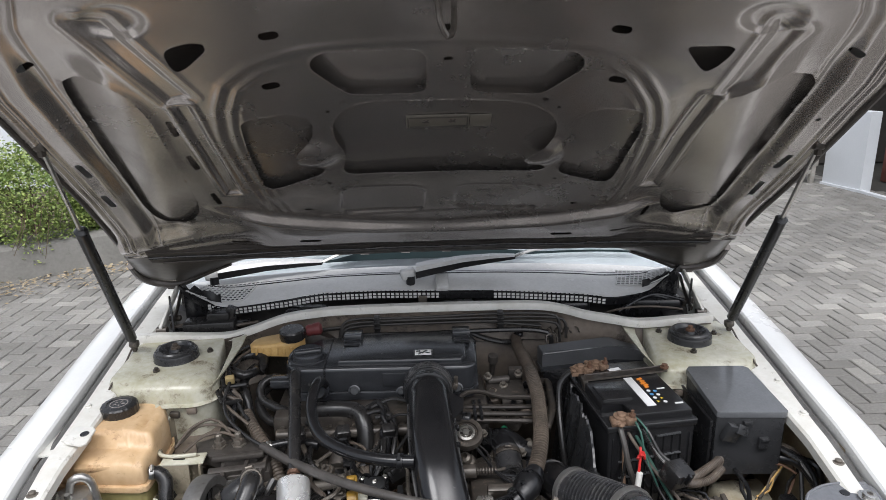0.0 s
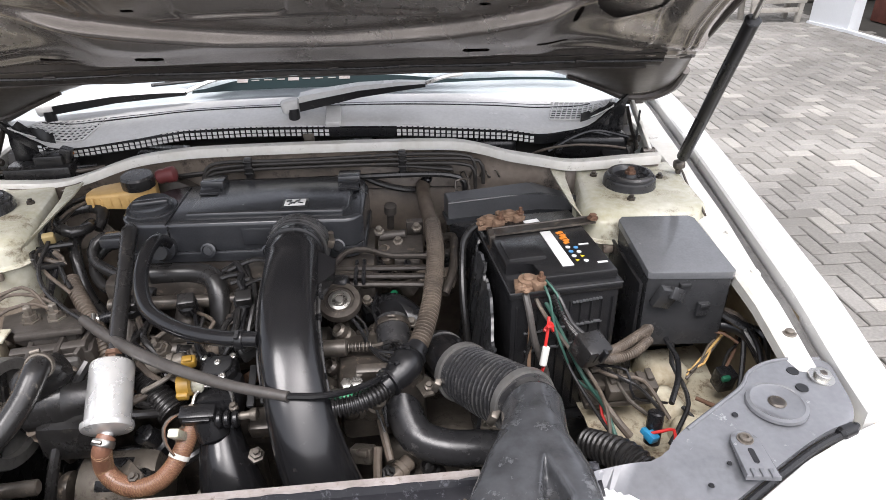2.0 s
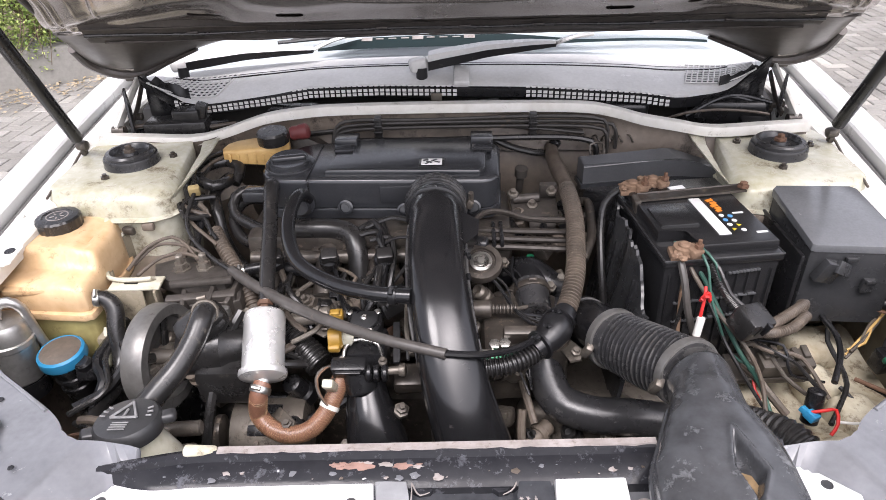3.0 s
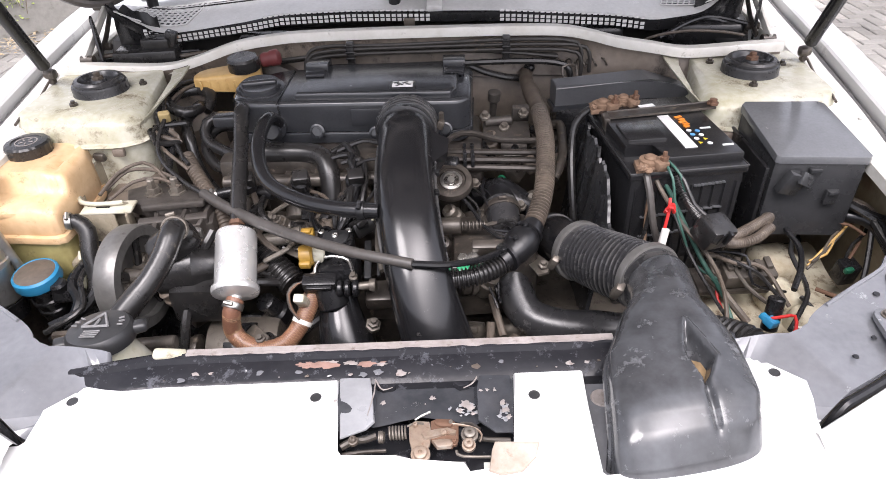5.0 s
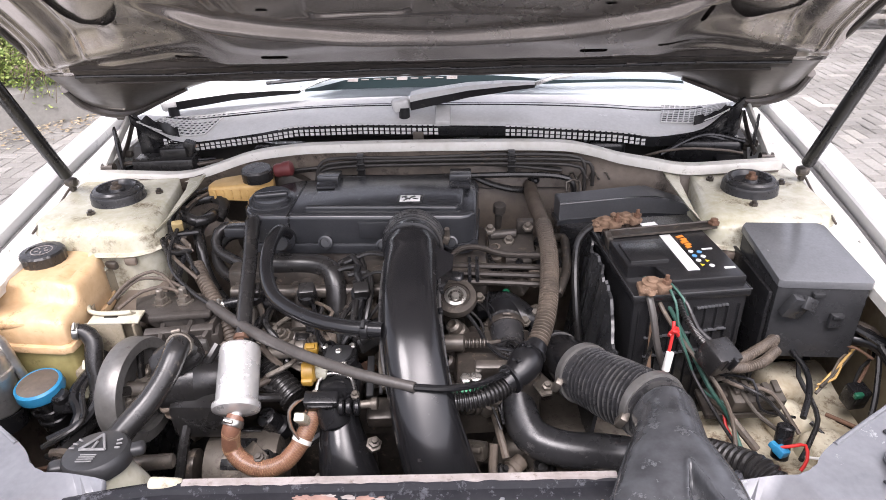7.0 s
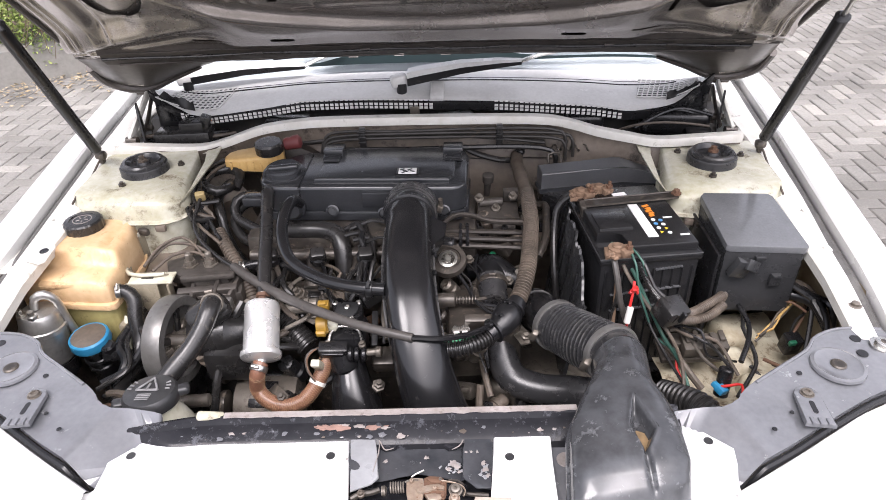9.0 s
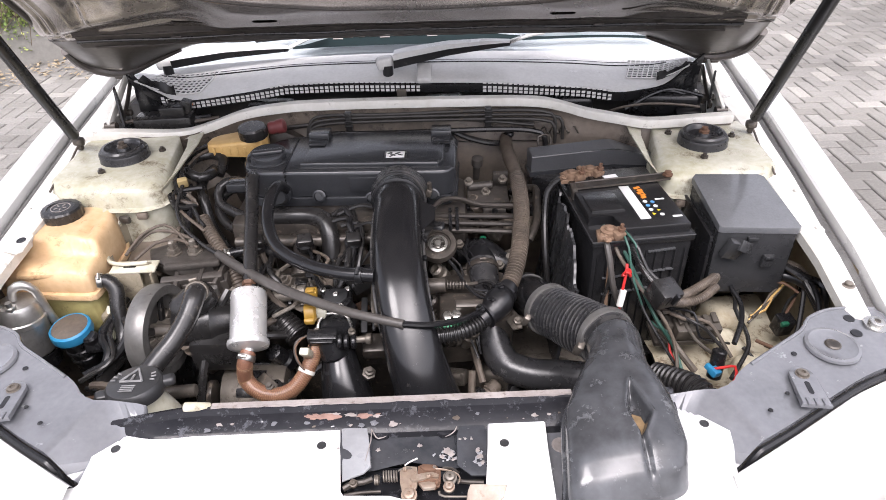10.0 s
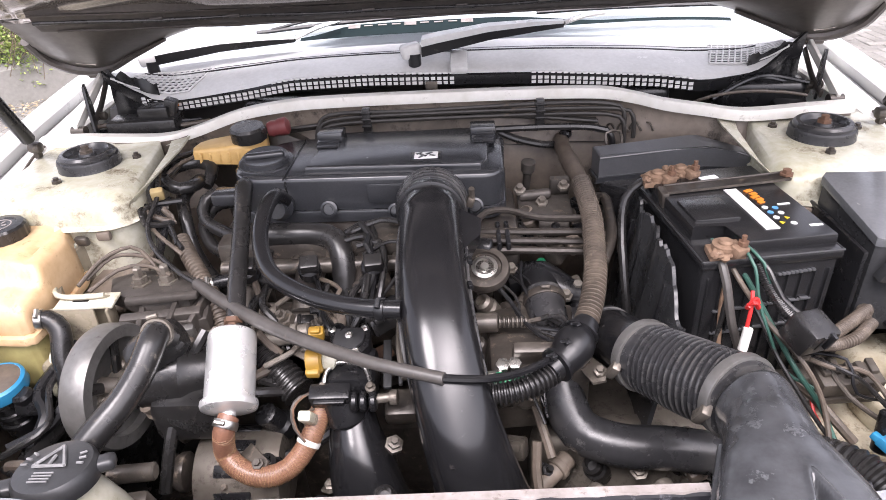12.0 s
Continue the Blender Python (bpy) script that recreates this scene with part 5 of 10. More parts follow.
for x, y in ((-0.176, 1.402), (0.056, 1.402)):
    b = B()
    box(b, (x, y + 0.004, 0.853), (0.038, 0.040, 0.014), (-6, 0, 0), 0.002)
    box(b, (x, y - 0.026, 0.849), (0.034, 0.020, 0.010), (10, 0, 0), 0.002)
    c = part("clip", b, M_COVER, cover, "raised square clip")
    b = B()
    box(b, (x, y - 0.036, 0.8505), (0.030, 0.016, 0.002), bev=0.0005)
    part("pocket", b, M_BLACK, c)
for x, z in ((-0.164, 0.793), (0.040, 0.790), (-0.07, 0.786)):
    b = B()
    lathe(b, [(0.012, 0), (0.012, 0.008), (0.009, 0.009), (0.008, 0.006), (0.005, 0.006), (0.005, 0.010)], (x, 1.273, z), (0, -1, 0.3), 18)
    part("cover_bolt", b, M_COVER, cover)
b = B()
box(b, (-0.06, 1.2705, 0.815), (0.095, 0.003, 0.028), bev=0.001)
part("raised_panel", b, M_COVER, cover)
# oil filler
OC = Vector((-0.262, 1.335, 0.838))
b = B()
lathe(b, [(0.041, 0), (0.041, 0.003), (0.039, 0.006), (0.036, 0.007)], OC, (0.02, -0.10, 1), 40)
cap = part("oil_cap", b, M_COVER, cover, "round black oil filler cap")
b = B()
lathe(b, [(0.034, 0.007), (0.034, 0.012), (0.031, 0.014), (0.001, 0.012)], OC, (0.02, -0.10, 1), 40)
box(b, OC + Vector((0, -0.002, 0.015)), (0.056, 0.013, 0.009), (5, 0, 12), 0.005, 3)
part("grip", b, M_COVER, cap)
# badge: a plain silver shape on a black tile
b = B()
box(b, (-0.026, 1.311, 0.850), (0.041, 0.031, 0.003), bev=0.001)
bd = part("badge", b, M_BLACK, cover, "square silver badge")
b = B()
box(b, (-0.026, 1.311, 0.8518), (0.033, 0.023, 0.0015), bev=0.0004)
part("badge_field", b, M_LABEL, bd)
b = B()
for x, y, w, h, r in ((-0.036, 1.316, 0.009, 0.004, 30), (-0.030, 1.309, 0.011, 0.004, -35), (-0.022, 1.315, 0.010, 0.004, 40), (-0.017, 1.308, 0.009, 0.003, -20), (-0.033, 1.304, 0.008, 0.003, 50)):
    box(b, (x, y, 0.8528), (w, h, 0.0008), (0, 0, r), bev=0)
part("badge_mark", b, M_BLACK, bd)
# dipstick-like spout at the cover's left front
b = B()
box(b, (-0.305, 1.285, 0.812), (0.05, 0.03, 0.018), bev=0.004)
part("breather_port", b, M_COVER, cover)
b = B()
lathe(b, [(0.020, 0), (0.020, 0.012), (0.016, 0.016), (0.013, 0.03)], (-0.232, 1.274, 0.80), (0, -1, 0.25), 20)
part("hose_spigot", b, M_COVER, cover)

# inlet side: manifold, injectors, brackets
b = B()
cyl(b, (-0.33, 1.165, 0.675), (0.03, 1.160, 0.675), 0.030, seg=24, bev=0.006)
for i in range(4):
    sweep(b, [(-0.27 + i * 0.082, 1.155, 0.70), (-0.27 + i * 0.082, 1.19, 0.725), (-0.27 + i * 0.082, 1.225, 0.735)], [0.02, 0.019, 0.022], 14)
part("inlet_manifold", b, M_IRON, engine, "oily dark inlet manifold")
for i in range(4):
    x = -0.265 + i * 0.083
    b = B()
    lathe(b, [(0.010, 0), (0.013, 0.004), (0.013, 0.016), (0.009, 0.018), (0.009, 0.03), (0.015, 0.032), (0.015, 0.046), (0.011, 0.05)], (x, 1.19, 0.72), (0.1, -0.5, 1), 16)
    inj = part("injector", b, M_BLACK, engine)
    b = B()
    box(b, (x + 0.006, 1.166, 0.766), (0.024, 0.020, 0.020), (25, 0, 10), 0.003)
    part("plug", b, M_RUBBER, inj)
b = B()
cyl(b, (-0.31, 1.208, 0.738), (0.02, 1.205, 0.742), 0.011, seg=16, bev=0.002)
part("fuel_rail", b, M_IRON, engine)
rnd = random.Random(5)
for i in range(26):
    x, y = -0.33 + rnd.random() * 0.40, 1.01 + rnd.random() * 0.17
    z = 0.60 + rnd.random() * 0.06
    b = B()
    k = i % 4
    if k == 0:
        box(b, (x, y, z), (0.03 + rnd.random() * 0.03, 0.02, 0.03 + 0.03 * rnd.random()), (rnd.random() * 50, rnd.random() * 40, rnd.random() * 90), 0.003)
        part("bracket", b, M_METAL if i % 8 else M_RUST, engine)
    elif k == 1:
        lathe(b, [(0.012, 0), (0.012, 0.012), (0.008, 0.013), (0.008, 0.024), (0.005, 0.026)], (x, y, z), (rnd.random() - 0.5, -0.6, 1), 6)
        part("bolt", b, M_METAL, engine)
    elif k == 2:
        lathe(b, [(0.016, 0), (0.018, 0.004), (0.018, 0.02), (0.014, 0.024), (0.014, 0.05), (0.008, 0.054)], (x, y, z), (rnd.random() - 0.5, -0.4, 1), 16)
        part("sensor", b, M_BLACK, engine)
    else:
        box(b, (x, y, z), (0.05, 0.035, 0.03), (20, 0, rnd.random() * 60), 0.006)
        part("boss", b, M_IRON, engine)

# right end of the head: fuel pump with a bright cap, governor lever, brackets
b = B()
box(b, (0.105, 1.085, 0.66), (0.12, 0.11, 0.11), (0, 0, 4), 0.012)
box(b, (0.085, 1.05, 0.70), (0.07, 0.06, 0.03), (8, 0, 0), 0.006)
part("pump_body", b, M_IRON, engine, "grimy pump housing")
b = B()
lathe(b, [(0.031, 0), (0.032, 0.004), (0.030, 0.012), (0.022, 0.013), (0.021, 0.010), (0.016, 0.010)], (0.049, 1.150, 0.758), (0.0, -0.45, 1), 32)
cupr = part("pressure_regulator", b, M_IRON, engine)
b = B()
lathe(b, [(0.016, 0.009), (0.0165, 0.012), (0.012, 0.013), (0.011, 0.010), (0.006, 0.010), (0.005, 0.014), (0.001, 0.014)], (0.049, 1.150, 0.758), (0.0, -0.45, 1), 28)
part("bright_cap", b, M_STEEL, cupr, "bright steel disc")
b = B()
cyl(b, (0.020, 1.185, 0.775), (0.060, 1.178, 0.775), 0.0125, seg=20, bev=0.002)
conn = part("rail_connector", b, M_BLACK, engine)
b = B()
cyl(b, (0.024, 1.1845, 0.775), (0.034, 1.1825, 0.775), 0.0138, seg=20, bev=0.001)
part("clamp", b, M_STEEL, conn, "bright hose clamp")
b = B()
cyl(b, (0.028, 1.075, 0.735), (0.062, 1.075, 0.735), 0.012, seg=18, bev=0.002)
sweep(b, [(0.062, 1.075, 0.735), (0.095, 1.075, 0.735)], 0.0055, seg=10, ribs=(0.005, 0.0015))
cyl(b, (0.095, 1.075, 0.735), (0.112, 1.077, 0.737), 0.003, seg=8)
part("throttle_spring", b, M_IRON, engine)
b = B()
cyl(b, (0.040, 1.005, 0.715), (0.062, 1.005, 0.715), 0.006, seg=12)
lathe(b, [(0.008, 0), (0.008, 0.006), (0.005, 0.007)], (0.064, 1.012, 0.722), (0, -0.3, 1), 6)
lathe(b, [(0.008, 0), (0.008, 0.006), (0.005, 0.007)], (0.077, 1.014, 0.722), (0, -0.3, 1), 6)
part("fitting", b, M_STEEL, engine)
b = B()
box(b, (0.064, 0.996, 0.718), (0.017, 0.012, 0.014), (20, 0, 0), 0.002)
part("green_clip", b, M_GREEN, engine, "green plastic clip")
b = B()
box(b, (0.098, 1.035, 0.71), (0.045, 0.014, 0.07), (24, 0, 0), 0.003)
lathe(b, [(0.006, 0), (0.006, 0.002)], (0.096, 1.026, 0.727), (0, -1, 0.4), 12)
part("plate_bracket", b, M_IRON, engine)
# water outlet with a green bleed cap
b = B()
sweep(b, [(0.10, 1.22, 0.70), (0.125, 1.20, 0.712), (0.15, 1.18, 0.705), (0.185, 1.165, 0.705)], [0.022, 0.026, 0.024, 0.013], 18)
sweep(b, [(0.125, 1.20, 0.71), (0.124, 1.16, 0.705), (0.122, 1.12, 0.69)], [0.026, 0.028, 0.023], 18)
box(b, (0.10, 1.20, 0.712), (0.05, 0.03, 0.022), (10, 0, 20), 0.005)
outlet = part("water_outlet", b, M_BLACK, engine, "black plastic water outlet")
b = B()
lathe(b, [(0.006, 0), (0.0065, 0.002), (0.0065, 0.012), (0.005, 0.014)], (0.127, 1.212, 0.722), (0, -0.2, 1), 14)
part("bleed_cap", b, M_GREEN, outlet, "green bleed cap")
for i, (x, y) in enumerate(((0.085, 1.195), (0.152, 1.150), (0.17, 1.17))):
    b = B()
    lathe(b, [(0.009, 0), (0.009, 0.004), (0.006, 0.004), (0.006, 0.010)], (x, y, 0.716 if i else 0.73), (0, -0.3, 1), 6)
    part("bolt", b, M_METAL, outlet)
M_DUSTYMETAL = material("dusty_brown_metal", (0.105, 0.094, 0.084), (0.045, 0.039, 0.034), 0.50, metal=0.4, grain=110, patch=25, bump=0.4, dirt=(0.24, 0.19, 0.14), dirty=0.2)
# brackets behind, on the head's end
b = B()
box(b, (0.140, 1.300, 0.770), (0.075, 0.05, 0.008), (8, 0, 0), 0.002)
box(b, (0.150, 1.262, 0.758), (0.042, 0.03, 0.006), (35, 0, 0), 0.002)
cyl(b, (0.104, 1.312, 0.782), (0.150, 1.315, 0.784), 0.0075, seg=12, bev=0.002)
box(b, (0.165, 1.335, 0.785), (0.028, 0.012, 0.03), (10, 0, 0), 0.002)
lb = part("lifting_bracket", b, M_DUSTYMETAL, engine, "dusty lifting bracket")
b = B()
lathe(b, [(0.006, 0), (0.006, 0.003)], (0.150, 1.250, 0.764), (0, -0.6, 0.8), 14)
part("hole", b, M_BLACK, lb)
for p in ((0.105, 1.312, 0.790), (0.168, 1.315, 0.792), (0.136, 1.30, 0.775)):
    b = B()
    lathe(b, [(0.009, 0), (0.009, 0.005), (0.005, 0.006), (0.005, 0.012)], p, (0, -0.4, 1), 6)
    part("bolt", b, M_METAL, lb)
b = B()
lathe(b, [(0.006, 0), (0.007, 0.03), (0.011, 0.035), (0.011, 0.05), (0.006, 0.052)], (0.122, 1.395, 0.755), (0.05, -0.2, 1), 12)
part("sensor", b, M_DUSTYMETAL, engine)

# hard fuel lines running to the loom
M_FUELPIPE = material("oily_fuel_pipe", (0.075, 0.065, 0.058), (0.04, 0.035, 0.03), 0.35, metal=0.5, grain=120, patch=30)
for i, (z, y) in enumerate(((0.772, 1.245), (0.770, 1.228), (0.765, 1.212), (0.760, 1.196))):
    b = B()
    if i == 0:
        sweep(b, [(0.032, 1.190, 0.77), (0.034, 1.225, 0.778), (0.055, 1.255, 0.787), (0.085, 1.258, 0.788), (0.125, 1.243, 0.783), (0.19, 1.238, 0.782)], 0.0048, 8)
    else:
        sweep(b, [(-0.02 + 0.03 * i, y + 0.006, z - 0.004), (0.05, y + 0.004, z), (0.11, y, z), (0.20, y - 0.002 * i, z - 0.002)], 0.005, 8)
    part("fuel_line", b, M_FUELPIPE, engine)
b = B()
for x in (0.070, 0.082):
    box(b, (x, 1.222, 0.769), (0.006, 0.062, 0.012), bev=0.002)
part("line_clip", b, M_BLACK, engine)


# ---- hoses ----
def hose(name, pts, r, mat, label, clamps=(), seg=16, ribs=None, category="hose", group="hoses", lump=0.0, clampmat=None, flat=1.0):
    """A hose with its clamps: (place along, width)."""
    t = thing(name, pts[0], label, category, group)
    bm = B()
    sweep(bm, pts, r, seg, ribs=ribs, lump=lump, flat=flat)
    part("tube", bm, mat, t)
    line = spline(pts, 0.004)
    for k, w in clamps:
        i = min(range(len(line)), key=lambda q: abs(line[q][1] - k))
        j = min(i + 2, len(line) - 1)
        d = (line[j][0] - line[max(0, j - 4)][0]).normalized()
        if isinstance(r, (list, tuple)):
            q = min(int(k), len(r) - 2)
            rr = r[q] + (r[q + 1] - r[q]) * (k - q)
        else:
            rr = r
        bm = B()
        lathe(bm, [(rr + 0.0003, -w / 2), (rr + 0.0016, -w / 2), (rr + 0.0022, -w / 3), (rr + 0.0022, w / 3), (rr + 0.0016, w / 2), (rr + 0.0003, w / 2)], line[i][0], d, 24)
        c = part("clamp", bm, clampmat or M_STEEL, t, "steel hose clamp")
        bm = B()
        side = (Vector((0, -0.6, 1)) - d * d.dot(Vector((0, -0.6, 1)))).normalized()
        p = line[i][0] + side * (rr + 0.0042)
        cyl(bm, p - d.cross(side) * 0.0055, p + d.cross(side) * 0.0055, 0.0028, seg=10)
        part("screw", bm, clampmat or M_STEEL, c)
    return t


hose("breather_hose", [(-0.280, 1.290, 0.820), (-0.279, 1.272, 0.832), (-0.268, 1.20, 0.800), (-0.258, 1.12, 0.762), (-0.250, 1.075, 0.742), (-0.247, 1.055, 0.735)], 0.0115, M_RUBBER, "grey rubber breather hose from the rocker cover")
hose("vacuum_hose", [(-0.222, 1.262, 0.812), (-0.228, 1.245, 0.830), (-0.232, 1.205, 0.828), (-0.230, 1.160, 0.810), (-0.205, 1.105, 0.795), (-0.154, 1.063, 0.790), (-0.097, 1.038, 0.790), (-0.042, 1.026, 0.793)], 0.0105, M_GLOSS, "glossy black curved hose to the air duct", clamps=((6.6, 0.010),), clampmat=M_BLACK)
hose("heater_elbow", [(-0.245, 1.235, 0.775), (-0.215, 1.237, 0.773), (-0.178, 1.236, 0.772), (-0.153, 1.226, 0.769), (-0.141, 1.207, 0.753), (-0.138, 1.188, 0.722), (-0.134, 1.165, 0.67)], 0.0165, M_RUBBER, "black rubber elbow hose below the rocker cover")
hose("coil_hose", [(-0.372, 1.36, 0.795), (-0.368, 1.39, 0.812), (-0.400, 1.408, 0.815), (-0.428, 1.385, 0.815), (-0.425, 1.345, 0.812), (-0.395, 1.325, 0.808), (-0.378, 1.345, 0.806), (-0.385, 1.375, 0.800), (-0.40, 1.34, 0.79), (-0.385, 1.295, 0.775), (-0.372, 1.27, 0.735), (-0.335, 1.232, 0.705), (-0.28, 1.20, 0.69)], 0.0095, M_RUBBER, "looped black rubber hose beside the turret")
hose("coolant_hose", [(-0.30, 1.33, 0.78), (-0.330, 1.325, 0.800), (-0.355, 1.310, 0.795), (-0.352, 1.285, 0.775), (-0.315, 1.262, 0.765), (-0.273, 1.24, 0.76), (-0.24, 1.22, 0.75)], 0.009, M_RUBBER, "black coolant hose curling round the engine")
hose("coolant_hose", [(-0.31, 1.345, 0.77), (-0.345, 1.33, 0.778), (-0.362, 1.30, 0.76), (-0.34, 1.265, 0.74), (-0.30, 1.245, 0.735), (-0.26, 1.215, 0.73)], 0.009, M_RUBBER, "black coolant hose curling round the engine")
hose("ribbed_sleeve", [(-0.375, 1.245, 0.768), (-0.352, 1.213, 0.752), (-0.322, 1.175, 0.732), (-0.300, 1.145, 0.715), (-0.28, 1.11, 0.68)], 0.0105, M_LOOM, "dusty ribbed plastic wiring sleeve", ribs=(0.006, 0.0016))
hose("fuel_hose", [(-0.34, 1.175, 0.725), (-0.30, 1.180, 0.736), (-0.262, 1.182, 0.738), (-0.225, 1.175, 0.735)], 0.009, M_BLACK, "short black fuel hose with bright clamps", clamps=((0.6, 0.012), (2.0, 0.012)))
# accelerator cable, in its sleeve
cable = thing("throttle_cable", (-0.42, 1.39, 0.83), "long throttle cable in a grey sleeve looping across the engine", "cable")
b = B()
sweep(b, [(-0.39, 1.43, 0.825), (-0.415, 1.398, 0.832), (-0.428, 1.345, 0.830), (-0.412, 1.285, 0.815), (-0.412, 1.240, 0.795), (-0.395, 1.205, 0.778), (-0.355, 1.171, 0.762), (-0.318, 1.148, 0.752)], 0.0035, 8)
part("inner_cable", b, M_RUBBER, cable)
b = B()
sweep(b, [(-0.322, 1.152, 0.752), (-0.280, 1.115, 0.752), (-0.215, 1.060, 0.758), (-0.147, 1.014, 0.762), (-0.07, 0.970, 0.768), (0.003, 0.944, 0.768)], [0.0078, 0.0082, 0.0082, 0.0078, 0.007, 0.0066], 12)
part("sleeve", b, M_SLEEVE, cable)
b = B()
sweep(b, [(0.0, 0.945, 0.768), (0.045, 0.948, 0.763), (0.09, 0.970, 0.755), (0.137, 1.014, 0.748), (0.155, 1.045, 0.745)], 0.0042, 8)
part("bare_cable", b, M_GLOSS, cable)
b = B()
box(b, (-0.412, 1.288, 0.818), (0.018, 0.012, 0.018), (20, 0, 20), 0.003)
part("clip", b, material("tan_clip_plastic", (0.42, 0.33, 0.16), (0.3, 0.22, 0.1), 0.45), cable, "tan plastic clip")

# ribbed loom, from the bulkhead down to the duct
loom = thing("wiring_loom", (0.188, 1.485, 0.784), "brown dusty ribbed wiring loom tied with black tape", "wiring loom")
b = B()
sweep(b, [(0.20, 1.515, 0.79), (0.188, 1.485, 0.800), (0.184, 1.44, 0.802), (0.190, 1.37, 0.798), (0.195, 1.325, 0.794)], [0.011, 0.012, 0.013, 0.014, 0.0125], 16, step=0.006, lump=0.16)
part("taped_stretch", b, M_LOOM, loom)
b = B()
sweep(b, [(0.195, 1.328, 0.794), (0.196, 1.28, 0.790), (0.195, 1.235, 0.786), (0.190, 1.185, 0.780), (0.180, 1.115, 0.768), (0.163, 1.060, 0.752), (0.137, 1.014, 0.738)], 0.0112, 16, ribs=(0.0056, 0.0030))
part("ribbed_sleeve", b, M_LOOM, loom)
b = B()
sweep(b, [(0.140, 1.018, 0.738), (0.115, 0.990, 0.732), (0.08, 0.970, 0.728), (0.035, 0.968, 0.722), (-0.02, 0.985, 0.70)], 0.0110, 16, ribs=(0.0052, 0.0024))
part("ribbed_sleeve", b, M_RUBBER, loom)
b = B()
sweep(b, [(0.160, 1.050, 0.750), (0.146, 1.026, 0.745), (0.132, 1.006, 0.740), (0.112, 0.988, 0.735)], [0.013, 0.019, 0.0185, 0.013], 16, step=0.003, lump=0.35)
part("tape_joint", b, M_BLACK, loom, "black taped cable joint")
for p, d in (((0.151, 1.035, 0.747), (0.5, 0.85, 0.15)), ((0.137, 1.012, 0.742), (0.6, 0.8, 0.15)), ((0.121, 0.995, 0.738), (0.75, 0.65, 0.15))):
    b = B()
    lathe(b, [(0.0175, -0.0022), (0.0202, -0.0018), (0.0202, 0.0018), (0.0175, 0.0022)], p, d, 20)
    tie = part("cable_tie", b, M_BLACK, loom)
    b = B()
    box(b, Vector(p) + Vector((-0.006, -0.008, 0.019)), (0.007, 0.007, 0.005), (20, 10, 35), 0.001)
    sweep(b, [Vector(p) + Vector((-0.006, -0.008, 0.020)), Vector(p) + Vector((-0.014, -0.018, 0.028))], 0.0014, 6)
    part("tie_tail", b, M_BLACK, tie)
b = B()
cyl(b, (0.180, 1.480, 0.792), (0.196, 1.472, 0.820), 0.010, seg=12, bev=0.003)
part("grommet", b, M_BLACK, loom)

# intake elbow, a glossy black tube
duct = thing("intake_duct", (-0.018, 1.25, 0.81), "glossy black intake duct rising from the throttle body", "air duct")


def duct_tube(bm, rows, seg=48):
    """A moulded tube: rows of centre, width, height and squareness."""
    line = spline([r[0] for r in rows], 0.008)
    rings = []
    for i, (p, k) in enumerate(line):
        j = min(int(k), len(rows) - 2)
        w, h, e = [rows[j][q] + (rows[j + 1][q] - rows[j][q]) * (k - j) for q in (1, 2, 3)]
        d = (line[min(i + 1, len(line) - 1)][0] - line[max(i - 1, 0)][0]).normalized()
        side = d.cross(Vector((0, 0, 1))).normalized() if abs(d.z) < 0.98 else Vector((1, 0, 0))
        if side.x < 0:
            side = -side
        up = side.cross(d).normalized()
        if up.y > 0 and abs(d.z) > 0.6 or up.z < -0.2:
            up = -up
        ring = []
        for q in range(seg):
            a = 2 * math.pi * q / seg
            ca, sa = math.cos(a), math.sin(a)
            ring.append(p + side * math.copysign(abs(ca) ** (2 / e), ca) * w / 2 + up * math.copysign(abs(sa) ** (2 / e), sa) * h / 2)
        rings.append(ring)
    loft(bm, rings)
    return bm


b = B()
duct_tube(b, [((-0.019, 1.268, 0.798), 0.084, 0.084, 2.0), ((-0.018, 1.240, 0.811), 0.084, 0.084, 2.0), ((-0.0175, 1.205, 0.8135), 0.082, 0.080, 2.1), ((-0.0165, 1.186, 0.8125), 0.083, 0.080, 2.3), ((-0.0155, 1.176, 0.812), 0.078, 0.074, 2.8), ((-0.014, 1.13, 0.808), 0.077, 0.070, 3.0), ((-0.011, 1.07, 0.795), 0.076, 0.070, 3.0), ((-0.003, 1.01, 0.765), 0.078, 0.070, 2.8), ((0.012, 0.955, 0.712), 0.082, 0.072, 2.6), ((0.038, 0.912, 0.640), 0.090, 0.076, 2.5), ((0.072, 0.888, 0.56), 0.098, 0.080, 2.4), ((0.10, 0.878, 0.46), 0.10, 0.09, 2.4)])
part("tube", b, M_GLOSS, duct)
d = Vector((0, -1, 0.12))
for k, w in ((-0.008, 0.0485), (0.002, 0.0495), (0.012, 0.0490), (0.021, 0.0475)):
    b = B()
    lathe(b, [(w - 0.006, -0.0045), (w - 0.001, -0.0035), (w, -0.001), (w, 0.001), (w - 0.001, 0.0035), (w - 0.006, 0.0045)], Vector((-0.018, 1.252, 0.806)) + d * k, d, 48)
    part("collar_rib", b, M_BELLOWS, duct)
b = B()
lathe(b, [(0.0425, 0), (0.0445, 0.001), (0.0450, 0.004), (0.0445, 0.008), (0.0425, 0.009)], (-0.018, 1.214, 0.8125), (0, -1, 0.08), 40)
part("clamp", b, M_BLACK, duct)
b = B()
box(b, (0.034, 1.236, 0.815), (0.010, 0.014, 0.014), (0, 20, 0), 0.002)
cyl(b, (0.036, 1.236, 0.82), (0.036, 1.230, 0.836), 0.004, seg=8)
part("clamp_screw", b, M_IRON, duct)
b = B()
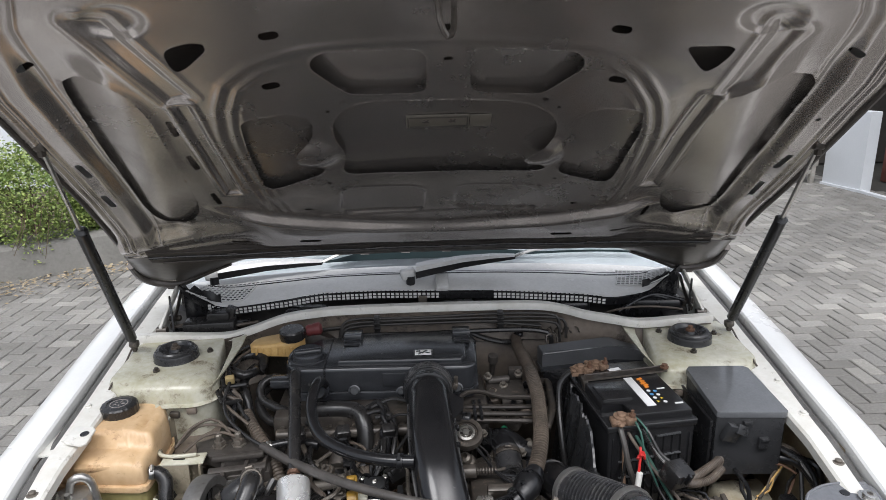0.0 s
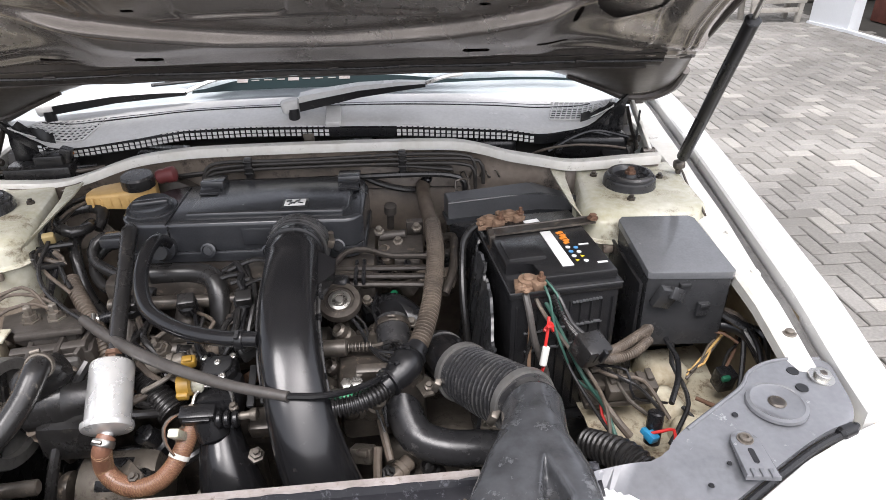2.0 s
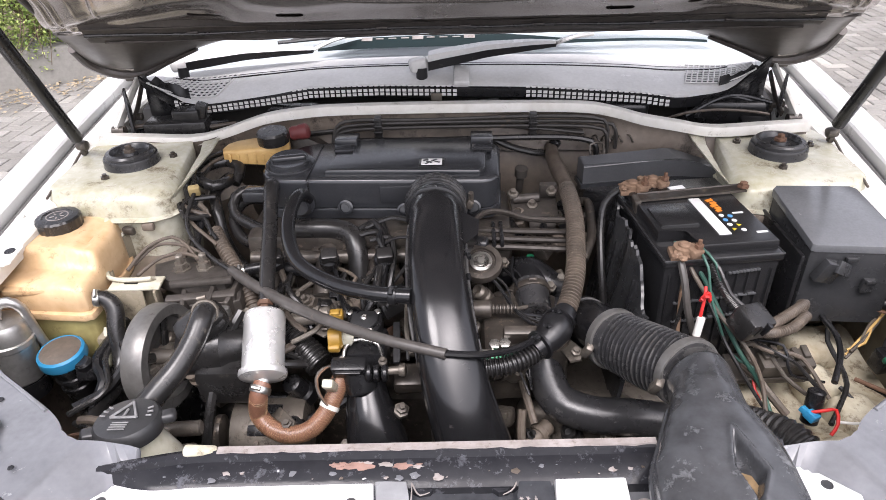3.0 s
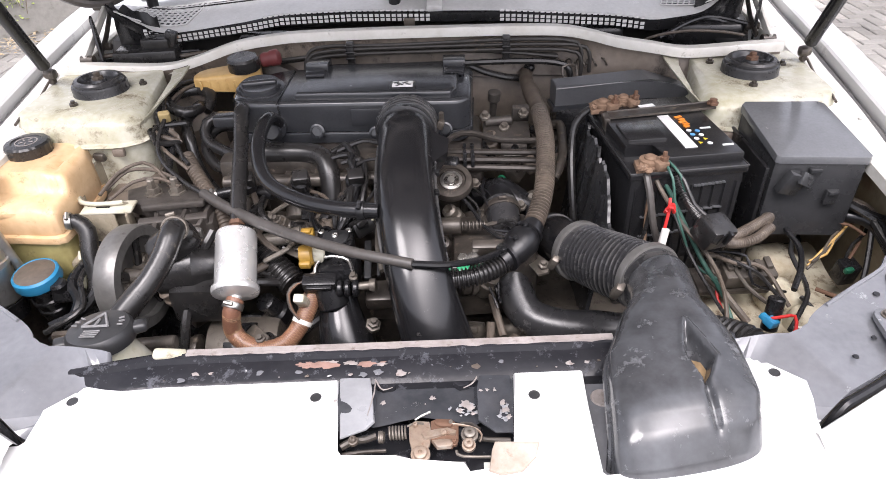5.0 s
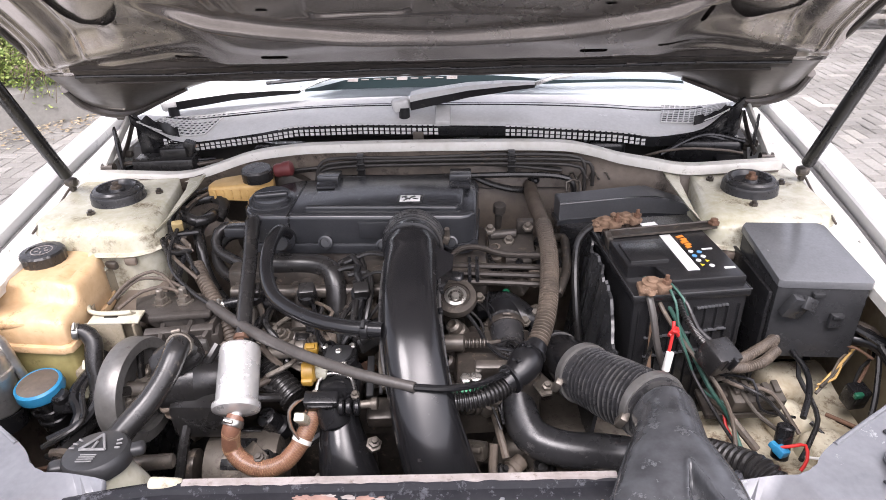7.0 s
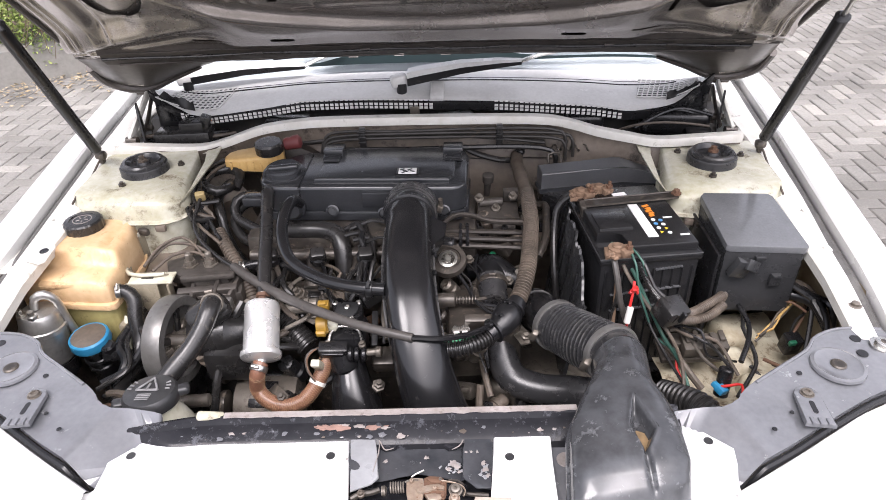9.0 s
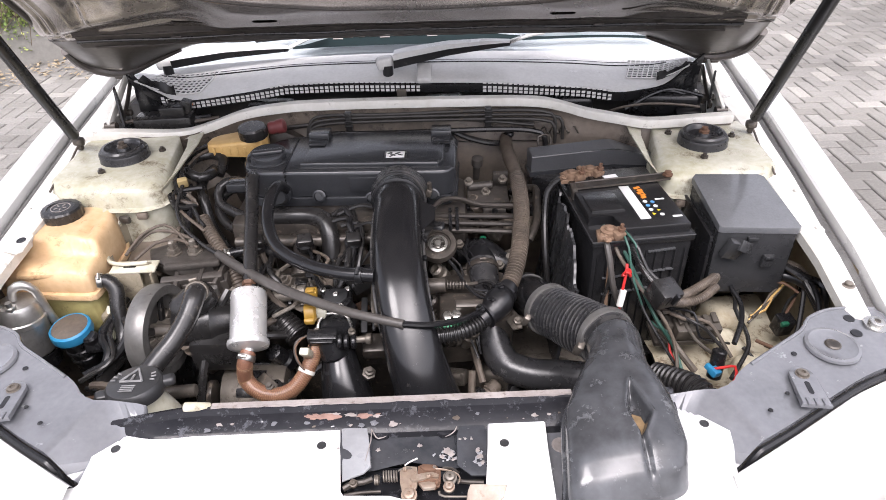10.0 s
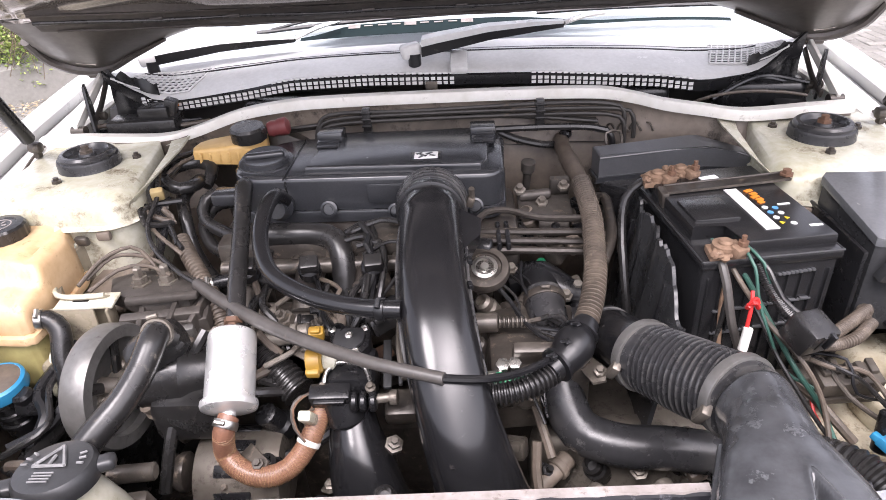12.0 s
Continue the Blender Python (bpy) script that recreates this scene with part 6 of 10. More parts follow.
loft(b, [[(0.020, 1.182, 0.832), (0.020, 1.112, 0.812), (0.020, 1.112, 0.78), (0.020, 1.182, 0.79)], [(0.047, 1.172, 0.822), (0.045, 1.150, 0.812), (0.044, 1.150, 0.80), (0.046, 1.172, 0.806)]])
part("gusset", b, M_GLOSS, duct)
for s, x in ((-1, -0.0545), (1, 0.0265)):
    b = B()
    sweep(b, [(x, 1.172, 0.814), (x + 0.001, 1.12, 0.808), (x + 0.004, 1.06, 0.792), (x + 0.013, 1.0, 0.757), (x + 0.030, 0.950, 0.705), (x + 0.058, 0.91, 0.636)], 0.0024, 8, lump=0.4)
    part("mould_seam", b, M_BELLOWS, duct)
for y, z in ((1.10, 0.806), (1.065, 0.795), (1.03, 0.776), (0.995, 0.753)):
    b = B()
    box(b, (0.031 + 0.35 * max(0.0, 1.02 - y), y, z), (0.006, 0.010, 0.008), (0, 0, 10), 0.0015)
    part("seam_tab", b, M_GLOSS, duct)

# bellows and scoop that draw air from the front
BEL = [(0.170, 1.140, 0.676), (0.192, 1.096, 0.698), (0.209, 1.042, 0.721), (0.222, 1.008, 0.732), (0.252, 0.966, 0.743), (0.279, 0.932, 0.752), (0.287, 0.903, 0.758)]
scoop = thing("air_scoop", (0.262, 0.80, 0.76), "black ribbed bellows and flattened plastic air scoop", "air intake")
b = B()
sweep(b, BEL[:4], [0.033, 0.0335, 0.034, 0.034], 32)
part("rubber_sleeve", b, M_GLOSS, scoop)
b = B()
sweep(b, BEL[3:6], [0.0355, 0.0375, 0.037], 36, ribs=(0.0064, 0.0032))
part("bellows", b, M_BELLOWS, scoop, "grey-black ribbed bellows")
for p, q, r in ((2.45, 3.1, 0.0372), (4.85, 5.6, 0.0395), (1.0, 1.25, 0.0355)):
    line = [x for x in spline(BEL, 0.004) if p <= x[1] <= q]
    b = B()
    sweep(b, [line[0][0], line[len(line) // 2][0], line[-1][0]], r, 36, step=0.01)
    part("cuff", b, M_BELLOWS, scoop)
for k, r in ((2.75, 0.0378), (5.2, 0.0402)):
    line = spline(BEL, 0.004)
    i = min(range(len(line)), key=lambda q: abs(line[q][1] - k))
    d = (line[i + 1][0] - line[i - 1][0]).normalized()
    b = B()
    lathe(b, [(r, -0.0055), (r + 0.0025, -0.0055), (r + 0.003, -0.004), (r + 0.0022, 0.0), (r + 0.003, 0.004), (r + 0.0025, 0.0055), (r, 0.0055)], line[i][0], d, 40)
    c = part("clamp", b, M_WHEEL, scoop, "dull hose clamp")
    b = B()
    p = line[i][0] + Vector((-0.042, -0.018, -0.006)) * (r / 0.0445)
    box(b, p, (0.010, 0.014, 0.026), (20, 20, -20), 0.003)
    part("clamp_screw", b, M_METAL, c)
SCOOP = [(0.288, 0.905, 0.757, 0.074, 0.074, 2.0), (0.2845, 0.882, 0.761, 0.074, 0.070, 2.1), (0.279, 0.858, 0.766, 0.077, 0.066, 2.4), (0.273, 0.835, 0.770, 0.086, 0.060, 2.8), (0.270, 0.81, 0.773, 0.103, 0.055, 3.2), (0.267, 0.788, 0.774, 0.117, 0.053, 3.6), (0.262, 0.763, 0.775, 0.128, 0.052, 4.0), (0.259, 0.72, 0.772, 0.133, 0.052, 4.2), (0.256, 0.69, 0.764, 0.132, 0.050, 4.2), (0.255, 0.673, 0.752, 0.134, 0.050, 4.2), (0.254, 0.664, 0.735, 0.135, 0.046, 4.2), (0.254, 0.660, 0.70, 0.134, 0.042, 4.2)]
DIA = [(0.276, 0.795), (0.2635, 0.752), (0.2665, 0.742), (0.2735, 0.715), (0.2835, 0.735), (0.2905, 0.748)]
M_SCOOP = material("glossy_scoop_plastic", (0.075, 0.078, 0.084), (0.028, 0.029, 0.031), 0.24, grain=60, patch=15, bump=0.04, dirt=(0.19, 0.196, 0.205), dirty=0.24, coat=0.35, spread=0.14)
b = B()
rows, edge_l, edge_r = [], [], []
S = [Vector(r[:3]) for r in SCOOP]
for p, k in spline([r[:3] for r in SCOOP], 0.0028):
    j = min(int(k), len(SCOOP) - 2)
    f = k - j
    w, h, e = [SCOOP[j][q] + (SCOOP[j + 1][q] - SCOOP[j][q]) * f for q in (3, 4, 5)]
    d = (S[j + 1] - S[j]).normalized()
    up = Vector((1, 0, 0)).cross(d).normalized()
    if up.z < 0:
        up = -up
    ring = []
    for i in range(130):
        a = 2 * math.pi * ((i / 90 * 0.5) if i < 90 else (0.5 + (i - 90) / 40 * 0.5))
        ca, sa = math.cos(a), math.sin(a)
        x = math.copysign(abs(ca) ** (2 / e), ca) * w / 2
        z = math.copysign(abs(sa) ** (2 / e), sa) * h / 2
        if i < 90 and e > 2.3:
            u = 1 - 2 * i / 90
            g = smooth01(2.3, 3.0, e)
            xs = u * w / 2
            x = x + (xs - x) * g
            z = z + ((1 - abs(u) ** e) ** (1 / e) * h / 2 - z) * g
        q = p + Vector((x, 0, 0)) + up * z
        if sa > 0.02:
            q = q + up * 0.005 * (1 - (x / (w / 2)) ** 2)
            s = inside(DIA, q.x, q.y)
            q = q - up * (0.017 * smooth01(0.0012, -0.0048, s) - 0.0018 * math.exp(-((s - 0.002) / 0.0026) ** 2))
            if q.y < 0.722:
                q = q - up * 0.006 * math.exp(-((q.x - 0.274 - (0.715 - q.y) * 0.05) / 0.0035) ** 2) * smooth01(0.655, 0.675, q.y) * smooth01(0.722, 0.712, q.y)
        q.y += 0.17 * (q.x - 0.19) * smooth01(0.735, 0.668, p.y) + 0.006 * smooth01(0.70, 0.66, p.y)
        ring.append(q)
    rows.append(ring)
    if j >= 2:
        for side, line in ((-1, edge_l), (1, edge_r)):
            e = p + Vector((side * w / 2, 0, -0.004))
            e.y += 0.17 * (e.x - 0.19) * smooth01(0.735, 0.668, p.y) + 0.006 * smooth01(0.70, 0.66, p.y)
            line.append(e)
loft(b, rows)
part("scoop", b, M_SCOOP, scoop, "flattened black scoop with a diamond-shaped recess", sharp=170)
for line in (edge_l, edge_r):
    b = B()
    sweep(b, line[::6] + line[-1:], 0.0032, 8)
    part("side_seam", b, M_SCOOP, scoop)
b = B()
slab(b, [(0.268, 0.745), (0.275, 0.72), (0.284, 0.738), (0.281, 0.752), (0.272, 0.756)], 0.7895, 0.7910, 0.0006)
part("recess_floor", b, material("brown_recess_floor", (0.30, 0.20, 0.10), (0.12, 0.08, 0.04), 0.8, grain=200, patch=60), scoop, "brown floor of the recess")

# ---- battery ----
battery = thing("battery", (0.382, 1.22, 0.58), "black car battery with a white and orange label and corroded terminals", "battery")
M_BATTERY = material("scuffed_battery_plastic", (0.019, 0.019, 0.020), (0.010, 0.010, 0.011), 0.22, grain=260, patch=18, bump=0.06, spec=0.6)
b = B()
box(b, (0.382, 1.225, 0.69), (0.170, 0.205, 0.22), bev=0.005)
part("case", b, M_BATTERY, battery)
for x0, x1, z in ((0.392, 0.439, 0.783), (0.318, 0.442, 0.739), (0.320, 0.445, 0.707)):
    for k in range(9):
        x = x0 + (x1 - x0) * (k + 0.5) / 9
        b = B()
        box(b, (x, 1.1205, z + 0.008 * (x - x0) / 0.12), ((x1 - x0) / 9 - 0.0008, 0.004, 0.0028), bev=0.0006)
        part("rib", b, M_RELAY, battery)
for k in range(10):
    b = B()
    box(b, (0.306 + 0.0168 * k, 1.1215, 0.690), (0.0022, 0.004, 0.19), bev=0.0006)
    part("rib", b, M_BATTERY, battery)
b = B()
box(b, (0.382, 1.225, 0.803), (0.176, 0.211, 0.012), bev=0.003)
part("ledge", b, M_BATTERY, battery)
b = B()
for x0, x1, y0, y1 in ((0.294, 0.470, 1.121, 1.121), (0.295, 0.295, 1.121, 1.33), (0.469, 0.469, 1.121, 1.33)):
    sweep(b, [(x0, y0, 0.8085), (x1, y1, 0.8085)], 0.0012, 6, step=0.05)
part("ledge_bead", b, M_GREYDUCT, battery)
b = B()
slab(b, [(0.345, 1.128), (0.462, 1.128), (0.462, 1.322), (0.302, 1.322), (0.302, 1.168), (0.345, 1.168)], 0.808, 0.826, 0.003)
blid = part("lid", b, M_BATTERY, battery)
b = B()
slab(b, [(0.310, 1.178), (0.368, 1.178), (0.368, 1.232), (0.310, 1.232)], 0.824, 0.8295, 0.002)
part("handle_recess", b, M_BATTERY, blid)
b = B()
box(b, (0.393, 1.201, 0.8268), (0.018, 0.105, 0.0012), bev=0.0003)
part("white_band", b, M_LABEL, blid, "white label strip")
b = B()
for i, (y, w) in enumerate(((1.246, 0.012), (1.237, 0.010), (1.229, 0.012), (1.221, 0.010), (1.214, 0.009))):
    box(b, (0.415 + (i % 2) * 0.002, y, 0.8266), (w, 0.0055, 0.001), (0, 0, 18), bev=0)
part("orange_print", b, M_PRINT_O, blid, "orange printed lettering shapes")
for i, (x, y, m) in enumerate(((0.412, 1.200, M_LABEL), (0.424, 1.197, M_PRINT_B), (0.412, 1.187, M_PRINT_B), (0.424, 1.184, M_LABEL), (0.412, 1.174, M_LABEL), (0.424, 1.171, M_PRINT_Y), (0.412, 1.161, M_PRINT_Y), (0.425, 1.158, M_LABEL))):
    b = B()
    lathe(b, [(0.0038, 0), (0.0038, 0.0006), (0.0005, 0.0007)], (x, y, 0.8263), seg=14 if m is not M_PRINT_Y else 3)
    part("symbol", b, m, blid)
b = B()
box(b, (0.383, 1.287, 0.8268), (0.026, 0.020, 0.001), (0, 0, 8), bev=0)
part("small_label", b, M_LABEL, blid)
for x, y, w in ((0.448, 1.150, 0.004), (0.44, 1.205, 0.003)):
    b = B()
    box(b, (x, y, 0.8264), (0.016, w, 0.0008), bev=0)
    part("small_print", b, M_LABEL, blid)
battery.rotation_euler = (0, 0, radians(6.5))
battery.scale = (0.93, 1, 1)
battery.location = (0.357, 1.184, 0.58)


M_CRUST = material("corroded_terminal", (0.24, 0.155, 0.10), (0.10, 0.058, 0.036), 0.85, grain=160, patch=50, bump=0.5, dirt=(0.50, 0.42, 0.33), dirty=0.16)


def terminal(at, name):
    t = thing(name, at, "corroded brown battery clamp with greenish wires", "battery terminal", "battery terminals")
    x, y, z = at
    bm = B()
    lathe(bm, [(0.009, 0), (0.008, 0.015), (0.006, 0.017), (0.001, 0.0165)], at, seg=14)
    part("post", bm, M_CRUST, t)
    r2 = random.Random(int(x * 1000))
    bm = B()
    lathe(bm, [(0.0105, 0.002), (0.014, 0.003), (0.014, 0.012), (0.0105, 0.013)], at, seg=18)
    slab(bm, [(x - 0.020, y - 0.016), (x + 0.020, y - 0.012), (x + 0.022, y + 0.006), (x + 0.004, y + 0.016), (x - 0.018, y + 0.010)], z - 0.001, z + 0.006, 0.0015)
    box(bm, (x + 0.012, y - 0.010, z + 0.008), (0.020, 0.014, 0.012), (10, 5, 30), 0.003)
    part("clamp", bm, M_CRUST, t)
    for i in range(18):
        bm = B()
        c0 = Vector((x - 0.018 + 0.040 * r2.random(), y - 0.018 + 0.030 * r2.random(), z + 0.004 + 0.006 * r2.random()))
        k = 0.0028 + 0.0034 * r2.random()
        bmesh.ops.create_icosphere(bm, subdivisions=2, radius=k, matrix=Matrix.Translation(c0))
        for v in bm.verts:
            v.co = c0 + (v.co - c0) * (1 + 0.5 * noise.noise(v.co * 320))
            v.co.z = c0.z + (v.co.z - c0.z) * 0.7
        part("corrosion_lump", bm, M_CRUST, t)
    bm = B()
    lathe(bm, [(0.006, 0), (0.006, 0.005), (0.003, 0.005), (0.003, 0.012)], (x + 0.016, y - 0.008, z + 0.014), seg=6)
    part("bolt", bm, M_RUST, t)
    return t


terminal((0.314, 1.090, 0.812), "battery_terminal")
terminal((0.283, 1.258, 0.822), "battery_terminal")
terminal((0.317, 1.272, 0.822), "battery_terminal")
# hold-down bar and the plastic tray's side
bar = thing("hold_down_bar", (0.36, 1.245, 0.83), "dull brown steel bar clamping the battery", "clamp bar")
b = B()
loft(b, [[(x, 1.222 + 0.17 * (x - 0.29) + dy, 0.8272 + dz) for dy, dz in ((-0.012, 0), (0.012, 0), (0.012, 0.003), (0.010, 0.003), (0.009, 0.002), (-0.009, 0.002), (-0.010, 0.003), (-0.012, 0.003))] for x in span(0.284, 0.448, 6)])
box(b, (0.282, 1.219, 0.816), (0.010, 0.026, 0.028), (0, -8, 0), 0.003)
part("bar", b, M_IRON, bar)
b = B()
lathe(b, [(0.009, 0), (0.009, 0.003), (0.006, 0.003), (0.006, 0.008), (0.003, 0.009)], (0.446, 1.2485, 0.830), seg=6)
part("nut", b, M_RUST, bar)
btray = thing("battery_tray", (0.27, 1.2, 0.56), "black plastic battery tray with a ragged side wall", "battery tray")
b = B()
rows = []
for y in span(1.035, 1.30, 60):
    w = 0.002 * math.sin(y * 70) + 0.004 * noise.noise(Vector((y * 25, 0, 0)))
    top = 0.795 - 0.05 * smooth01(1.13, 1.04, y) + 0.012 * noise.noise(Vector((y * 45, 3, 0))) + 0.006 * noise.noise(Vector((y * 140, 5, 0)))
    rows.append([(0.236 + w, y, 0.58), (0.246 + w * 1.5, y, 0.67), (0.254 + w, y, 0.73), (0.262 + w * 1.3, y, top), (0.266 + w * 1.3, y, top + 0.001), (0.259 + w, y, 0.73), (0.251 + w, y, 0.67), (0.242 + w, y, 0.58)])
loft(b, rows)
part("side_wall", b, M_BOXBODY, btray, "ragged dusty plastic wall")
b = B()
box(b, (0.375, 1.21, 0.570), (0.22, 0.25, 0.018), bev=0.006)
box(b, (0.478, 1.20, 0.70), (0.006, 0.20, 0.20), bev=0.002)
part("base", b, M_BLACK, btray)
b = B()
for i in range(4):
    box(b, (0.252, 1.10 + i * 0.055, 0.69), (0.010, 0.006, 0.15), (0, 7, 0), bev=0.002)
part("wall_stiffener", b, M_BLACK, btray)
hose("battery_cable", [(0.281, 1.262, 0.824), (0.262, 1.262, 0.820), (0.244, 1.258, 0.800), (0.238, 1.24, 0.765), (0.236, 1.20, 0.72), (0.24, 1.17, 0.66)], 0.006, M_RUBBER, "thick black battery cable beside the tray", seg=10, category="cable", group="cables")

# fuse box behind the battery
fuse = thing("fuse_box", (0.33, 1.38, 0.74), "long black plastic fuse box behind the battery", "fuse box")
b = B()
slab(b, [(0.222, 1.384), (0.226, 1.340), (0.262, 1.318), (0.452, 1.345), (0.462, 1.378), (0.375, 1.412)], 0.70, 0.786, 0.004)
part("base", b, M_BLACK, fuse)
# Lid and edge take a lighter grey than the base for their lit top.
b = B()
F0 = [(0.219, 1.378), (0.224, 1.346), (0.385, 1.370), (0.446, 1.361), (0.462, 1.374), (0.378, 1.404), (0.366, 1.400)]
ftop = lambda x, y: 0.828 + 0.10 * (y - 1.37) - 0.20 * max(0.0, x - 0.378)
slab(b, F0, 0.792, ftop, 0.004, seg=3)
flid = part("lid", b, M_RELAY, fuse)
b = B()
slab(b, [(0.335 + (x - 0.335) * 1.03, 1.372 + (y - 1.372) * 1.25) for x, y in F0], 0.784, 0.792, 0.002)
part("lid_rim", b, M_COVER, fuse)
b = B()
sweep(b, [(x, y - 0.0005, ftop(x, y) - 0.004) for x, y in F0[1:5]], 0.0016, 6, step=0.03)
part("lid_edge", b, M_RELAY, flid)
b = B()
sweep(b, [(0.243, 1.386, 0.82), (0.240, 1.392, 0.842), (0.262, 1.396, 0.843), (0.265, 1.390, 0.822)], 0.0022, 6)
part("wire_clip", b, M_IRON, fuse)

# relay box beside the turret
relay = thing("relay_box", (0.545, 1.16, 0.60), "black plastic relay box with a smooth lid", "relay box")
RB = [(0.487, 1.104), (0.492, 1.101), (0.606, 1.094), (0.611, 1.099), (0.600, 1.225), (0.592, 1.232), (0.488, 1.236), (0.481, 1.228)]
rz = lambda x, y: 0.815 + 0.16 * (y - 1.09)
# The lid is greyer than the body to carry the sky's reflection.
b = B()
slab(b, RB, lambda x, y: rz(x, y) - 0.011, rz, 0.0018, seg=2)
part("lid", b, M_LID, relay, "smooth lid, its grey lightened for the sky's reflection")
b = B()
slab(b, [(0.546 + (x - 0.546) * 0.97, 1.16 + (y - 1.16) * 0.97) for x, y in RB], 0.690, lambda x, y: rz(x, y) - 0.0115, 0.002)
part("body", b, M_BOXBODY, relay)
b = B()
box(b, (0.512, 1.093, 0.780), (0.030, 0.012, 0.034), (14, 18, 12), 0.001)
box(b, (0.528, 1.089, 0.786), (0.026, 0.006, 0.018), (-20, 30, 20), 0.0008)
box(b, (0.540, 1.096, 0.797), (0.016, 0.008, 0.006), (0, 0, 5), 0.001)
box(b, (0.571, 1.094, 0.756), (0.018, 0.006, 0.022), (0, 4, 5), 0.001)
box(b, (0.571, 1.090, 0.764), (0.014, 0.006, 0.005), (0, 4, 5), 0.001)
part("catch", b, M_BOXBODY, relay)

# ---- left side ----
# coolant tank
tank = thing("coolant_tank", (-0.58, 1.16, 0.63), "yellowed translucent coolant tank with a black cap", "coolant tank")
T0 = [(-0.676, 1.115), (-0.660, 1.090), (-0.640, 1.084), (-0.530, 1.074), (-0.510, 1.076), (-0.503, 1.090), (-0.504, 1.19), (-0.512, 1.22), (-0.535, 1.268), (-0.552, 1.284), (-0.578, 1.290), (-0.61, 1.282), (-0.645, 1.235), (-0.675, 1.18)]
b = B()
cx, cy = -0.592, 1.175
fine = [p for p, k in spline([(x, y, 0) for x, y in T0 + T0[:1]], 0.005)][:-1]


def tank_shell(lev):
    rings = []
    for k, z in lev:
        ring = []
        for p in fine:
            x, y = cx + (p.x - cx) * k, cy + (p.y - cy) * k
            dz = 0.0
            if z > 0.745:
                dz = -(z - 0.745) * (0.45 * smooth01(1.138, 1.122, y) + 0.5 * smooth01(1.24, 1.30, y))
                dz -= 0.004 * math.exp(-((x + 0.527 + 0.10 * (y - 1.14)) / 0.004) ** 2) * smooth01(0.75, 0.77, z)
            ring.append((x, y, z + dz))
        rings.append(ring)
    bm = B()
    return loft(bm, rings)


part("upper_shell", tank_shell([(0.97, 0.733), (0.985, 0.736), (0.98, 0.765), (0.975, 0.776), (0.955, 0.788), (0.92, 0.795), (0.86, 0.799), (0.78, 0.801), (0.70, 0.802), (0.62, 0.8025), (0.54, 0.803), (0.46, 0.803), (0.36, 0.803), (0.25, 0.803)]), M_TANK, tank, sharp=50)
part("seam_flange", tank_shell([(0.97, 0.721), (1.03, 0.7215), (1.035, 0.7235), (1.035, 0.730), (1.03, 0.732), (0.98, 0.733)]), M_TANK, tank, sharp=50)
M_TANKLOW = material("olive_tank_plastic", (0.40, 0.35, 0.15), (0.26, 0.22, 0.09), 0.4, grain=80, patch=10, bump=0.06, dirt=(0.10, 0.07, 0.03), dirty=0.2)
part("lower_shell", tank_shell([(0.86, 0.638), (0.93, 0.642), (0.955, 0.655), (0.965, 0.70), (0.97, 0.7205)]), M_TANKLOW, tank, "olive lower half of the tank", sharp=50)
b = B()
lathe(b, [(0.009, 0), (0.007, 0.0008), (0.001, 0.001)], (-0.5085, 1.165, 0.765), (1, -0.1, 0.2), 12)
part("brown_stain", b, M_RUST, tank)
b = B()
box(b, (-0.583, 1.094, 0.766), (0.080, 0.030, 0.012), (8, 0, 3), 0.004)
tl = part("front_tab", b, M_TANK, tank)
b = B()
box(b, (-0.583, 1.095, 0.7725), (0.024, 0.008, 0.002), (8, 0, 3), 0.0005)
part("tab_slot", b, M_BLACK, tl)
TC = Vector((-0.592, 1.203, 0.794))
b = B()
lathe(b, [(0.026, -0.01), (0.026, 0.010), (0.029, 0.011), (0.029, 0.014)], TC, seg=30)
part("neck", b, M_TANK, tank)
b = B()
lathe(b, [(0.0315, 0.004), (0.0325, 0.006), (0.0325, 0.024), (0.030, 0.027), (0.022, 0.028), (0.021, 0.0265), (0.001, 0.0265)], TC, seg=72, wave=(2, -0.025))
tcap = part("cap", b, M_RUBBER, tank, "black ribbed screw cap")
b = B()
lathe(b, [(0.016, 0.0262), (0.016, 0.0272), (0.0145, 0.0272), (0.0145, 0.0262)], TC, seg=30)
for i in range(5):
    a = i * 1.257
    box(b, TC + Vector((0.0075 * math.cos(a), 0.0075 * math.sin(a), 0.0270)), (0.006, 0.002, 0.0008), (0, 0, math.degrees(a)), 0)
part("cap_print", b, M_WORN, tcap, "pale moulded symbols")
hose("tank_hose", [(-0.500, 1.086, 0.750), (-0.488, 1.090, 0.748), (-0.474, 1.085, 0.735), (-0.470, 1.065, 0.705), (-0.464, 1.05, 0.675), (-0.462, 1.02, 0.655), (-0.475, 0.985, 0.645), (-0.470, 0.95, 0.64), (-0.44, 0.93, 0.64)], [0.010, 0.0115, 0.0125, 0.0125, 0.0125, 0.0135, 0.014, 0.014, 0.014], M_RUBBER, "black hose from the coolant tank", clamps=((0.3, 0.008),))
# painted tab of the wing beside the tank
b = B()
m = pose(-0.655, 1.115, 0.795, 0, 12, 18)
slab(b, [(-0.030, -0.04), (0.012, -0.04), (0.020, -0.03), (0.020, 0.03), (0.010, 0.042), (-0.010, 0.09), (-0.030, 0.09)], -0.002, 0.002, 0.0015, m)
tb = part("wing_tab", b, M_WHITE_OLD, car, "white painted tab with an oval hole")
b = B()
lathe(b, [(0.0075, 0), (0.0075, 0.0008), (0.001, 0.0009)], m @ Vector((-0.002, 0.0, 0.002)), m.to_3x3() @ Vector((0, 0, 1)), 18)
part("tab_hole", b, M_BLACK, tb)

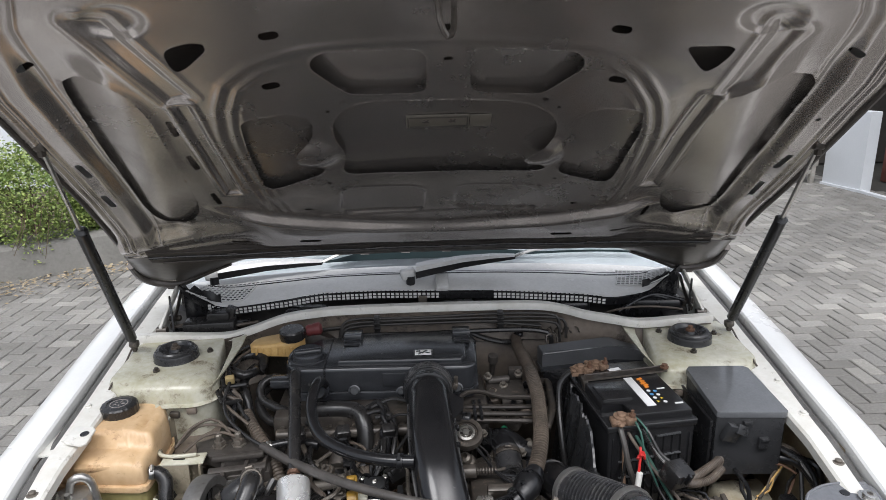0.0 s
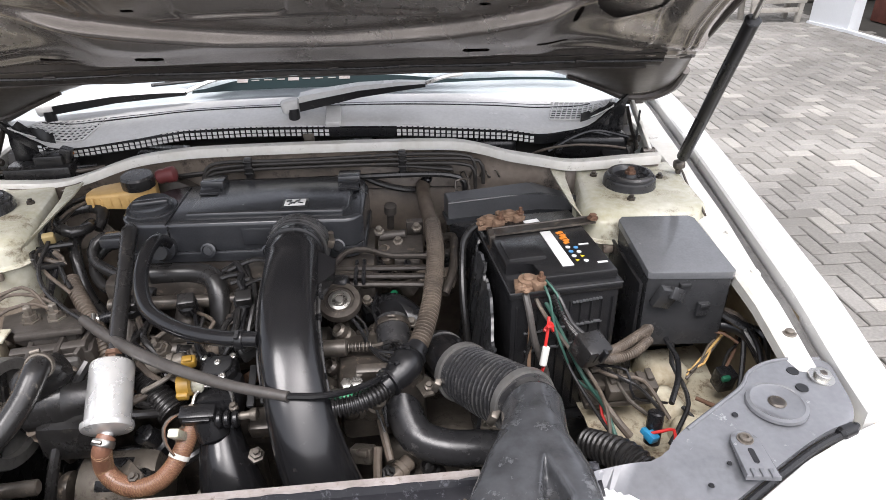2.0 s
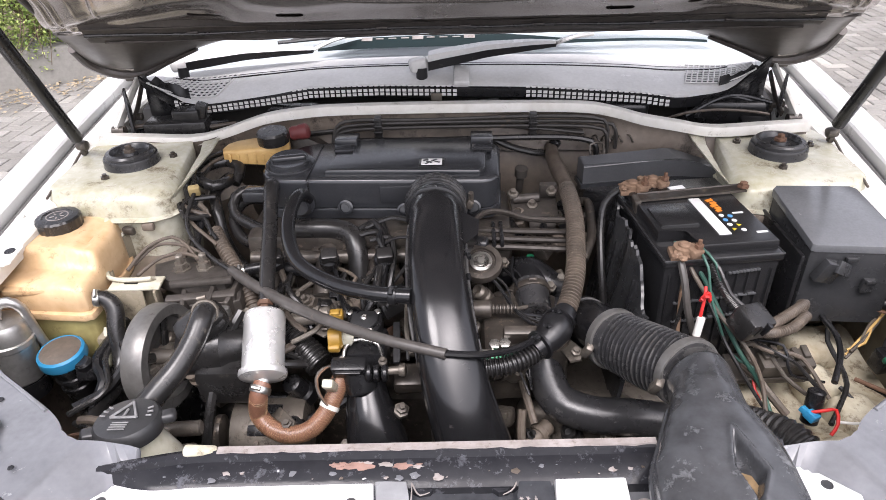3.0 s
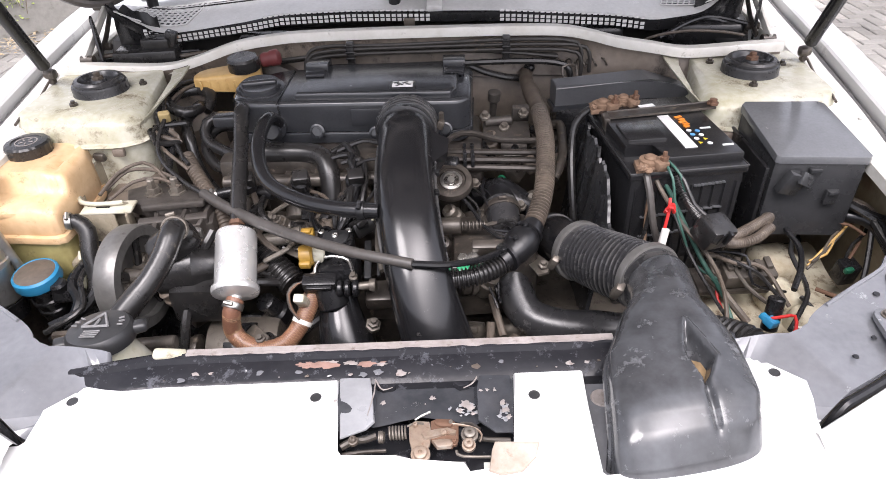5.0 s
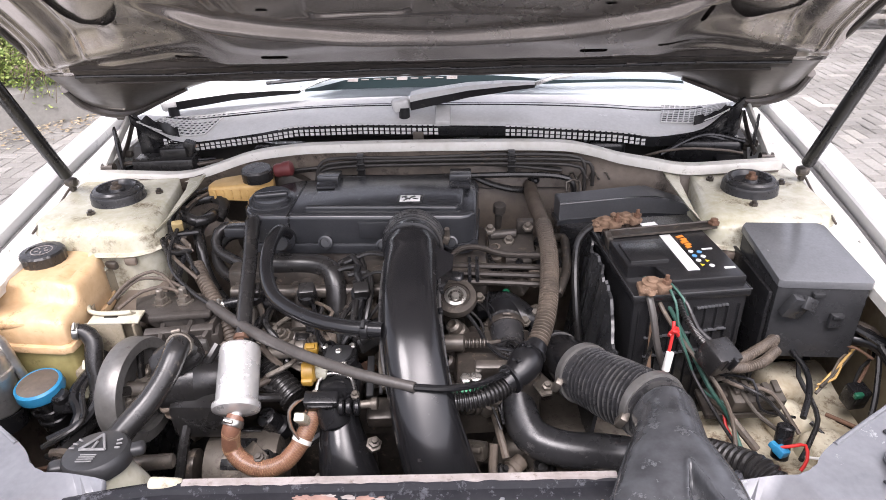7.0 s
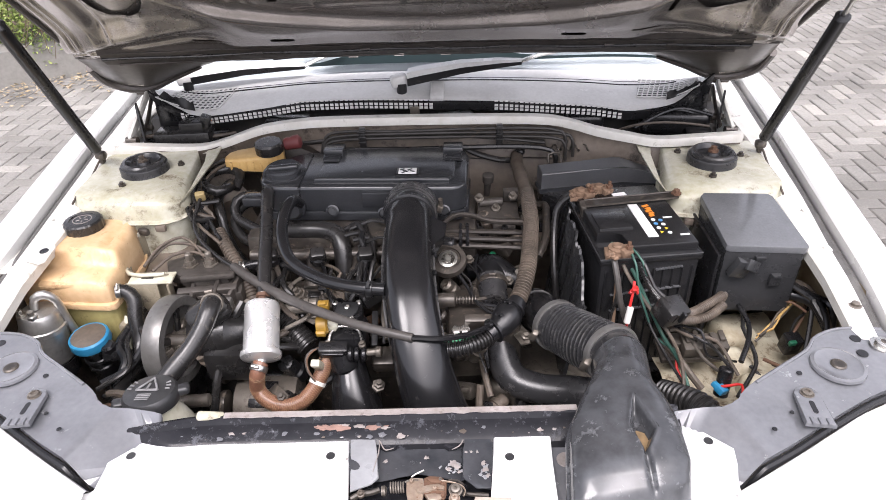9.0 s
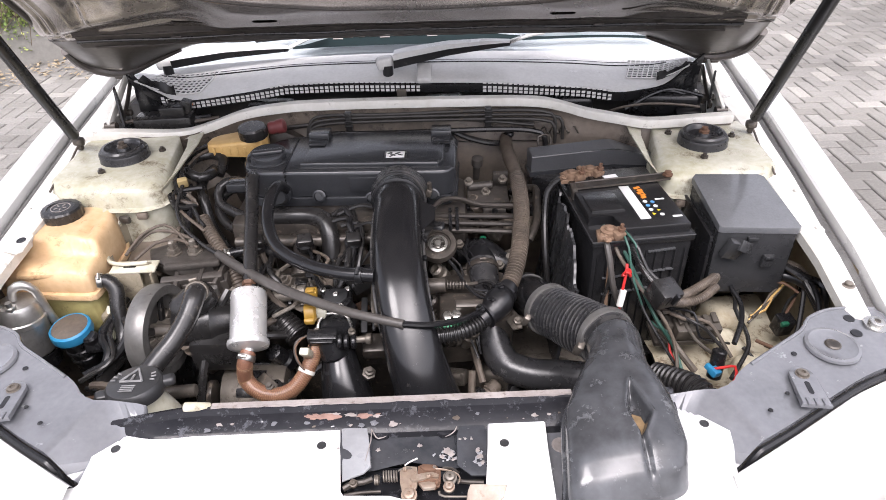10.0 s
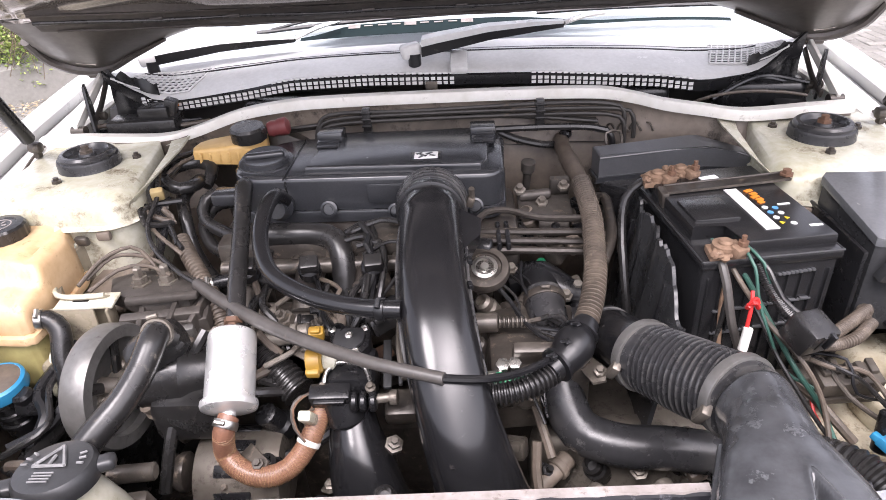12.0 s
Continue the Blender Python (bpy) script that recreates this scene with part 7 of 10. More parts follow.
# metal filter canister, washer filler with a blue cap
M_CAN = material("silver_canister_metal", (0.55, 0.54, 0.52), (0.34, 0.33, 0.31), 0.33, metal=0.8, grain=120, patch=18, bump=0.15, dirt=(0.14, 0.11, 0.085), dirty=0.2)
can = thing("filter_canister", (-0.60, 1.02, 0.64), "silver metal filter canister with a bent pipe", "filter")
b = B()
lathe(b, [(0.040, 0), (0.043, 0.004), (0.043, 0.065), (0.046, 0.067), (0.046, 0.075), (0.043, 0.077), (0.040, 0.10), (0.035, 0.106), (0.002, 0.108)], (-0.598, 1.025, 0.655), (0.05, 0.05, 1), 36)
part("body", b, M_CAN, can)
b = B()
sweep(b, [(-0.596, 1.03, 0.765), (-0.590, 1.034, 0.785), (-0.570, 1.040, 0.790), (-0.556, 1.046, 0.775), (-0.553, 1.05, 0.74), (-0.55, 1.055, 0.70)], 0.0085, 14)
part("pipe", b, M_CAN, can)
for x, y in ((-0.612, 1.008), (-0.585, 1.003)):
    b = B()
    lathe(b, [(0.010, 0), (0.010, 0.006), (0.006, 0.007), (0.006, 0.016)], (x, y, 0.762), (0.05, -0.1, 1), 6)
    part("bolt", b, M_STEEL, can)
b = B()
lathe(b, [(0.045, 0), (0.045, 0.03)], (-0.600, 1.023, 0.625), (0.05, 0.05, 1), 30)
part("band", b, M_BLACK, can)
can.scale = (0.76, 0.76, 0.9)
can.location = (-0.612, 1.03, 0.64)

washer = thing("washer_filler", (-0.54, 1.035, 0.56), "black washer filler neck with a dirty blue cap", "washer filler")
b = B()
lathe(b, [(0.020, -0.11), (0.020, -0.055), (0.022, -0.052), (0.022, -0.046), (0.020, -0.044), (0.020, -0.036), (0.023, -0.033), (0.023, -0.027), (0.021, -0.025), (0.021, -0.015), (0.027, -0.010), (0.027, 0.0)], (-0.536, 1.034, 0.685), (0.0, -0.12, 1), 30)
part("neck", b, M_BLACK, washer)
b = B()
lathe(b, [(0.031, 0.0), (0.032, 0.003), (0.031, 0.015), (0.028, 0.018), (0.0275, 0.017)], (-0.536, 1.034, 0.685), (0.0, -0.12, 1), 36)
wc = part("cap", b, M_BLUE, washer, "faded blue cap")
b = B()
lathe(b, [(0.0285, 0.0165), (0.020, 0.0195), (0.001, 0.0205)], (-0.536, 1.034, 0.685), (0.0, -0.12, 1), 36)
part("cap_top", b, M_LOOM, wc, "brown worn top")
b = B()
box(b, (-0.505, 1.03, 0.668), (0.028, 0.03, 0.022), (0, 10, 20), 0.005)
lathe(b, [(0.011, 0), (0.012, 0.012), (0.009, 0.016)], (-0.505, 1.026, 0.675), (0, -0.2, 1), 14)
part("sensor_plug", b, M_BLACK, washer)
b = B()
loft(b, [[(-0.495, 1.06, 0.66), (-0.470, 1.05, 0.66), (-0.470, 1.045, 0.655), (-0.495, 1.055, 0.655)], [(-0.500, 1.085, 0.70), (-0.478, 1.078, 0.70), (-0.478, 1.073, 0.695), (-0.500, 1.08, 0.695)]])
lone("paper_tag", b, M_CREAM, "crumpled cream tag tucked beside the hose", "tag")

M_TRIM = material("worn_grey_print", (0.24, 0.24, 0.24), (0.12, 0.12, 0.12), 0.5, patch=60)
# expansion cap on the radiator, with raised warning shapes
EC = Vector((-0.346, 0.855, 0.742))
ax = Vector((-0.03, 0.10, 1)).normalized()
rcap = thing("coolant_filler", EC - Vector((0, 0, 0.05)), "black radiator cap with a raised warning triangle on a cream neck", "radiator cap")
b = B()
lathe(b, [(0.052, -0.075), (0.046, -0.055), (0.036, -0.030), (0.031, -0.018), (0.030, -0.010), (0.027, -0.006)], EC, ax, 36)
part("neck", b, M_CREAM, rcap, "cream plastic neck")
b = B()
lathe(b, [(0.030, -0.010), (0.036, -0.006), (0.037, 0.0), (0.036, 0.009), (0.033, 0.013), (0.001, 0.017)], EC, ax, 48)
for a in (20, 200):
    q = Vector((math.cos(radians(a)), math.sin(radians(a)), 0))
    box(b, EC + q * 0.039 + Vector((0, 0, 0.002)), (0.022, 0.017, 0.013), (-8, -2, a), 0.005, 3)
rc = part("cap", b, M_GREYDUCT, rcap, "grey-black moulded cap")
b = B()
ex, ey, ez = basis(ax)
tri = [EC + ax * 0.0175 + ex * (0.017 * math.cos(radians(a))) + ey * (0.004 + 0.017 * math.sin(radians(a))) for a in (90, 210, 330, 90)]
for p, q in zip(tri, tri[1:]):
    sweep(b, [p, q], 0.0016, 6)
sweep(b, [EC + ax * 0.0180 + ey * 0.008, EC + ax * 0.0180 - ey * 0.004], 0.0016, 6)
for k in range(4):
    c = EC + ax * 0.0165 - ey * (0.012 + 0.0035 * k)
    sweep(b, [c - ex * 0.009, c + ex * 0.009], 0.0009, 5)
for a in (150, 165, 180, 0, 15, 30):
    c = EC + ax * 0.016 + (ex * math.cos(radians(a)) + ey * math.sin(radians(a))) * 0.023
    sweep(b, [c, c + (ex * math.cos(radians(a)) + ey * math.sin(radians(a))) * 0.006], 0.0012, 5)
part("raised_symbol", b, M_TRIM, rc, "worn pale raised symbols")

# belt pulley and pump
pul = thing("belt_pulley", (-0.385, 1.02, 0.56), "worn grey belt wheel of the steering pump", "pulley")
PX = Vector((-0.392, 1.030, 0.692))
pa = Vector((1, -0.10, 0.05))
b = B()
lathe(b, [(0.056, 0), (0.072, 0.0), (0.074, 0.004), (0.074, 0.026), (0.072, 0.030), (0.058, 0.030), (0.056, 0.020), (0.030, 0.016), (0.020, 0.012)], PX - pa * 0.015, pa, 56)
part("wheel", b, M_WHEEL, pul)
b = B()
lathe(b, [(0.018, 0), (0.020, 0.02), (0.012, 0.026), (0.006, 0.03)], PX, pa, 20)
part("hub", b, M_METAL, pul)
for i in range(5):
    a = i * 1.2566
    x, y, z = basis(pa)
    b = B()
    sweep(b, [PX + (x * math.cos(a) + y * math.sin(a)) * 0.018 + pa * 0.006, PX + (x * math.cos(a) + y * math.sin(a)) * 0.058 + pa * 0.008], 0.007, 8, flat=0.6)
    part("spoke", b, M_RUBBER, pul)
pump = thing("steering_pump", (-0.33, 1.04, 0.60), "dull grey steering pump behind the belt wheel", "pump")
b = B()
lathe(b, [(0.030, 0), (0.038, 0.01), (0.038, 0.06), (0.030, 0.07), (0.022, 0.10)], (-0.365, 1.035, 0.70), (1, 0.1, 0), 28)
box(b, (-0.30, 1.03, 0.665), (0.08, 0.08, 0.06), bev=0.012)
lathe(b, [(0.020, 0), (0.024, 0.01), (0.024, 0.05), (0.018, 0.06)], (-0.350, 1.02, 0.735), (0.7, 0.3, 0.35), 22)
part("body", b, M_RUBBER, pump)
hose("radiator_hose", [(-0.300, 1.014, 0.775), (-0.299, 1.000, 0.790), (-0.297, 0.984, 0.795), (-0.303, 0.962, 0.778), (-0.318, 0.938, 0.757), (-0.338, 0.912, 0.740), (-0.356, 0.890, 0.722), (-0.37, 0.872, 0.70)], 0.0145, M_RUBBER, "worn glossy radiator hose with a steel clamp", clamps=((1.3, 0.009),), clampmat=M_METAL)

# fuel filter and its braided hose
filt = thing("fuel_filter", (-0.243, 1.0, 0.70), "white metal fuel filter can with a steel seam", "fuel filter")
FA, FB = Vector((-0.2495, 1.062, 0.742)), Vector((-0.240, 0.986, 0.697))
fd = (FB - FA).normalized()
L0 = (FB - FA).length
b = B()
lathe(b, [(0.006, -0.018), (0.006, -0.004), (0.012, -0.003), (0.022, 0.0), (0.0265, 0.003), (0.028, 0.008), (0.028, L0 - 0.006), (0.0315, L0 - 0.005), (0.032, L0), (0.0305, L0 + 0.003), (0.020, L0 + 0.006), (0.008, L0 + 0.008), (0.006, L0 + 0.02)], FA, fd, 40)
part("can", b, M_FILTER, filt)
b = B()
cyl(b, FB + fd * 0.008, FB + fd * 0.022, 0.0075, seg=16)
part("nozzle", b, M_STEEL, filt)
b = B()
lathe(b, [(0.011, 0), (0.011, 0.006), (0.008, 0.007), (0.008, 0.016)], FA - fd * 0.016, fd, 6)
part("union", b, M_RUST, filt)
brown = [FB + fd * 0.012, FB + fd * 0.032 + Vector((-0.006, 0.004, 0)), (-0.249, 0.966, 0.645), (-0.231, 0.954, 0.632), (-0.203, 0.947, 0.628), (-0.175, 0.953, 0.635), (-0.154, 0.972, 0.655), (-0.142, 0.995, 0.678), (-0.135, 1.012, 0.695)]
bh = hose("fuel_hose", brown, 0.0118, M_BROWNHOSE, "brown braided fuel hose bent in a loop", clamps=((0.6, 0.009),))
b = B()
line = spline(brown[1:], 0.0016)
for turn in (1, -1):
    for ph in range(6):
        pts = []
        up = None
        for i, (p, k) in enumerate(line):
            d = (line[min(i + 1, len(line) - 1)][0] - line[max(i - 1, 0)][0]).normalized()
            if up is None:
                up = basis(d)[0]
            up = (up - d * up.dot(d)).normalized()
            a = turn * i * 0.55 + ph * math.pi / 3
            pts.append(p + (up * math.cos(a) + d.cross(up) * math.sin(a)) * 0.0119)
        sweep(b, pts, 0.0003, 3, step=0.02)
M_BRAID = material("braid_thread", (0.36, 0.22, 0.12), (0.20, 0.115, 0.06), 0.45)
braid = part("braid", b, M_BRAID, bh, "pale diamond braid")
braid["kind"] = "stuff"
b = B()
lathe(b, [(0.0122, -0.003), (0.0135, -0.003), (0.0135, 0.003), (0.0122, 0.003)], (-0.1545, 0.9715, 0.6545), (0.4, 0.65, 0.65), 24)
part("cable_tie", b, M_WIREWHITE, bh, "white cable tie")

# throttle body with yellow plugs, and the wide grey duct under it
tb2 = thing("throttle_unit", (-0.11, 1.03, 0.64), "black throttle body with yellow plugs and steel screws", "throttle unit")
b = B()
slab(b, [(-0.137, 1.046), (-0.137, 1.080), (-0.132, 1.084), (-0.096, 1.084), (-0.090, 1.078), (-0.088, 1.052), (-0.099, 1.033), (-0.128, 1.034)], 0.700, lambda x, y: 0.726 + 0.06 * (y - 1.05), 0.003)
box(b, (-0.108, 1.035, 0.690), (0.055, 0.06, 0.05), (0, 0, 0), 0.008)
cyl(b, (-0.122, 1.008, 0.700), (-0.112, 0.992, 0.662), 0.021, seg=22, bev=0.003)
part("housing", b, M_BLACK, tb2)
b = B()
slab(b, [(-0.131, 1.048), (-0.131, 1.076), (-0.100, 1.077), (-0.095, 1.070), (-0.095, 1.055), (-0.103, 1.042), (-0.124, 1.042)], 0.727, lambda x, y: 0.7305 + 0.06 * (y - 1.05), 0.0015)
part("cover_plate", b, M_GREYDUCT, tb2, "square black cover plate")
for x, y, z in ((-0.136, 1.078, 0.728), (-0.097, 1.079, 0.728), (-0.103, 1.040, 0.726), (-0.131, 1.040, 0.726), (-0.113, 1.062, 0.732)):
    b = B()
    lathe(b, [(0.0048, -0.002), (0.0048, 0.002), (0.003, 0.003), (0.002, 0.0015), (0.0005, 0.0015)], (x, y, z), (0, -0.25, 1), 14)
    part("screw", b, M_STEEL, tb2)
b = B()
box(b, (-0.152, 1.066, 0.733), (0.019, 0.014, 0.014), (15, 0, 5), 0.003)
box(b, (-0.152, 1.062, 0.740), (0.012, 0.008, 0.006), (15, 0, 5), 0.002)
part("plug", b, M_YELLOW, tb2, "yellow plug")
b = B()
lathe(b, [(0.0135, 0), (0.0145, 0.003), (0.0145, 0.015), (0.012, 0.018), (0.008, 0.018)], (-0.155, 1.022, 0.727), (1, 0.1, 0.05), 20)
box(b, (-0.147, 1.010, 0.722), (0.016, 0.010, 0.012), (20, 0, 0), 0.003)
part("ring_plug", b, M_YELLOW, tb2, "yellow ring-shaped plug")
b = B()
cyl(b, (-0.142, 1.024, 0.728), (-0.125, 1.028, 0.722), 0.010, seg=16, bev=0.002)
part("brass_neck", b, M_CREAM, tb2)
b = B()
sweep(b, [(-0.135, 1.004, 0.712), (-0.133, 1.014, 0.719), (-0.123, 1.025, 0.722), (-0.105, 1.025, 0.722), (-0.090, 1.020, 0.719), (-0.083, 1.003, 0.712)], 0.0026, 8)
part("spring_clip", b, M_STEEL, tb2)
for x, y in ((-0.136, 1.002), (-0.083, 1.001)):
    b = B()
    lathe(b, [(0.006, -0.004), (0.006, 0.002), (0.0035, 0.004), (0.0035, 0.008)], (x, y, 0.706), (0, -0.4, 1), 10)
    part("stud", b, M_METAL, tb2)
b = B()
box(b, (-0.127, 0.996, 0.700), (0.046, 0.020, 0.024), (18, 0, 0), 0.003)
box(b, (-0.127, 0.984, 0.702), (0.034, 0.006, 0.006), (18, 0, 0), 0.001)
part("connector", b, M_BLACK, tb2)
for x in (-0.101, -0.091, -0.080):
    b = B()
    lathe(b, [(0.010, 0), (0.0115, 0.002), (0.0115, 0.006), (0.009, 0.008)], (x - 0.004, 0.992, 0.694), (1, 0.05, 0), 16)
    part("ribbed_ring", b, M_BLACK, tb2)
b = B()
cyl(b, (-0.078, 0.996, 0.694), (-0.062, 0.997, 0.695), 0.0055, seg=12)
lathe(b, [(0.008, 0), (0.009, 0.003), (0.009, 0.008), (0.005, 0.010)], (-0.062, 0.997, 0.695), (1, 0, 0), 12)
part("valve_tip", b, M_METAL, tb2)
b = B()
box(b, (-0.150, 0.973, 0.690), (0.015, 0.012, 0.030), (35, 0, -5), 0.003)
part("small_plug", b, M_CREAM, tb2, "cream plug")
b = B()
box(b, (-0.150, 0.967, 0.697), (0.010, 0.004, 0.010), (35, 0, -5), 0.001)
part("plug_face", b, M_RUST, tb2)
for k in range(3):
    b = B()
    sweep(b, [(-0.146, 1.002 - 0.002 * k, 0.702), (-0.158 - 0.002 * k, 0.994, 0.701), (-0.168 - 0.001 * k, 0.982, 0.694), (-0.162 - 0.001 * k, 0.964, 0.684), (-0.152, 0.955, 0.672)], 0.0015, 6)
    part("lead", b, (M_RUST, M_LOOM, M_DUSTYMETAL)[k], tb2)
for x, y0, y1 in ((-0.069, 1.081, 1.013), (-0.055, 1.10, 1.02)):
    b = B()
    box(b, (x, (y0 + y1) / 2, 0.700), (0.010 if x < -0.06 else 0.005, y0 - y1, 0.006), (14, 0, 4), 0.0015)
    part("stay", b, M_GREYDUCT, tb2)
wduct = thing("lower_duct", (-0.10, 0.98, 0.50), "wide glossy black lower air duct", "air duct")
b = B()
sweep(b, [(-0.112, 1.02, 0.668), (-0.108, 1.000, 0.645), (-0.100, 0.975, 0.61), (-0.085, 0.95, 0.55), (-0.075, 0.94, 0.47)], [0.024, 0.029, 0.038, 0.046, 0.05], 32)
part("tube", b, M_GLOSS, wduct)

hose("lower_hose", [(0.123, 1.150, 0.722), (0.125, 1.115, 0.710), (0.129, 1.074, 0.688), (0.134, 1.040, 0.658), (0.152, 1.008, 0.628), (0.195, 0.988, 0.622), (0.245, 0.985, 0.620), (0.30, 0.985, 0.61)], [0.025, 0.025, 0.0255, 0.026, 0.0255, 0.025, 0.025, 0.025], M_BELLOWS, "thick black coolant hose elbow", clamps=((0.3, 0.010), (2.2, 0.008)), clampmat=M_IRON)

# engine mount and cream bracket on the left
mount = thing("engine_mount", (-0.37, 1.15, 0.60), "grimy cast engine mount with rusty bolts", "engine mount")
b = B()
slab(b, [(-0.455, 1.185), (-0.420, 1.205), (-0.345, 1.198), (-0.318, 1.165), (-0.330, 1.135), (-0.385, 1.122), (-0.440, 1.150)], 0.725, 0.745, 0.006)
box(b, (-0.345, 1.135, 0.70), (0.08, 0.05, 0.06), (10, 0, 10), 0.01)
box(b, (-0.36, 1.128, 0.748), (0.09, 0.012, 0.010), (0, 0, 8), 0.003)
part("casting", b, M_DUSTYMETAL, mount)
for x, y, w, h, r in ((-0.36, 1.118, 0.10, 0.008, 8), (-0.345, 1.112, 0.008, 0.05, 0), (-0.385, 1.116, 0.008, 0.045, 10), (-0.315, 1.130, 0.008, 0.05, -10)):
    b = B()
    box(b, (x, y, 0.712), (w, 0.014 if w > 0.05 else h, 0.05), (14, 0, r), 0.003)
    part("web", b, M_DUSTYMETAL, mount)
for x, y in ((-0.404, 1.168), (-0.370, 1.172)):
    b = B()
    lathe(b, [(0.014, 0), (0.014, 0.003), (0.010, 0.003), (0.010, 0.012), (0.006, 0.012), (0.006, 0.024), (0.004, 0.026)], (x, y, 0.745), (0, -0.05, 1), 6)
    part("bolt", b, M_METAL, mount)
b = B()
box(b, (-0.345, 1.098, 0.70), (0.06, 0.012, 0.05), (10, 0, 12), 0.004)
part("alloy_face", b, M_WHEEL, mount, "pitted aluminium face")
M_FLAKEDULL = material("dulled_yellow_paint", (0.30, 0.265, 0.195), (0.15, 0.125, 0.092), 0.30, grain=70, patch=12, bump=0.2, dirt=(0.07, 0.052, 0.04), dirty=0.32)
brk = thing("side_bracket", (-0.46, 1.15, 0.64), "cream painted folded steel bracket", "bracket")
b = B()
path = [(-0.440, 1.300), (-0.470, 1.290), (-0.498, 1.258), (-0.515, 1.214), (-0.508, 1.167), (-0.496, 1.140), (-0.480, 1.130), (-0.455, 1.128), (-0.428, 1.132)]
line = [p for p, k in spline([(x, y, 0) for x, y in path], 0.01)]
loft(b, [[(p.x, p.y, 0.67), (p.x, p.y, 0.752 + 0.02 * smooth01(1.15, 1.25, p.y)), (p.x - 0.006, p.y - 0.005, 0.756 + 0.02 * smooth01(1.15, 1.25, p.y)), (p.x - 0.008, p.y - 0.006, 0.753 + 0.02 * smooth01(1.15, 1.25, p.y)), (p.x - 0.003, p.y - 0.003, 0.748), (p.x - 0.003, p.y - 0.003, 0.67)] for p in line])
part("folded_plate", b, M_FLAKEDULL, brk, "grimy yellowed wall of the bracket")
b = B()
sweep(b, [(p.x - 0.005, p.y - 0.004, 0.7555 + 0.02 * smooth01(1.15, 1.25, p.y)) for p in line], 0.0032, 8)
part("rolled_edge", b, M_CREAM, brk, "cream rolled edge")
b = B()
slab(b, [(-0.500, 1.165), (-0.505, 1.215), (-0.488, 1.255), (-0.455, 1.280), (-0.430, 1.270), (-0.425, 1.200), (-0.430, 1.150), (-0.470, 1.145)], lambda x, y: 0.712 + 0.30 * max(0.0, y - 1.20), lambda x, y: 0.716 + 0.30 * max(0.0, y - 1.20), 0.0015)
part("floor_plate", b, M_BULK, brk, "dull stained plate inside the bracket")
for c0, s0, r0 in (((-0.455, 1.125, 0.748), (0.075, 0.030, 0.004), (4, 0, 2)), ((-0.470, 1.110, 0.715), (0.055, 0.004, 0.065), (-4, 0, 2)), ((-0.425, 1.118, 0.715), (0.004, 0.03, 0.065), (0, 0, 15))):
    b = B()
    box(b, c0, s0, r0, 0.0015)
    part("flange", b, M_CREAM if c0[2] > 0.74 else M_FLAKEDULL, brk)
b = B()
box(b, (-0.462, 1.126, 0.7505), (0.020, 0.010, 0.001), bev=0)
part("slot", b, M_BLACK, brk)
b = B()
box(b, (-0.47, 1.10, 0.64), (0.08, 0.06, 0.10), bev=0.006)
part("lower_flange", b, M_FLAKEDULL, brk)
for i, pts in enumerate(([(-0.478, 1.150, 0.755), (-0.462, 1.19, 0.770), (-0.43, 1.212, 0.776), (-0.40, 1.195, 0.768), (-0.38, 1.175, 0.755)], [(-0.475, 1.165, 0.755), (-0.452, 1.20, 0.768), (-0.41, 1.20, 0.768), (-0.365, 1.18, 0.76)], [(-0.46, 1.14, 0.752), (-0.435, 1.175, 0.762), (-0.40, 1.182, 0.764), (-0.36, 1.165, 0.758)])):
    b = B()
    sweep(b, pts, 0.0028, 8)
    lone("thin_cable", b, M_LOOM, "thin dusty grey cable arching over the mount", "cable", "cables")

# brake fluid reservoir on the bulkhead
brake = thing("brake_reservoir", (-0.34, 1.43, 0.80), "amber brake fluid reservoir with a black cap", "brake reservoir")
b = B()
fine = [(-0.404, 1.418), (-0.398, 1.402), (-0.37, 1.396), (-0.315, 1.396), (-0.292, 1.404), (-0.284, 1.42), (-0.29, 1.45), (-0.33, 1.46), (-0.385, 1.45), (-0.40, 1.438)]
slab(b, fine, lambda x, y: 0.818 - 0.06 * (x + 0.40), lambda x, y: 0.838 + 0.09 * (x + 0.40), 0.006, seg=3)
for q in range(6):
    box(b, (-0.385 + 0.015 * q, 1.3965, 0.826), (0.005, 0.004, 0.018), bev=0.0015)
part("reservoir", b, M_ORANGE, brake)
b = B()
lathe(b, [(0.027, 0), (0.028, 0.003), (0.028, 0.018), (0.025, 0.022), (0.001, 0.023)], (-0.310, 1.42, 0.846), (0, -0.06, 1), 40, wave=(2, -0.03))
part("cap", b, M_RUBBER, brake, "black ribbed cap")
b = B()
lathe(b, [(0.011, 0), (0.013, 0.006), (0.012, 0.014), (0.014, 0.018), (0.014, 0.03), (0.008, 0.034)], (-0.282, 1.435, 0.855), (1, 0.1, 0.15), 16)
part("sensor", b, material("dull_red_plastic", (0.16, 0.035, 0.035), (0.10, 0.025, 0.025), 0.5, dirt=(0.1, 0.08, 0.06), dirty=0.2), brake, "dull red sensor plug")
b = B()
cyl(b, (-0.30, 1.44, 0.80), (-0.30, 1.44, 0.70), 0.022, seg=18)
lathe(b, [(0.10, 0), (0.112, 0.012), (0.11, 0.03), (0.06, 0.05)], (-0.30, 1.495, 0.73), (0, -1, 0), 36)
part("master_cylinder", b, M_IRON, brake)

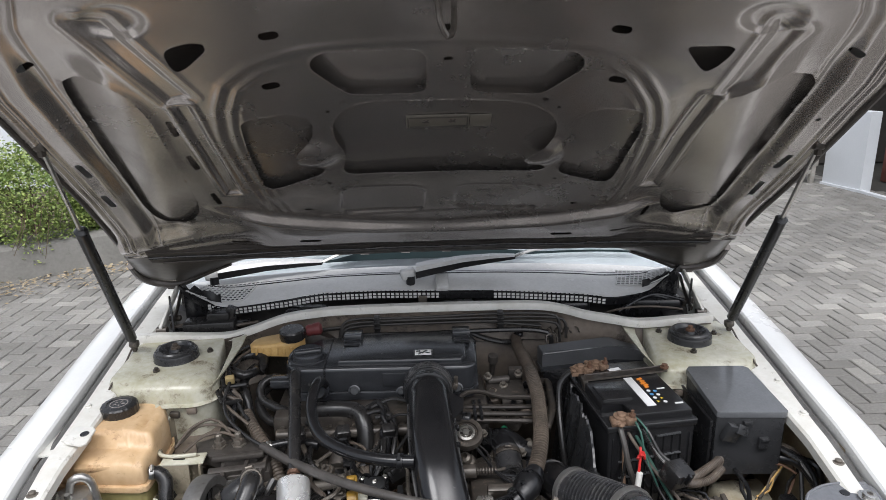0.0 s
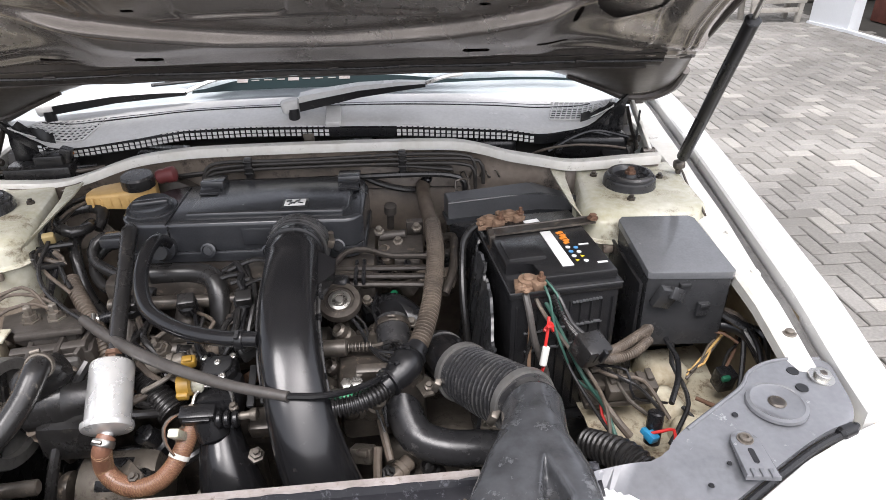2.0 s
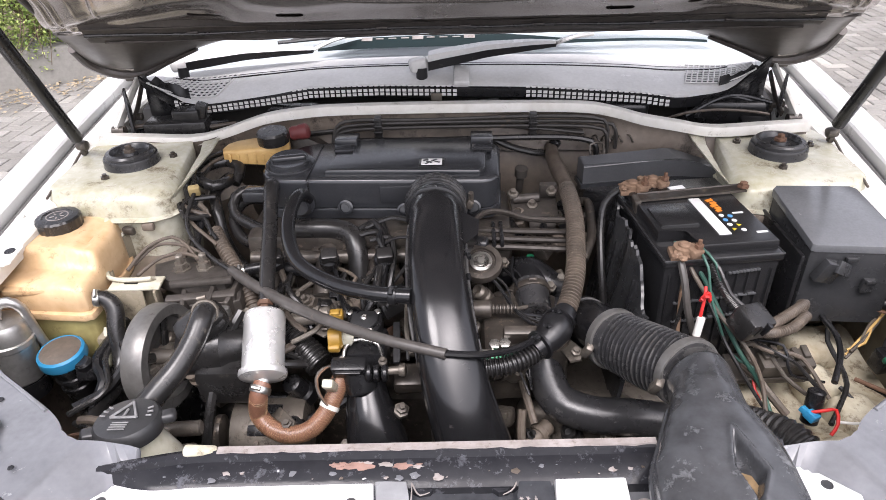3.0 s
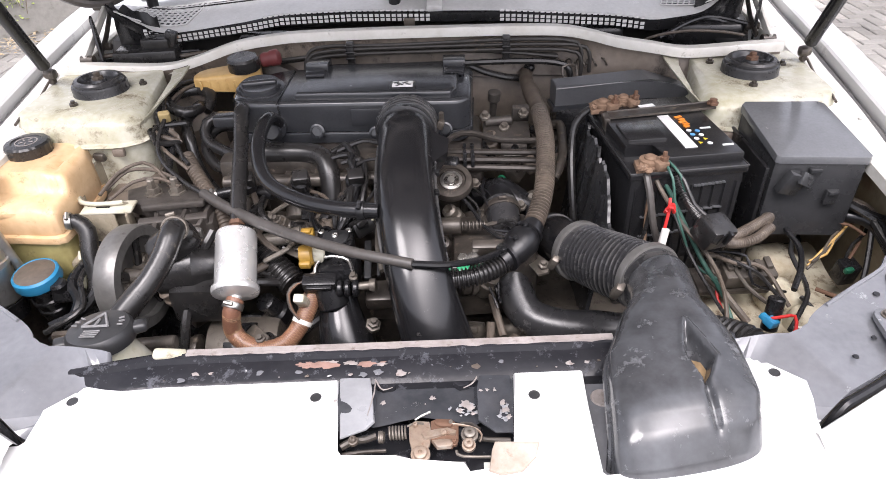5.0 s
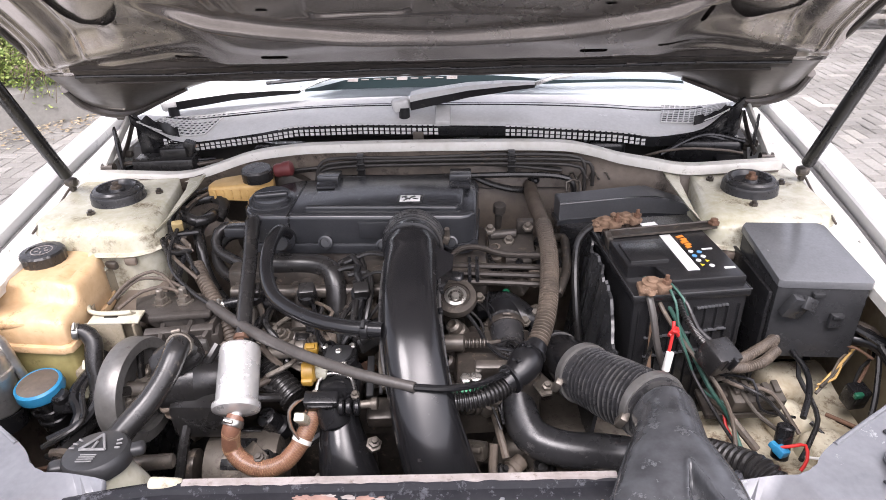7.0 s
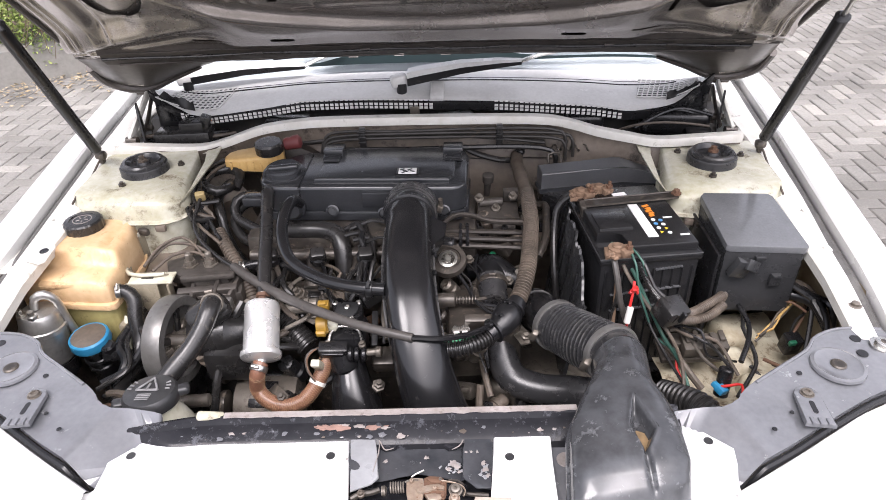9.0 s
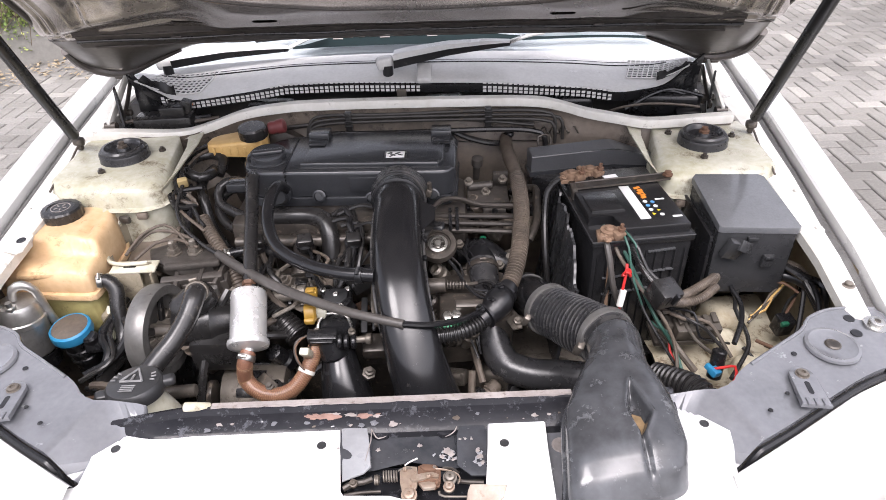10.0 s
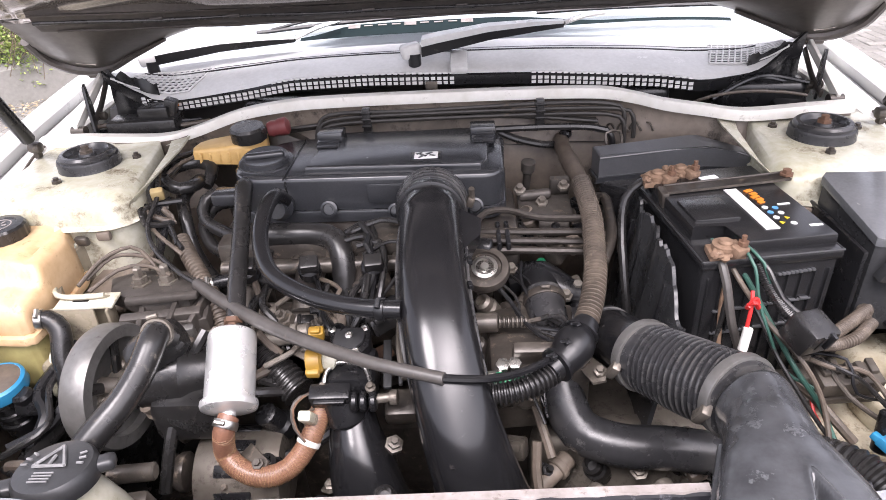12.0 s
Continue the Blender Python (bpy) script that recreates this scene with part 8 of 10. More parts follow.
# pipes clipped to the bulkhead
for i, (z, y0, e) in enumerate(((0.866, 1.478, 0.0), (0.858, 1.476, 0.015), (0.850, 1.474, 0.0), (0.832, 1.472, -0.02))):
    b = B()
    y0 -= 0.006 if i < 3 else 0.014
    sweep(b, [(-0.215, y0 - 0.01, z - 0.045), (-0.205, y0 - 0.006, z - 0.012), (-0.17, y0 - 0.004, z - 0.001), (-0.05, y0 - 0.004, z - 0.002 + 0.004 * math.sin(i)), (0.15, y0 - 0.004, z + 0.001), (0.255 + e, y0 - 0.008, z - 0.002), (0.280 + e, y0 - 0.012, z - 0.014), (0.283 + e, y0 - 0.014, z - 0.05)], 0.0035 if i < 3 else 0.0055, 8)
    lone("brake_pipe", b, M_WELL if i < 3 else M_RUBBER, "thin dusty pipe clipped along the bulkhead", "pipe", "bulkhead pipes")
for x, zz in ((-0.129, 0.85), (0.149, 0.852)):
    b = B()
    box(b, (x, 1.466, zz), (0.013, 0.014, 0.048 if x > 0 else 0.046), bev=0.002)
    for k in range(4):
        box(b, (x, 1.459, zz - 0.016 + 0.011 * k), (0.016, 0.006, 0.004), bev=0.001)
    lone("pipe_clip", b, M_RUBBER, "black plastic clip on the bulkhead pipes", "clip", "pipe clips")
b = B()
sweep(b, [(0.238 + 0.005 * i, 1.463 + 0.008 * math.cos(i * 1.6), 0.824 + 0.007 * math.sin(i * 1.6)) for i in range(22)], 0.0018, 5, step=0.004)
lone("wire_coil", b, M_IRON, "small springy coil of bare wire", "wire", "cables")
hose("bulkhead_hose", [(0.075, 1.46, 0.83), (0.11, 1.455, 0.815), (0.15, 1.452, 0.805), (0.18, 1.46, 0.80)], 0.006, M_RUBBER, "thin black hose on the bulkhead", seg=10)

b = B()
slab(b, [(-0.489, 1.530), (-0.470, 1.524), (-0.460, 1.531), (-0.468, 1.540), (-0.482, 1.541)], 0.870, lambda x, y: 0.8735 + 0.1 * (x + 0.475), 0.001)
lone("dry_leaf", b, M_PRINT_O, "orange dry leaf caught below the scuttle", "leaf")
# rain well clutter: relay block on the left, black shapes, drain tag
b = B()
box(b, (-0.515, 1.510, 0.845), (0.115, 0.05, 0.03), (0, 0, 4), 0.004)
box(b, (-0.495, 1.515, 0.868), (0.05, 0.035, 0.02), (0, 0, 4), 0.003)
box(b, (-0.47, 1.52, 0.872), (0.02, 0.02, 0.03), (0, 20, 4), 0.003)
lone("relay_block", b, M_RUBBER, "dusty black relay block in the rain well", "relay")
b = B()
box(b, (-0.025, 1.532, 0.878), (0.020, 0.004, 0.030), (12, 0, 0), 0.001)
lone("drain_tag", b, M_METAL, "small bare metal tag under the scuttle tray", "bracket")
for x, w in ((0.06, 0.09), (0.33, 0.08), (-0.30, 0.10), (0.52, 0.14)):
    b = B()
    box(b, (x, 1.545, 0.845), (w, 0.05, 0.05), (0, 0, 8 * math.sin(x * 9)), 0.012, 3)
    box(b, (x + w * 0.3, 1.525, 0.825), (w * 0.4, 0.04, 0.04), (20, 0, 0), 0.008)
    lone("blower_duct", b, M_BLACK, "black moulded duct in the rain well", "duct", "rain well ducts")
hose("washer_tube", [(0.395, 1.49, 0.85), (0.42, 1.475, 0.865), (0.47, 1.47, 0.872), (0.53, 1.47, 0.868), (0.57, 1.48, 0.858)], 0.0025, M_LOOM, "thin washer tube in the rain well", seg=8)

# wipers
def wiper(p, t, e, blade, label):
    """Pivot p, end of the arm's channel t, end of the bare tip e, blade from and to."""
    p, t, e = Vector(p), Vector(t), Vector(e)
    w = thing("wiper", p, label, "wiper", "windscreen wipers")
    bm = B()
    box(bm, p + Vector((-0.004, 0, 0.004)), (0.036, 0.028, 0.024), (0, -10, 12), 0.007, 3)
    part("pivot_cap", bm, M_TRAY, w, "pale worn pivot cap")
    bm = B()
    cyl(bm, p - Vector((-0.002, 0.006, 0.030)), p + Vector((0.002, -0.006, 0.0)), 0.011, seg=16)
    part("spindle", bm, M_BLACK, w)
    d = t - p
    sec = lambda k: p + d * k + Vector((0, 0, 0.010 + 0.008 * math.sin(k * 3.1)))
    # The arm's sky reflection is put in as a pale upper face.
    bm = B()
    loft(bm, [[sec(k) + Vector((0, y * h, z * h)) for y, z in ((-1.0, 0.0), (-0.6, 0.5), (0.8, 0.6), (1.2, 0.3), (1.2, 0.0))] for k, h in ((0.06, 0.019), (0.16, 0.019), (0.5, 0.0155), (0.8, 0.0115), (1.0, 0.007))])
    part("arm_top", bm, M_TRAY, w, "upper face coloured pale for the sky's reflection")
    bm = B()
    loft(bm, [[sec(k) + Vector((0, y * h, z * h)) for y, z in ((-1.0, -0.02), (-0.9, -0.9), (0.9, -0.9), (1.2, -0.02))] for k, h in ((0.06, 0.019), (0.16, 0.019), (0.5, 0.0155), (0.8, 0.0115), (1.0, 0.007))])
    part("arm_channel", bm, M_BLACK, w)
    bm = B()
    sweep(bm, [t + Vector((0, 0, 0.010)), t.lerp(e, 0.5) + Vector((0, 0, 0.008)), e], 0.004, 6, flat=1.5)
    part("arm_tip", bm, M_STEEL, w, "bare metal arm tip")
    a, c = Vector(blade[0]), Vector(blade[1])
    bm = B()
    sweep(bm, [a, a.lerp(c, 0.3) + Vector((0, 0, 0.004)), a.lerp(c, 0.7) + Vector((0, 0, 0.004)), c], 0.004, 6)
    part("blade", bm, M_BLACK, w)
    bm = B()
    m = a.lerp(c, 0.35)
    sweep(bm, [a.lerp(c, 0.06) + Vector((0, 0, 0.003)), a.lerp(c, 0.2) + Vector((0, 0, 0.013)), m + Vector((0, 0, 0.016)), a.lerp(c, 0.5) + Vector((0, 0, 0.012)), a.lerp(c, 0.62) + Vector((0, 0, 0.003))], 0.003, 6)
    part("blade_yoke", bm, M_BLACK, w)
    return w


wiper((-0.540, 1.642, 0.922), (-0.272, 1.648, 0.938), (-0.195, 1.68, 0.968), ((-0.355, 1.70, 0.950), (0.12, 1.715, 0.966)), "wiper resting low on the windscreen, sky reflection coloured onto its arm")
wiper((-0.055, 1.575, 0.930), (0.200, 1.600, 0.952), (0.275, 1.64, 0.968), ((0.165, 1.70, 0.962), (0.60, 1.73, 0.950)), "wiper resting low on the windscreen, sky reflection coloured onto its arm")

# right-hand corner: wiring, connectors, chassis rail with flaking paint
b = B()
rows = []
for x in span(0.40, 0.63, 16):
    rows.append([(x, y, 0.600 + 0.04 * smooth01(1.0, 0.86, y) + 0.014 * noise.noise(Vector((x * 14, y * 14, 1)))) for y in span(0.82, 1.20, 22)])
loft(b, rows, caps=False, closed=False)
part("chassis_rail", b, M_FLAKE, car, "cream chassis rail with flaking paint")
b = B()
for x, y, w, h in ((0.545, 1.13, 0.07, 0.07), (0.520, 1.05, 0.05, 0.06), (0.545, 0.985, 0.06, 0.07), (0.49, 0.93, 0.05, 0.03)):
    box(b, (x, y, 0.61), (w, h, 0.05), (6, 4, 15), 0.015, 3)
part("sealer_lump", b, M_FLAKE, car, "flaking white sealer")
conn = thing("wiring_connector", (0.385, 1.02, 0.755), "square black wiring connector hanging by the battery", "connector")
b = B()
box(b, (0.386, 1.015, 0.757), (0.040, 0.036, 0.034), (20, 8, 25), 0.004)
part("shell", b, M_RUBBER, conn)
b = B()
for i in range(3):
    box(b, (0.378 + i * 0.010, 0.998, 0.758), (0.005, 0.008, 0.020), (20, 8, 25), 0.001)
part("locking_rib", b, M_BLACK, conn)
M_DUSTY = material("dusty_brown_plastic", (0.085, 0.072, 0.058), (0.04, 0.034, 0.028), 0.6, grain=90, patch=22, bump=0.4, dirt=(0.20, 0.16, 0.12), dirty=0.28)
blk = thing("fuse_holder", (0.46, 1.045, 0.66), "dusty black fuse holder bolted to a bracket", "fuse holder")
b = B()
box(b, (0.458, 1.038, 0.668), (0.072, 0.030, 0.024), (14, 0, 4), 0.003)
box(b, (0.424, 1.050, 0.668), (0.030, 0.024, 0.012), (8, 0, 4), 0.002)
part("holder", b, M_DUSTY, blk)
for q in range(5):
    b = B()
    box(b, (0.430 + 0.014 * q, 1.040 + 0.004 * math.sin(q * 2), 0.682), (0.009, 0.020, 0.008), (10, 8 * math.sin(q), 10 * math.cos(q * 2)), 0.002)
    part("fuse", b, M_DUSTY, blk)
b = B()
box(b, (0.44, 1.05, 0.648), (0.10, 0.05, 0.010), (6, 0, 2), 0.003)
part("bracket", b, M_IRON, blk)
M_GREENW = material("faded_green_wire", (0.04, 0.12, 0.09), (0.022, 0.06, 0.048), 0.45)
WIRES = [
    (M_SLEEVE, 0.0050, [(0.308, 1.084, 0.812), (0.312, 1.064, 0.79), (0.32, 1.0488, 0.745), (0.336, 1.045, 0.7), (0.34, 1.03, 0.66)], "grey battery wire hanging down"),
    (M_GREENW, 0.0018, [(0.332, 1.088, 0.822), (0.338, 1.061, 0.81), (0.344, 1.0488, 0.775), (0.354, 1.035, 0.745), (0.375, 1.02, 0.7), (0.41, 1.01, 0.68)], "thin green wire from the terminal"),
    (M_GREENW, 0.0017, [(0.337, 1.088, 0.822), (0.349, 1.066, 0.812), (0.358, 1.0548, 0.785), (0.37, 1.0368, 0.765)], "thin green wire from the terminal"),
    (M_RUBBER, 0.003, [(0.342, 1.086, 0.818), (0.354, 1.061, 0.805), (0.366, 1.044, 0.78), (0.386, 1.03, 0.765)], "thin black wire from the terminal"),
    (M_RED, 0.0022, [(0.337, 1.053, 0.785), (0.335, 1.044, 0.775), (0.332, 1.038, 0.757), (0.33, 1.0344, 0.742), (0.33, 1.034, 0.715), (0.322, 1.028, 0.695)], "red wire tied in a knot"),
    (M_RED, 0.002, [(0.41, 1.02, 0.67), (0.408, 1, 0.655), (0.416, 0.975, 0.64), (0.42, 0.955, 0.63)], "thin red wire low in the corner"),
    (M_RED, 0.0022, [(0.455, 0.958, 0.655), (0.475, 0.955, 0.662), (0.492, 0.958, 0.66), (0.49, 0.944, 0.65), (0.48, 0.935, 0.64)], "thin red wire tied round a pipe"),
    (M_RUBBER, 0.0035, [(0.535, 1.09, 0.7), (0.532, 1.075, 0.675), (0.542, 1.05, 0.655), (0.54, 1.02, 0.645), (0.515, 0.985, 0.64), (0.49, 0.955, 0.638)], "black taped wire to the corner"),
    (M_RUBBER, 0.0032, [(0.532, 1.02, 0.64), (0.548, 0.99, 0.63), (0.555, 0.965, 0.625)], "black taped wire to the corner"),
    (M_ORANGE, 0.002, [(0.544, 1.048, 0.672), (0.567, 1.066, 0.682), (0.589, 1.082, 0.69), (0.622, 1.11, 0.698)], "tan wire to the side loom"),
    (M_DUSTY, 0.0022, [(0.542, 1.044, 0.67), (0.569, 1.062, 0.684), (0.592, 1.082, 0.688), (0.625, 1.112, 0.696)], "dusty wire to the side loom"),
    (M_WIREWHITE, 0.0018, [(0.49, 0.95, 0.648), (0.51, 0.945, 0.65), (0.53, 0.95, 0.645)], "thin white wire at the blue connector"),
    (M_RUST, 0.0022, [(0.59, 1.1, 0.71), (0.612, 1.095, 0.708), (0.63, 1.08, 0.7)], "brown wire under the relay box"),
    (M_RUBBER, 0.004, [(0.64, 1.09, 0.715), (0.632, 1.065, 0.69), (0.622, 1.04, 0.66), (0.61, 1.02, 0.63)], "black wire behind the headlamp"),
    (M_LOOM, 0.0055, [(0.44, 0.97, 0.64), (0.425, 0.985, 0.655), (0.41, 1.01, 0.668), (0.398, 1.03, 0.672)], "ribbed wire low in the corner"),
    (M_RUBBER, 0.0028, [(-0.11, 1.19, 0.765), (-0.075, 1.205, 0.775), (-0.05, 1.2, 0.77), (-0.06, 1.17, 0.75), (-0.095, 1.13, 0.72), (-0.115, 1.1, 0.7)], "thin black wire to an injector"),
    (M_RUBBER, 0.0045, [(-0.12, 1.205, 0.77), (-0.09, 1.21, 0.772), (-0.08, 1.18, 0.76), (-0.085, 1.14, 0.735), (-0.09, 1.11, 0.7)], "thin black wire to an injector"),
    (M_RUBBER, 0.0045, [(-0.14, 1.215, 0.772), (-0.11, 1.22, 0.776), (-0.098, 1.19, 0.765), (-0.105, 1.15, 0.74), (-0.11, 1.11, 0.7)], "thin black wire to an injector"),
    (M_RUBBER, 0.004, [(-0.13, 1.235, 0.775), (-0.09, 1.248, 0.785), (-0.055, 1.238, 0.785), (-0.04, 1.25, 0.785)], "black hose under the rocker cover"),
    (M_CREAM, 0.002, [(-0.04, 1.1, 0.78), (-0.052, 1.085, 0.77), (-0.06, 1.07, 0.75)], "pale loose wire end by the duct"),
    (M_CREAM, 0.0018, [(-0.038, 1.1, 0.782), (-0.047, 1.087, 0.77), (-0.056, 1.07, 0.752)], "pale loose wire end by the duct"),
    (M_LOOM, 0.006, [(0.1, 0.98, 0.64), (0.098, 0.955, 0.61), (0.105, 0.925, 0.58), (0.112, 0.905, 0.55)], "dusty cable running down the gearbox"),
    (M_RUBBER, 0.003, [(0.135, 1.075, 0.73), (0.12, 1.085, 0.735), (0.115, 1.077, 0.737)], "short black control wire and lever"),
    (M_RUBBER, 0.0025, [(0.112, 1.077, 0.737), (0.135, 1.07, 0.745), (0.152, 1.045, 0.735), (0.158, 1.025, 0.725)], "short black control wire and lever"),
    (M_LOOM, 0.0015, [(-0.142, 0.998, 0.678), (-0.15, 0.985, 0.69), (-0.158, 0.982, 0.675), (-0.155, 0.972, 0.66)], "pale wire at the throttle body"),
    (M_RUBBER, 0.007, [(-0.283, 1.065, 0.742), (-0.297, 1.04, 0.722), (-0.308, 1.022, 0.7), (-0.316, 1.003, 0.668), (-0.32, 0.978, 0.64), (-0.325, 0.95, 0.6)], "black sensor lead with a sleeve"),
    (M_RUBBER, 0.007, [(-0.235, 1, 0.62), (-0.2, 1, 0.6), (-0.165, 1.02, 0.6), (-0.13, 1.03, 0.62)], "black cable under the filter"),
]
for mat, r, pts, lab in WIRES:
    b = B()
    sweep(b, pts, r, 8)
    lone("wire", b, mat, lab, "wire", "wires")
b = B()
for i in range(10):
    a = i * 0.7
    sweep(b, [(0.335 + 0.006 * math.cos(a), 1.042 + 0.004 * math.sin(a), 0.776 + 0.006 * math.sin(a * 1.7)), (0.335 + 0.006 * math.cos(a + 0.9), 1.040 + 0.004 * math.sin(a + 0.9), 0.776 + 0.006 * math.sin(a * 1.7 + 1.5))], 0.0020, 6)
lone("wire_knot", b, M_RED, "red wire tied in a small knot", "wire", "wires")
b = B()
cyl(b, (0.332, 1.034, 0.750), (0.327, 1.027, 0.724), 0.0052, seg=12, bev=0.001)
lone("inline_fuse", b, M_WIREWHITE, "white inline fuse holder on the red wire", "fuse")
b = B()
box(b, (0.462, 0.955, 0.653), (0.016, 0.015, 0.011), (10, 15, 30), 0.002)
box(b, (0.455, 0.962, 0.656), (0.009, 0.010, 0.008), (10, 15, 30), 0.0015)
lone("blue_connector", b, M_BLUE, "bright blue wiring connector in the corner", "connector")
b = B()
cyl(b, (0.468, 0.965, 0.63), (0.474, 0.978, 0.675), 0.011, seg=16, bev=0.002)
lone("rubber_plug", b, M_BLACK, "black rubber plug on a cut pipe", "plug")
hose("drain_hose", [(0.385, 0.985, 0.62), (0.405, 0.955, 0.635), (0.425, 0.925, 0.645), (0.440, 0.895, 0.640), (0.45, 0.87, 0.62)], [0.018, 0.020, 0.021, 0.022, 0.022], M_RUBBER, "black ribbed drain hose in the corner", ribs=(0.008, 0.002))
hose("ribbed_loom", [(0.398, 1.022, 0.745), (0.430, 1.044, 0.730), (0.463, 1.068, 0.727), (0.496, 1.094, 0.725)], 0.0065, M_LOOM, "ribbed brown wire sleeve to the relay box", ribs=(0.004, 0.0011), seg=12, category="wiring loom", group="wiring looms")
hose("ribbed_loom", [(0.396, 1.014, 0.742), (0.430, 1.033, 0.724), (0.460, 1.046, 0.722), (0.490, 1.072, 0.722)], 0.0062, M_LOOM, "ribbed brown wire sleeve to the relay box", ribs=(0.004, 0.0011), seg=12, category="wiring loom", group="wiring looms")
hose("ribbed_loom", [(0.348, 1.076, 0.806), (0.358, 1.058, 0.785), (0.368, 1.040, 0.770), (0.380, 1.022, 0.760)], 0.0065, M_RUBBER, "two ribbed wire sleeves below the terminal", ribs=(0.004, 0.001), seg=10, category="wiring loom", group="wiring looms")
hose("ribbed_loom", [(0.480, 1.078, 0.72), (0.494, 1.095, 0.720), (0.51, 1.12, 0.715)], 0.0075, M_LOOM, "short ribbed sleeve beside the relay box", ribs=(0.005, 0.0014), category="wiring loom", group="wiring looms")
hose("side_loom", [(0.60, 1.115, 0.712), (0.622, 1.105, 0.715), (0.640, 1.085, 0.715), (0.648, 1.05, 0.70), (0.65, 1.0, 0.68)], 0.010, M_BLACK, "black taped loom along the wing", lump=0.1, category="wiring loom", group="wiring looms")
b = B()
box(b, (0.610, 1.062, 0.650), (0.026, 0.024, 0.034), (10, 0, 10), 0.003)
box(b, (0.610, 1.050, 0.655), (0.016, 0.006, 0.020), (10, 0, 10), 0.002)
hp = thing("headlamp_plug", (0.610, 1.062, 0.640), "black plug with a green lock behind the headlamp", "connector")
part("housing", b, M_BLACK, hp)
b = B()
box(b, (0.604, 1.048, 0.662), (0.013, 0.007, 0.009), (10, 0, 10), 0.002)
part("lock", b, material("dull_green_plastic", (0.015, 0.14, 0.075), (0.01, 0.08, 0.045), 0.5), hp, "green lock")

# alternator low at the front
alt = thing("alternator", (-0.25, 0.93, 0.50), "grimy aluminium alternator with slotted ends", "alternator")
b = B()
lathe(b, [(0.026, 0), (0.050, 0.006), (0.054, 0.02), (0.054, 0.09), (0.049, 0.105), (0.026, 0.11)], (-0.305, 1.000, 0.572), (1, 0.05, 0), 40)
part("casing", b, M_METAL, alt)
for i in range(11):
    a = i * 2 * math.pi / 11
    b = B()
    c = Vector((-0.250, 1.003, 0.572)) + Vector((0, math.cos(a), math.sin(a))) * 0.0535
    box(b, c, (0.044, 0.015, 0.004), (math.degrees(a) + 90, 0, 0), 0.0019)
    part("slot", b, M_BLACK, alt)
b = B()
lathe(b, [(0.022, 0), (0.024, 0.004), (0.020, 0.010), (0.024, 0.016), (0.024, 0.024), (0.012, 0.03)], (-0.345, 0.998, 0.577), (1, 0.05, 0), 26)
part("belt_wheel", b, M_IRON, alt)
b = B()
box(b, (-0.33, 0.90, 0.635), (0.05, 0.02, 0.06), (20, 0, 10), 0.006)
cyl(b, (-0.36, 0.925, 0.66), (-0.31, 0.93, 0.66), 0.010, seg=14, bev=0.002)
sweep(b, [(-0.375, 0.905, 0.665), (-0.345, 0.905, 0.665)], 0.009, 12, ribs=(0.006, 0.0025))
part("bracket", b, M_IRON, alt)
# radiator behind the slam panel
rad = thing("radiator", (0.0, 0.80, 0.24), "dark radiator core hidden behind the crossmember", "radiator")
b = B()
box(b, (0.0, 0.790, 0.48), (0.62, 0.035, 0.44), bev=0.006)
part("core", b, M_IRON, rad)
b = B()
cyl(b, (-0.34, 0.795, 0.26), (-0.34, 0.82, 0.70), 0.035, seg=20, bev=0.006)
part("side_tank", b, M_BLACK, rad)

# bonnet latch on a dark plate
M_PAD = material("rubbed_cream_paint", (0.45, 0.41, 0.35), (0.25, 0.19, 0.145), 0.5, grain=60, patch=30, bump=0.2, dirt=(0.20, 0.11, 0.07), dirty=0.3)
latch = thing("bonnet_latch", (0.022, 0.72, 0.72), "rusty bonnet latch with a coil spring on a scratched black plate", "latch")
b = B()


def latch_plate(x, y):
    """Grey wings either side of a sunk middle that dips to the latch."""
    low = lerp([(-0.07, 0.706), (-0.030, 0.722), (0.022, 0.734), (0.074, 0.724), (0.12, 0.700)], x)[0]
    y = low + (0.792 - low) * y
    mid = smooth01(0.058, 0.048, abs(x - 0.023))
    z = 0.7515 - 0.010 * mid - 0.10 * max(0.0, 0.735 - y) + 0.002 * noise.noise(Vector((x * 30, y * 30, 0)))
    return (x - 0.012 * (0.74 - y) * (1 if x < 0.02 else -0.6), y, z - 0.004 * smooth01(0.775, 0.79, y))


sheet(b, span(-0.074, 0.120, 60), span(0, 1, 26), latch_plate)
part("plate", b, M_LATCHPLATE, latch)
b = B()
sheet(b, span(-0.075, 0.125, 40), span(0.630, 0.735, 20), lambda x, y: (x, y, 0.730 - 0.22 * max(0.0, 0.690 - y) + 0.003 * noise.noise(Vector((x * 60, y * 60, 4)))))
part("latch_well", b, M_SLAM, latch, "dark grimy well behind the latch")
for pts in ([(-0.040, 0.786, 0.757), (-0.029, 0.777, 0.756), (-0.023, 0.766, 0.755), (-0.018, 0.761, 0.754), (-0.009, 0.765, 0.753)], [(0.077, 0.786, 0.757), (0.074, 0.773, 0.756), (0.069, 0.766, 0.755), (0.061, 0.763, 0.753)], [(-0.027, 0.774, 0.756), (-0.026, 0.755, 0.757), (-0.030, 0.728, 0.756)]):
    b = B()
    sweep(b, [(x, y, z - 0.0035) for x, y, z in pts], [0.0004] + [0.0008] * (len(pts) - 2) + [0.0004], 6)
    part("pressed_edge", b, M_WORN, latch, "worn bright pressed edge")
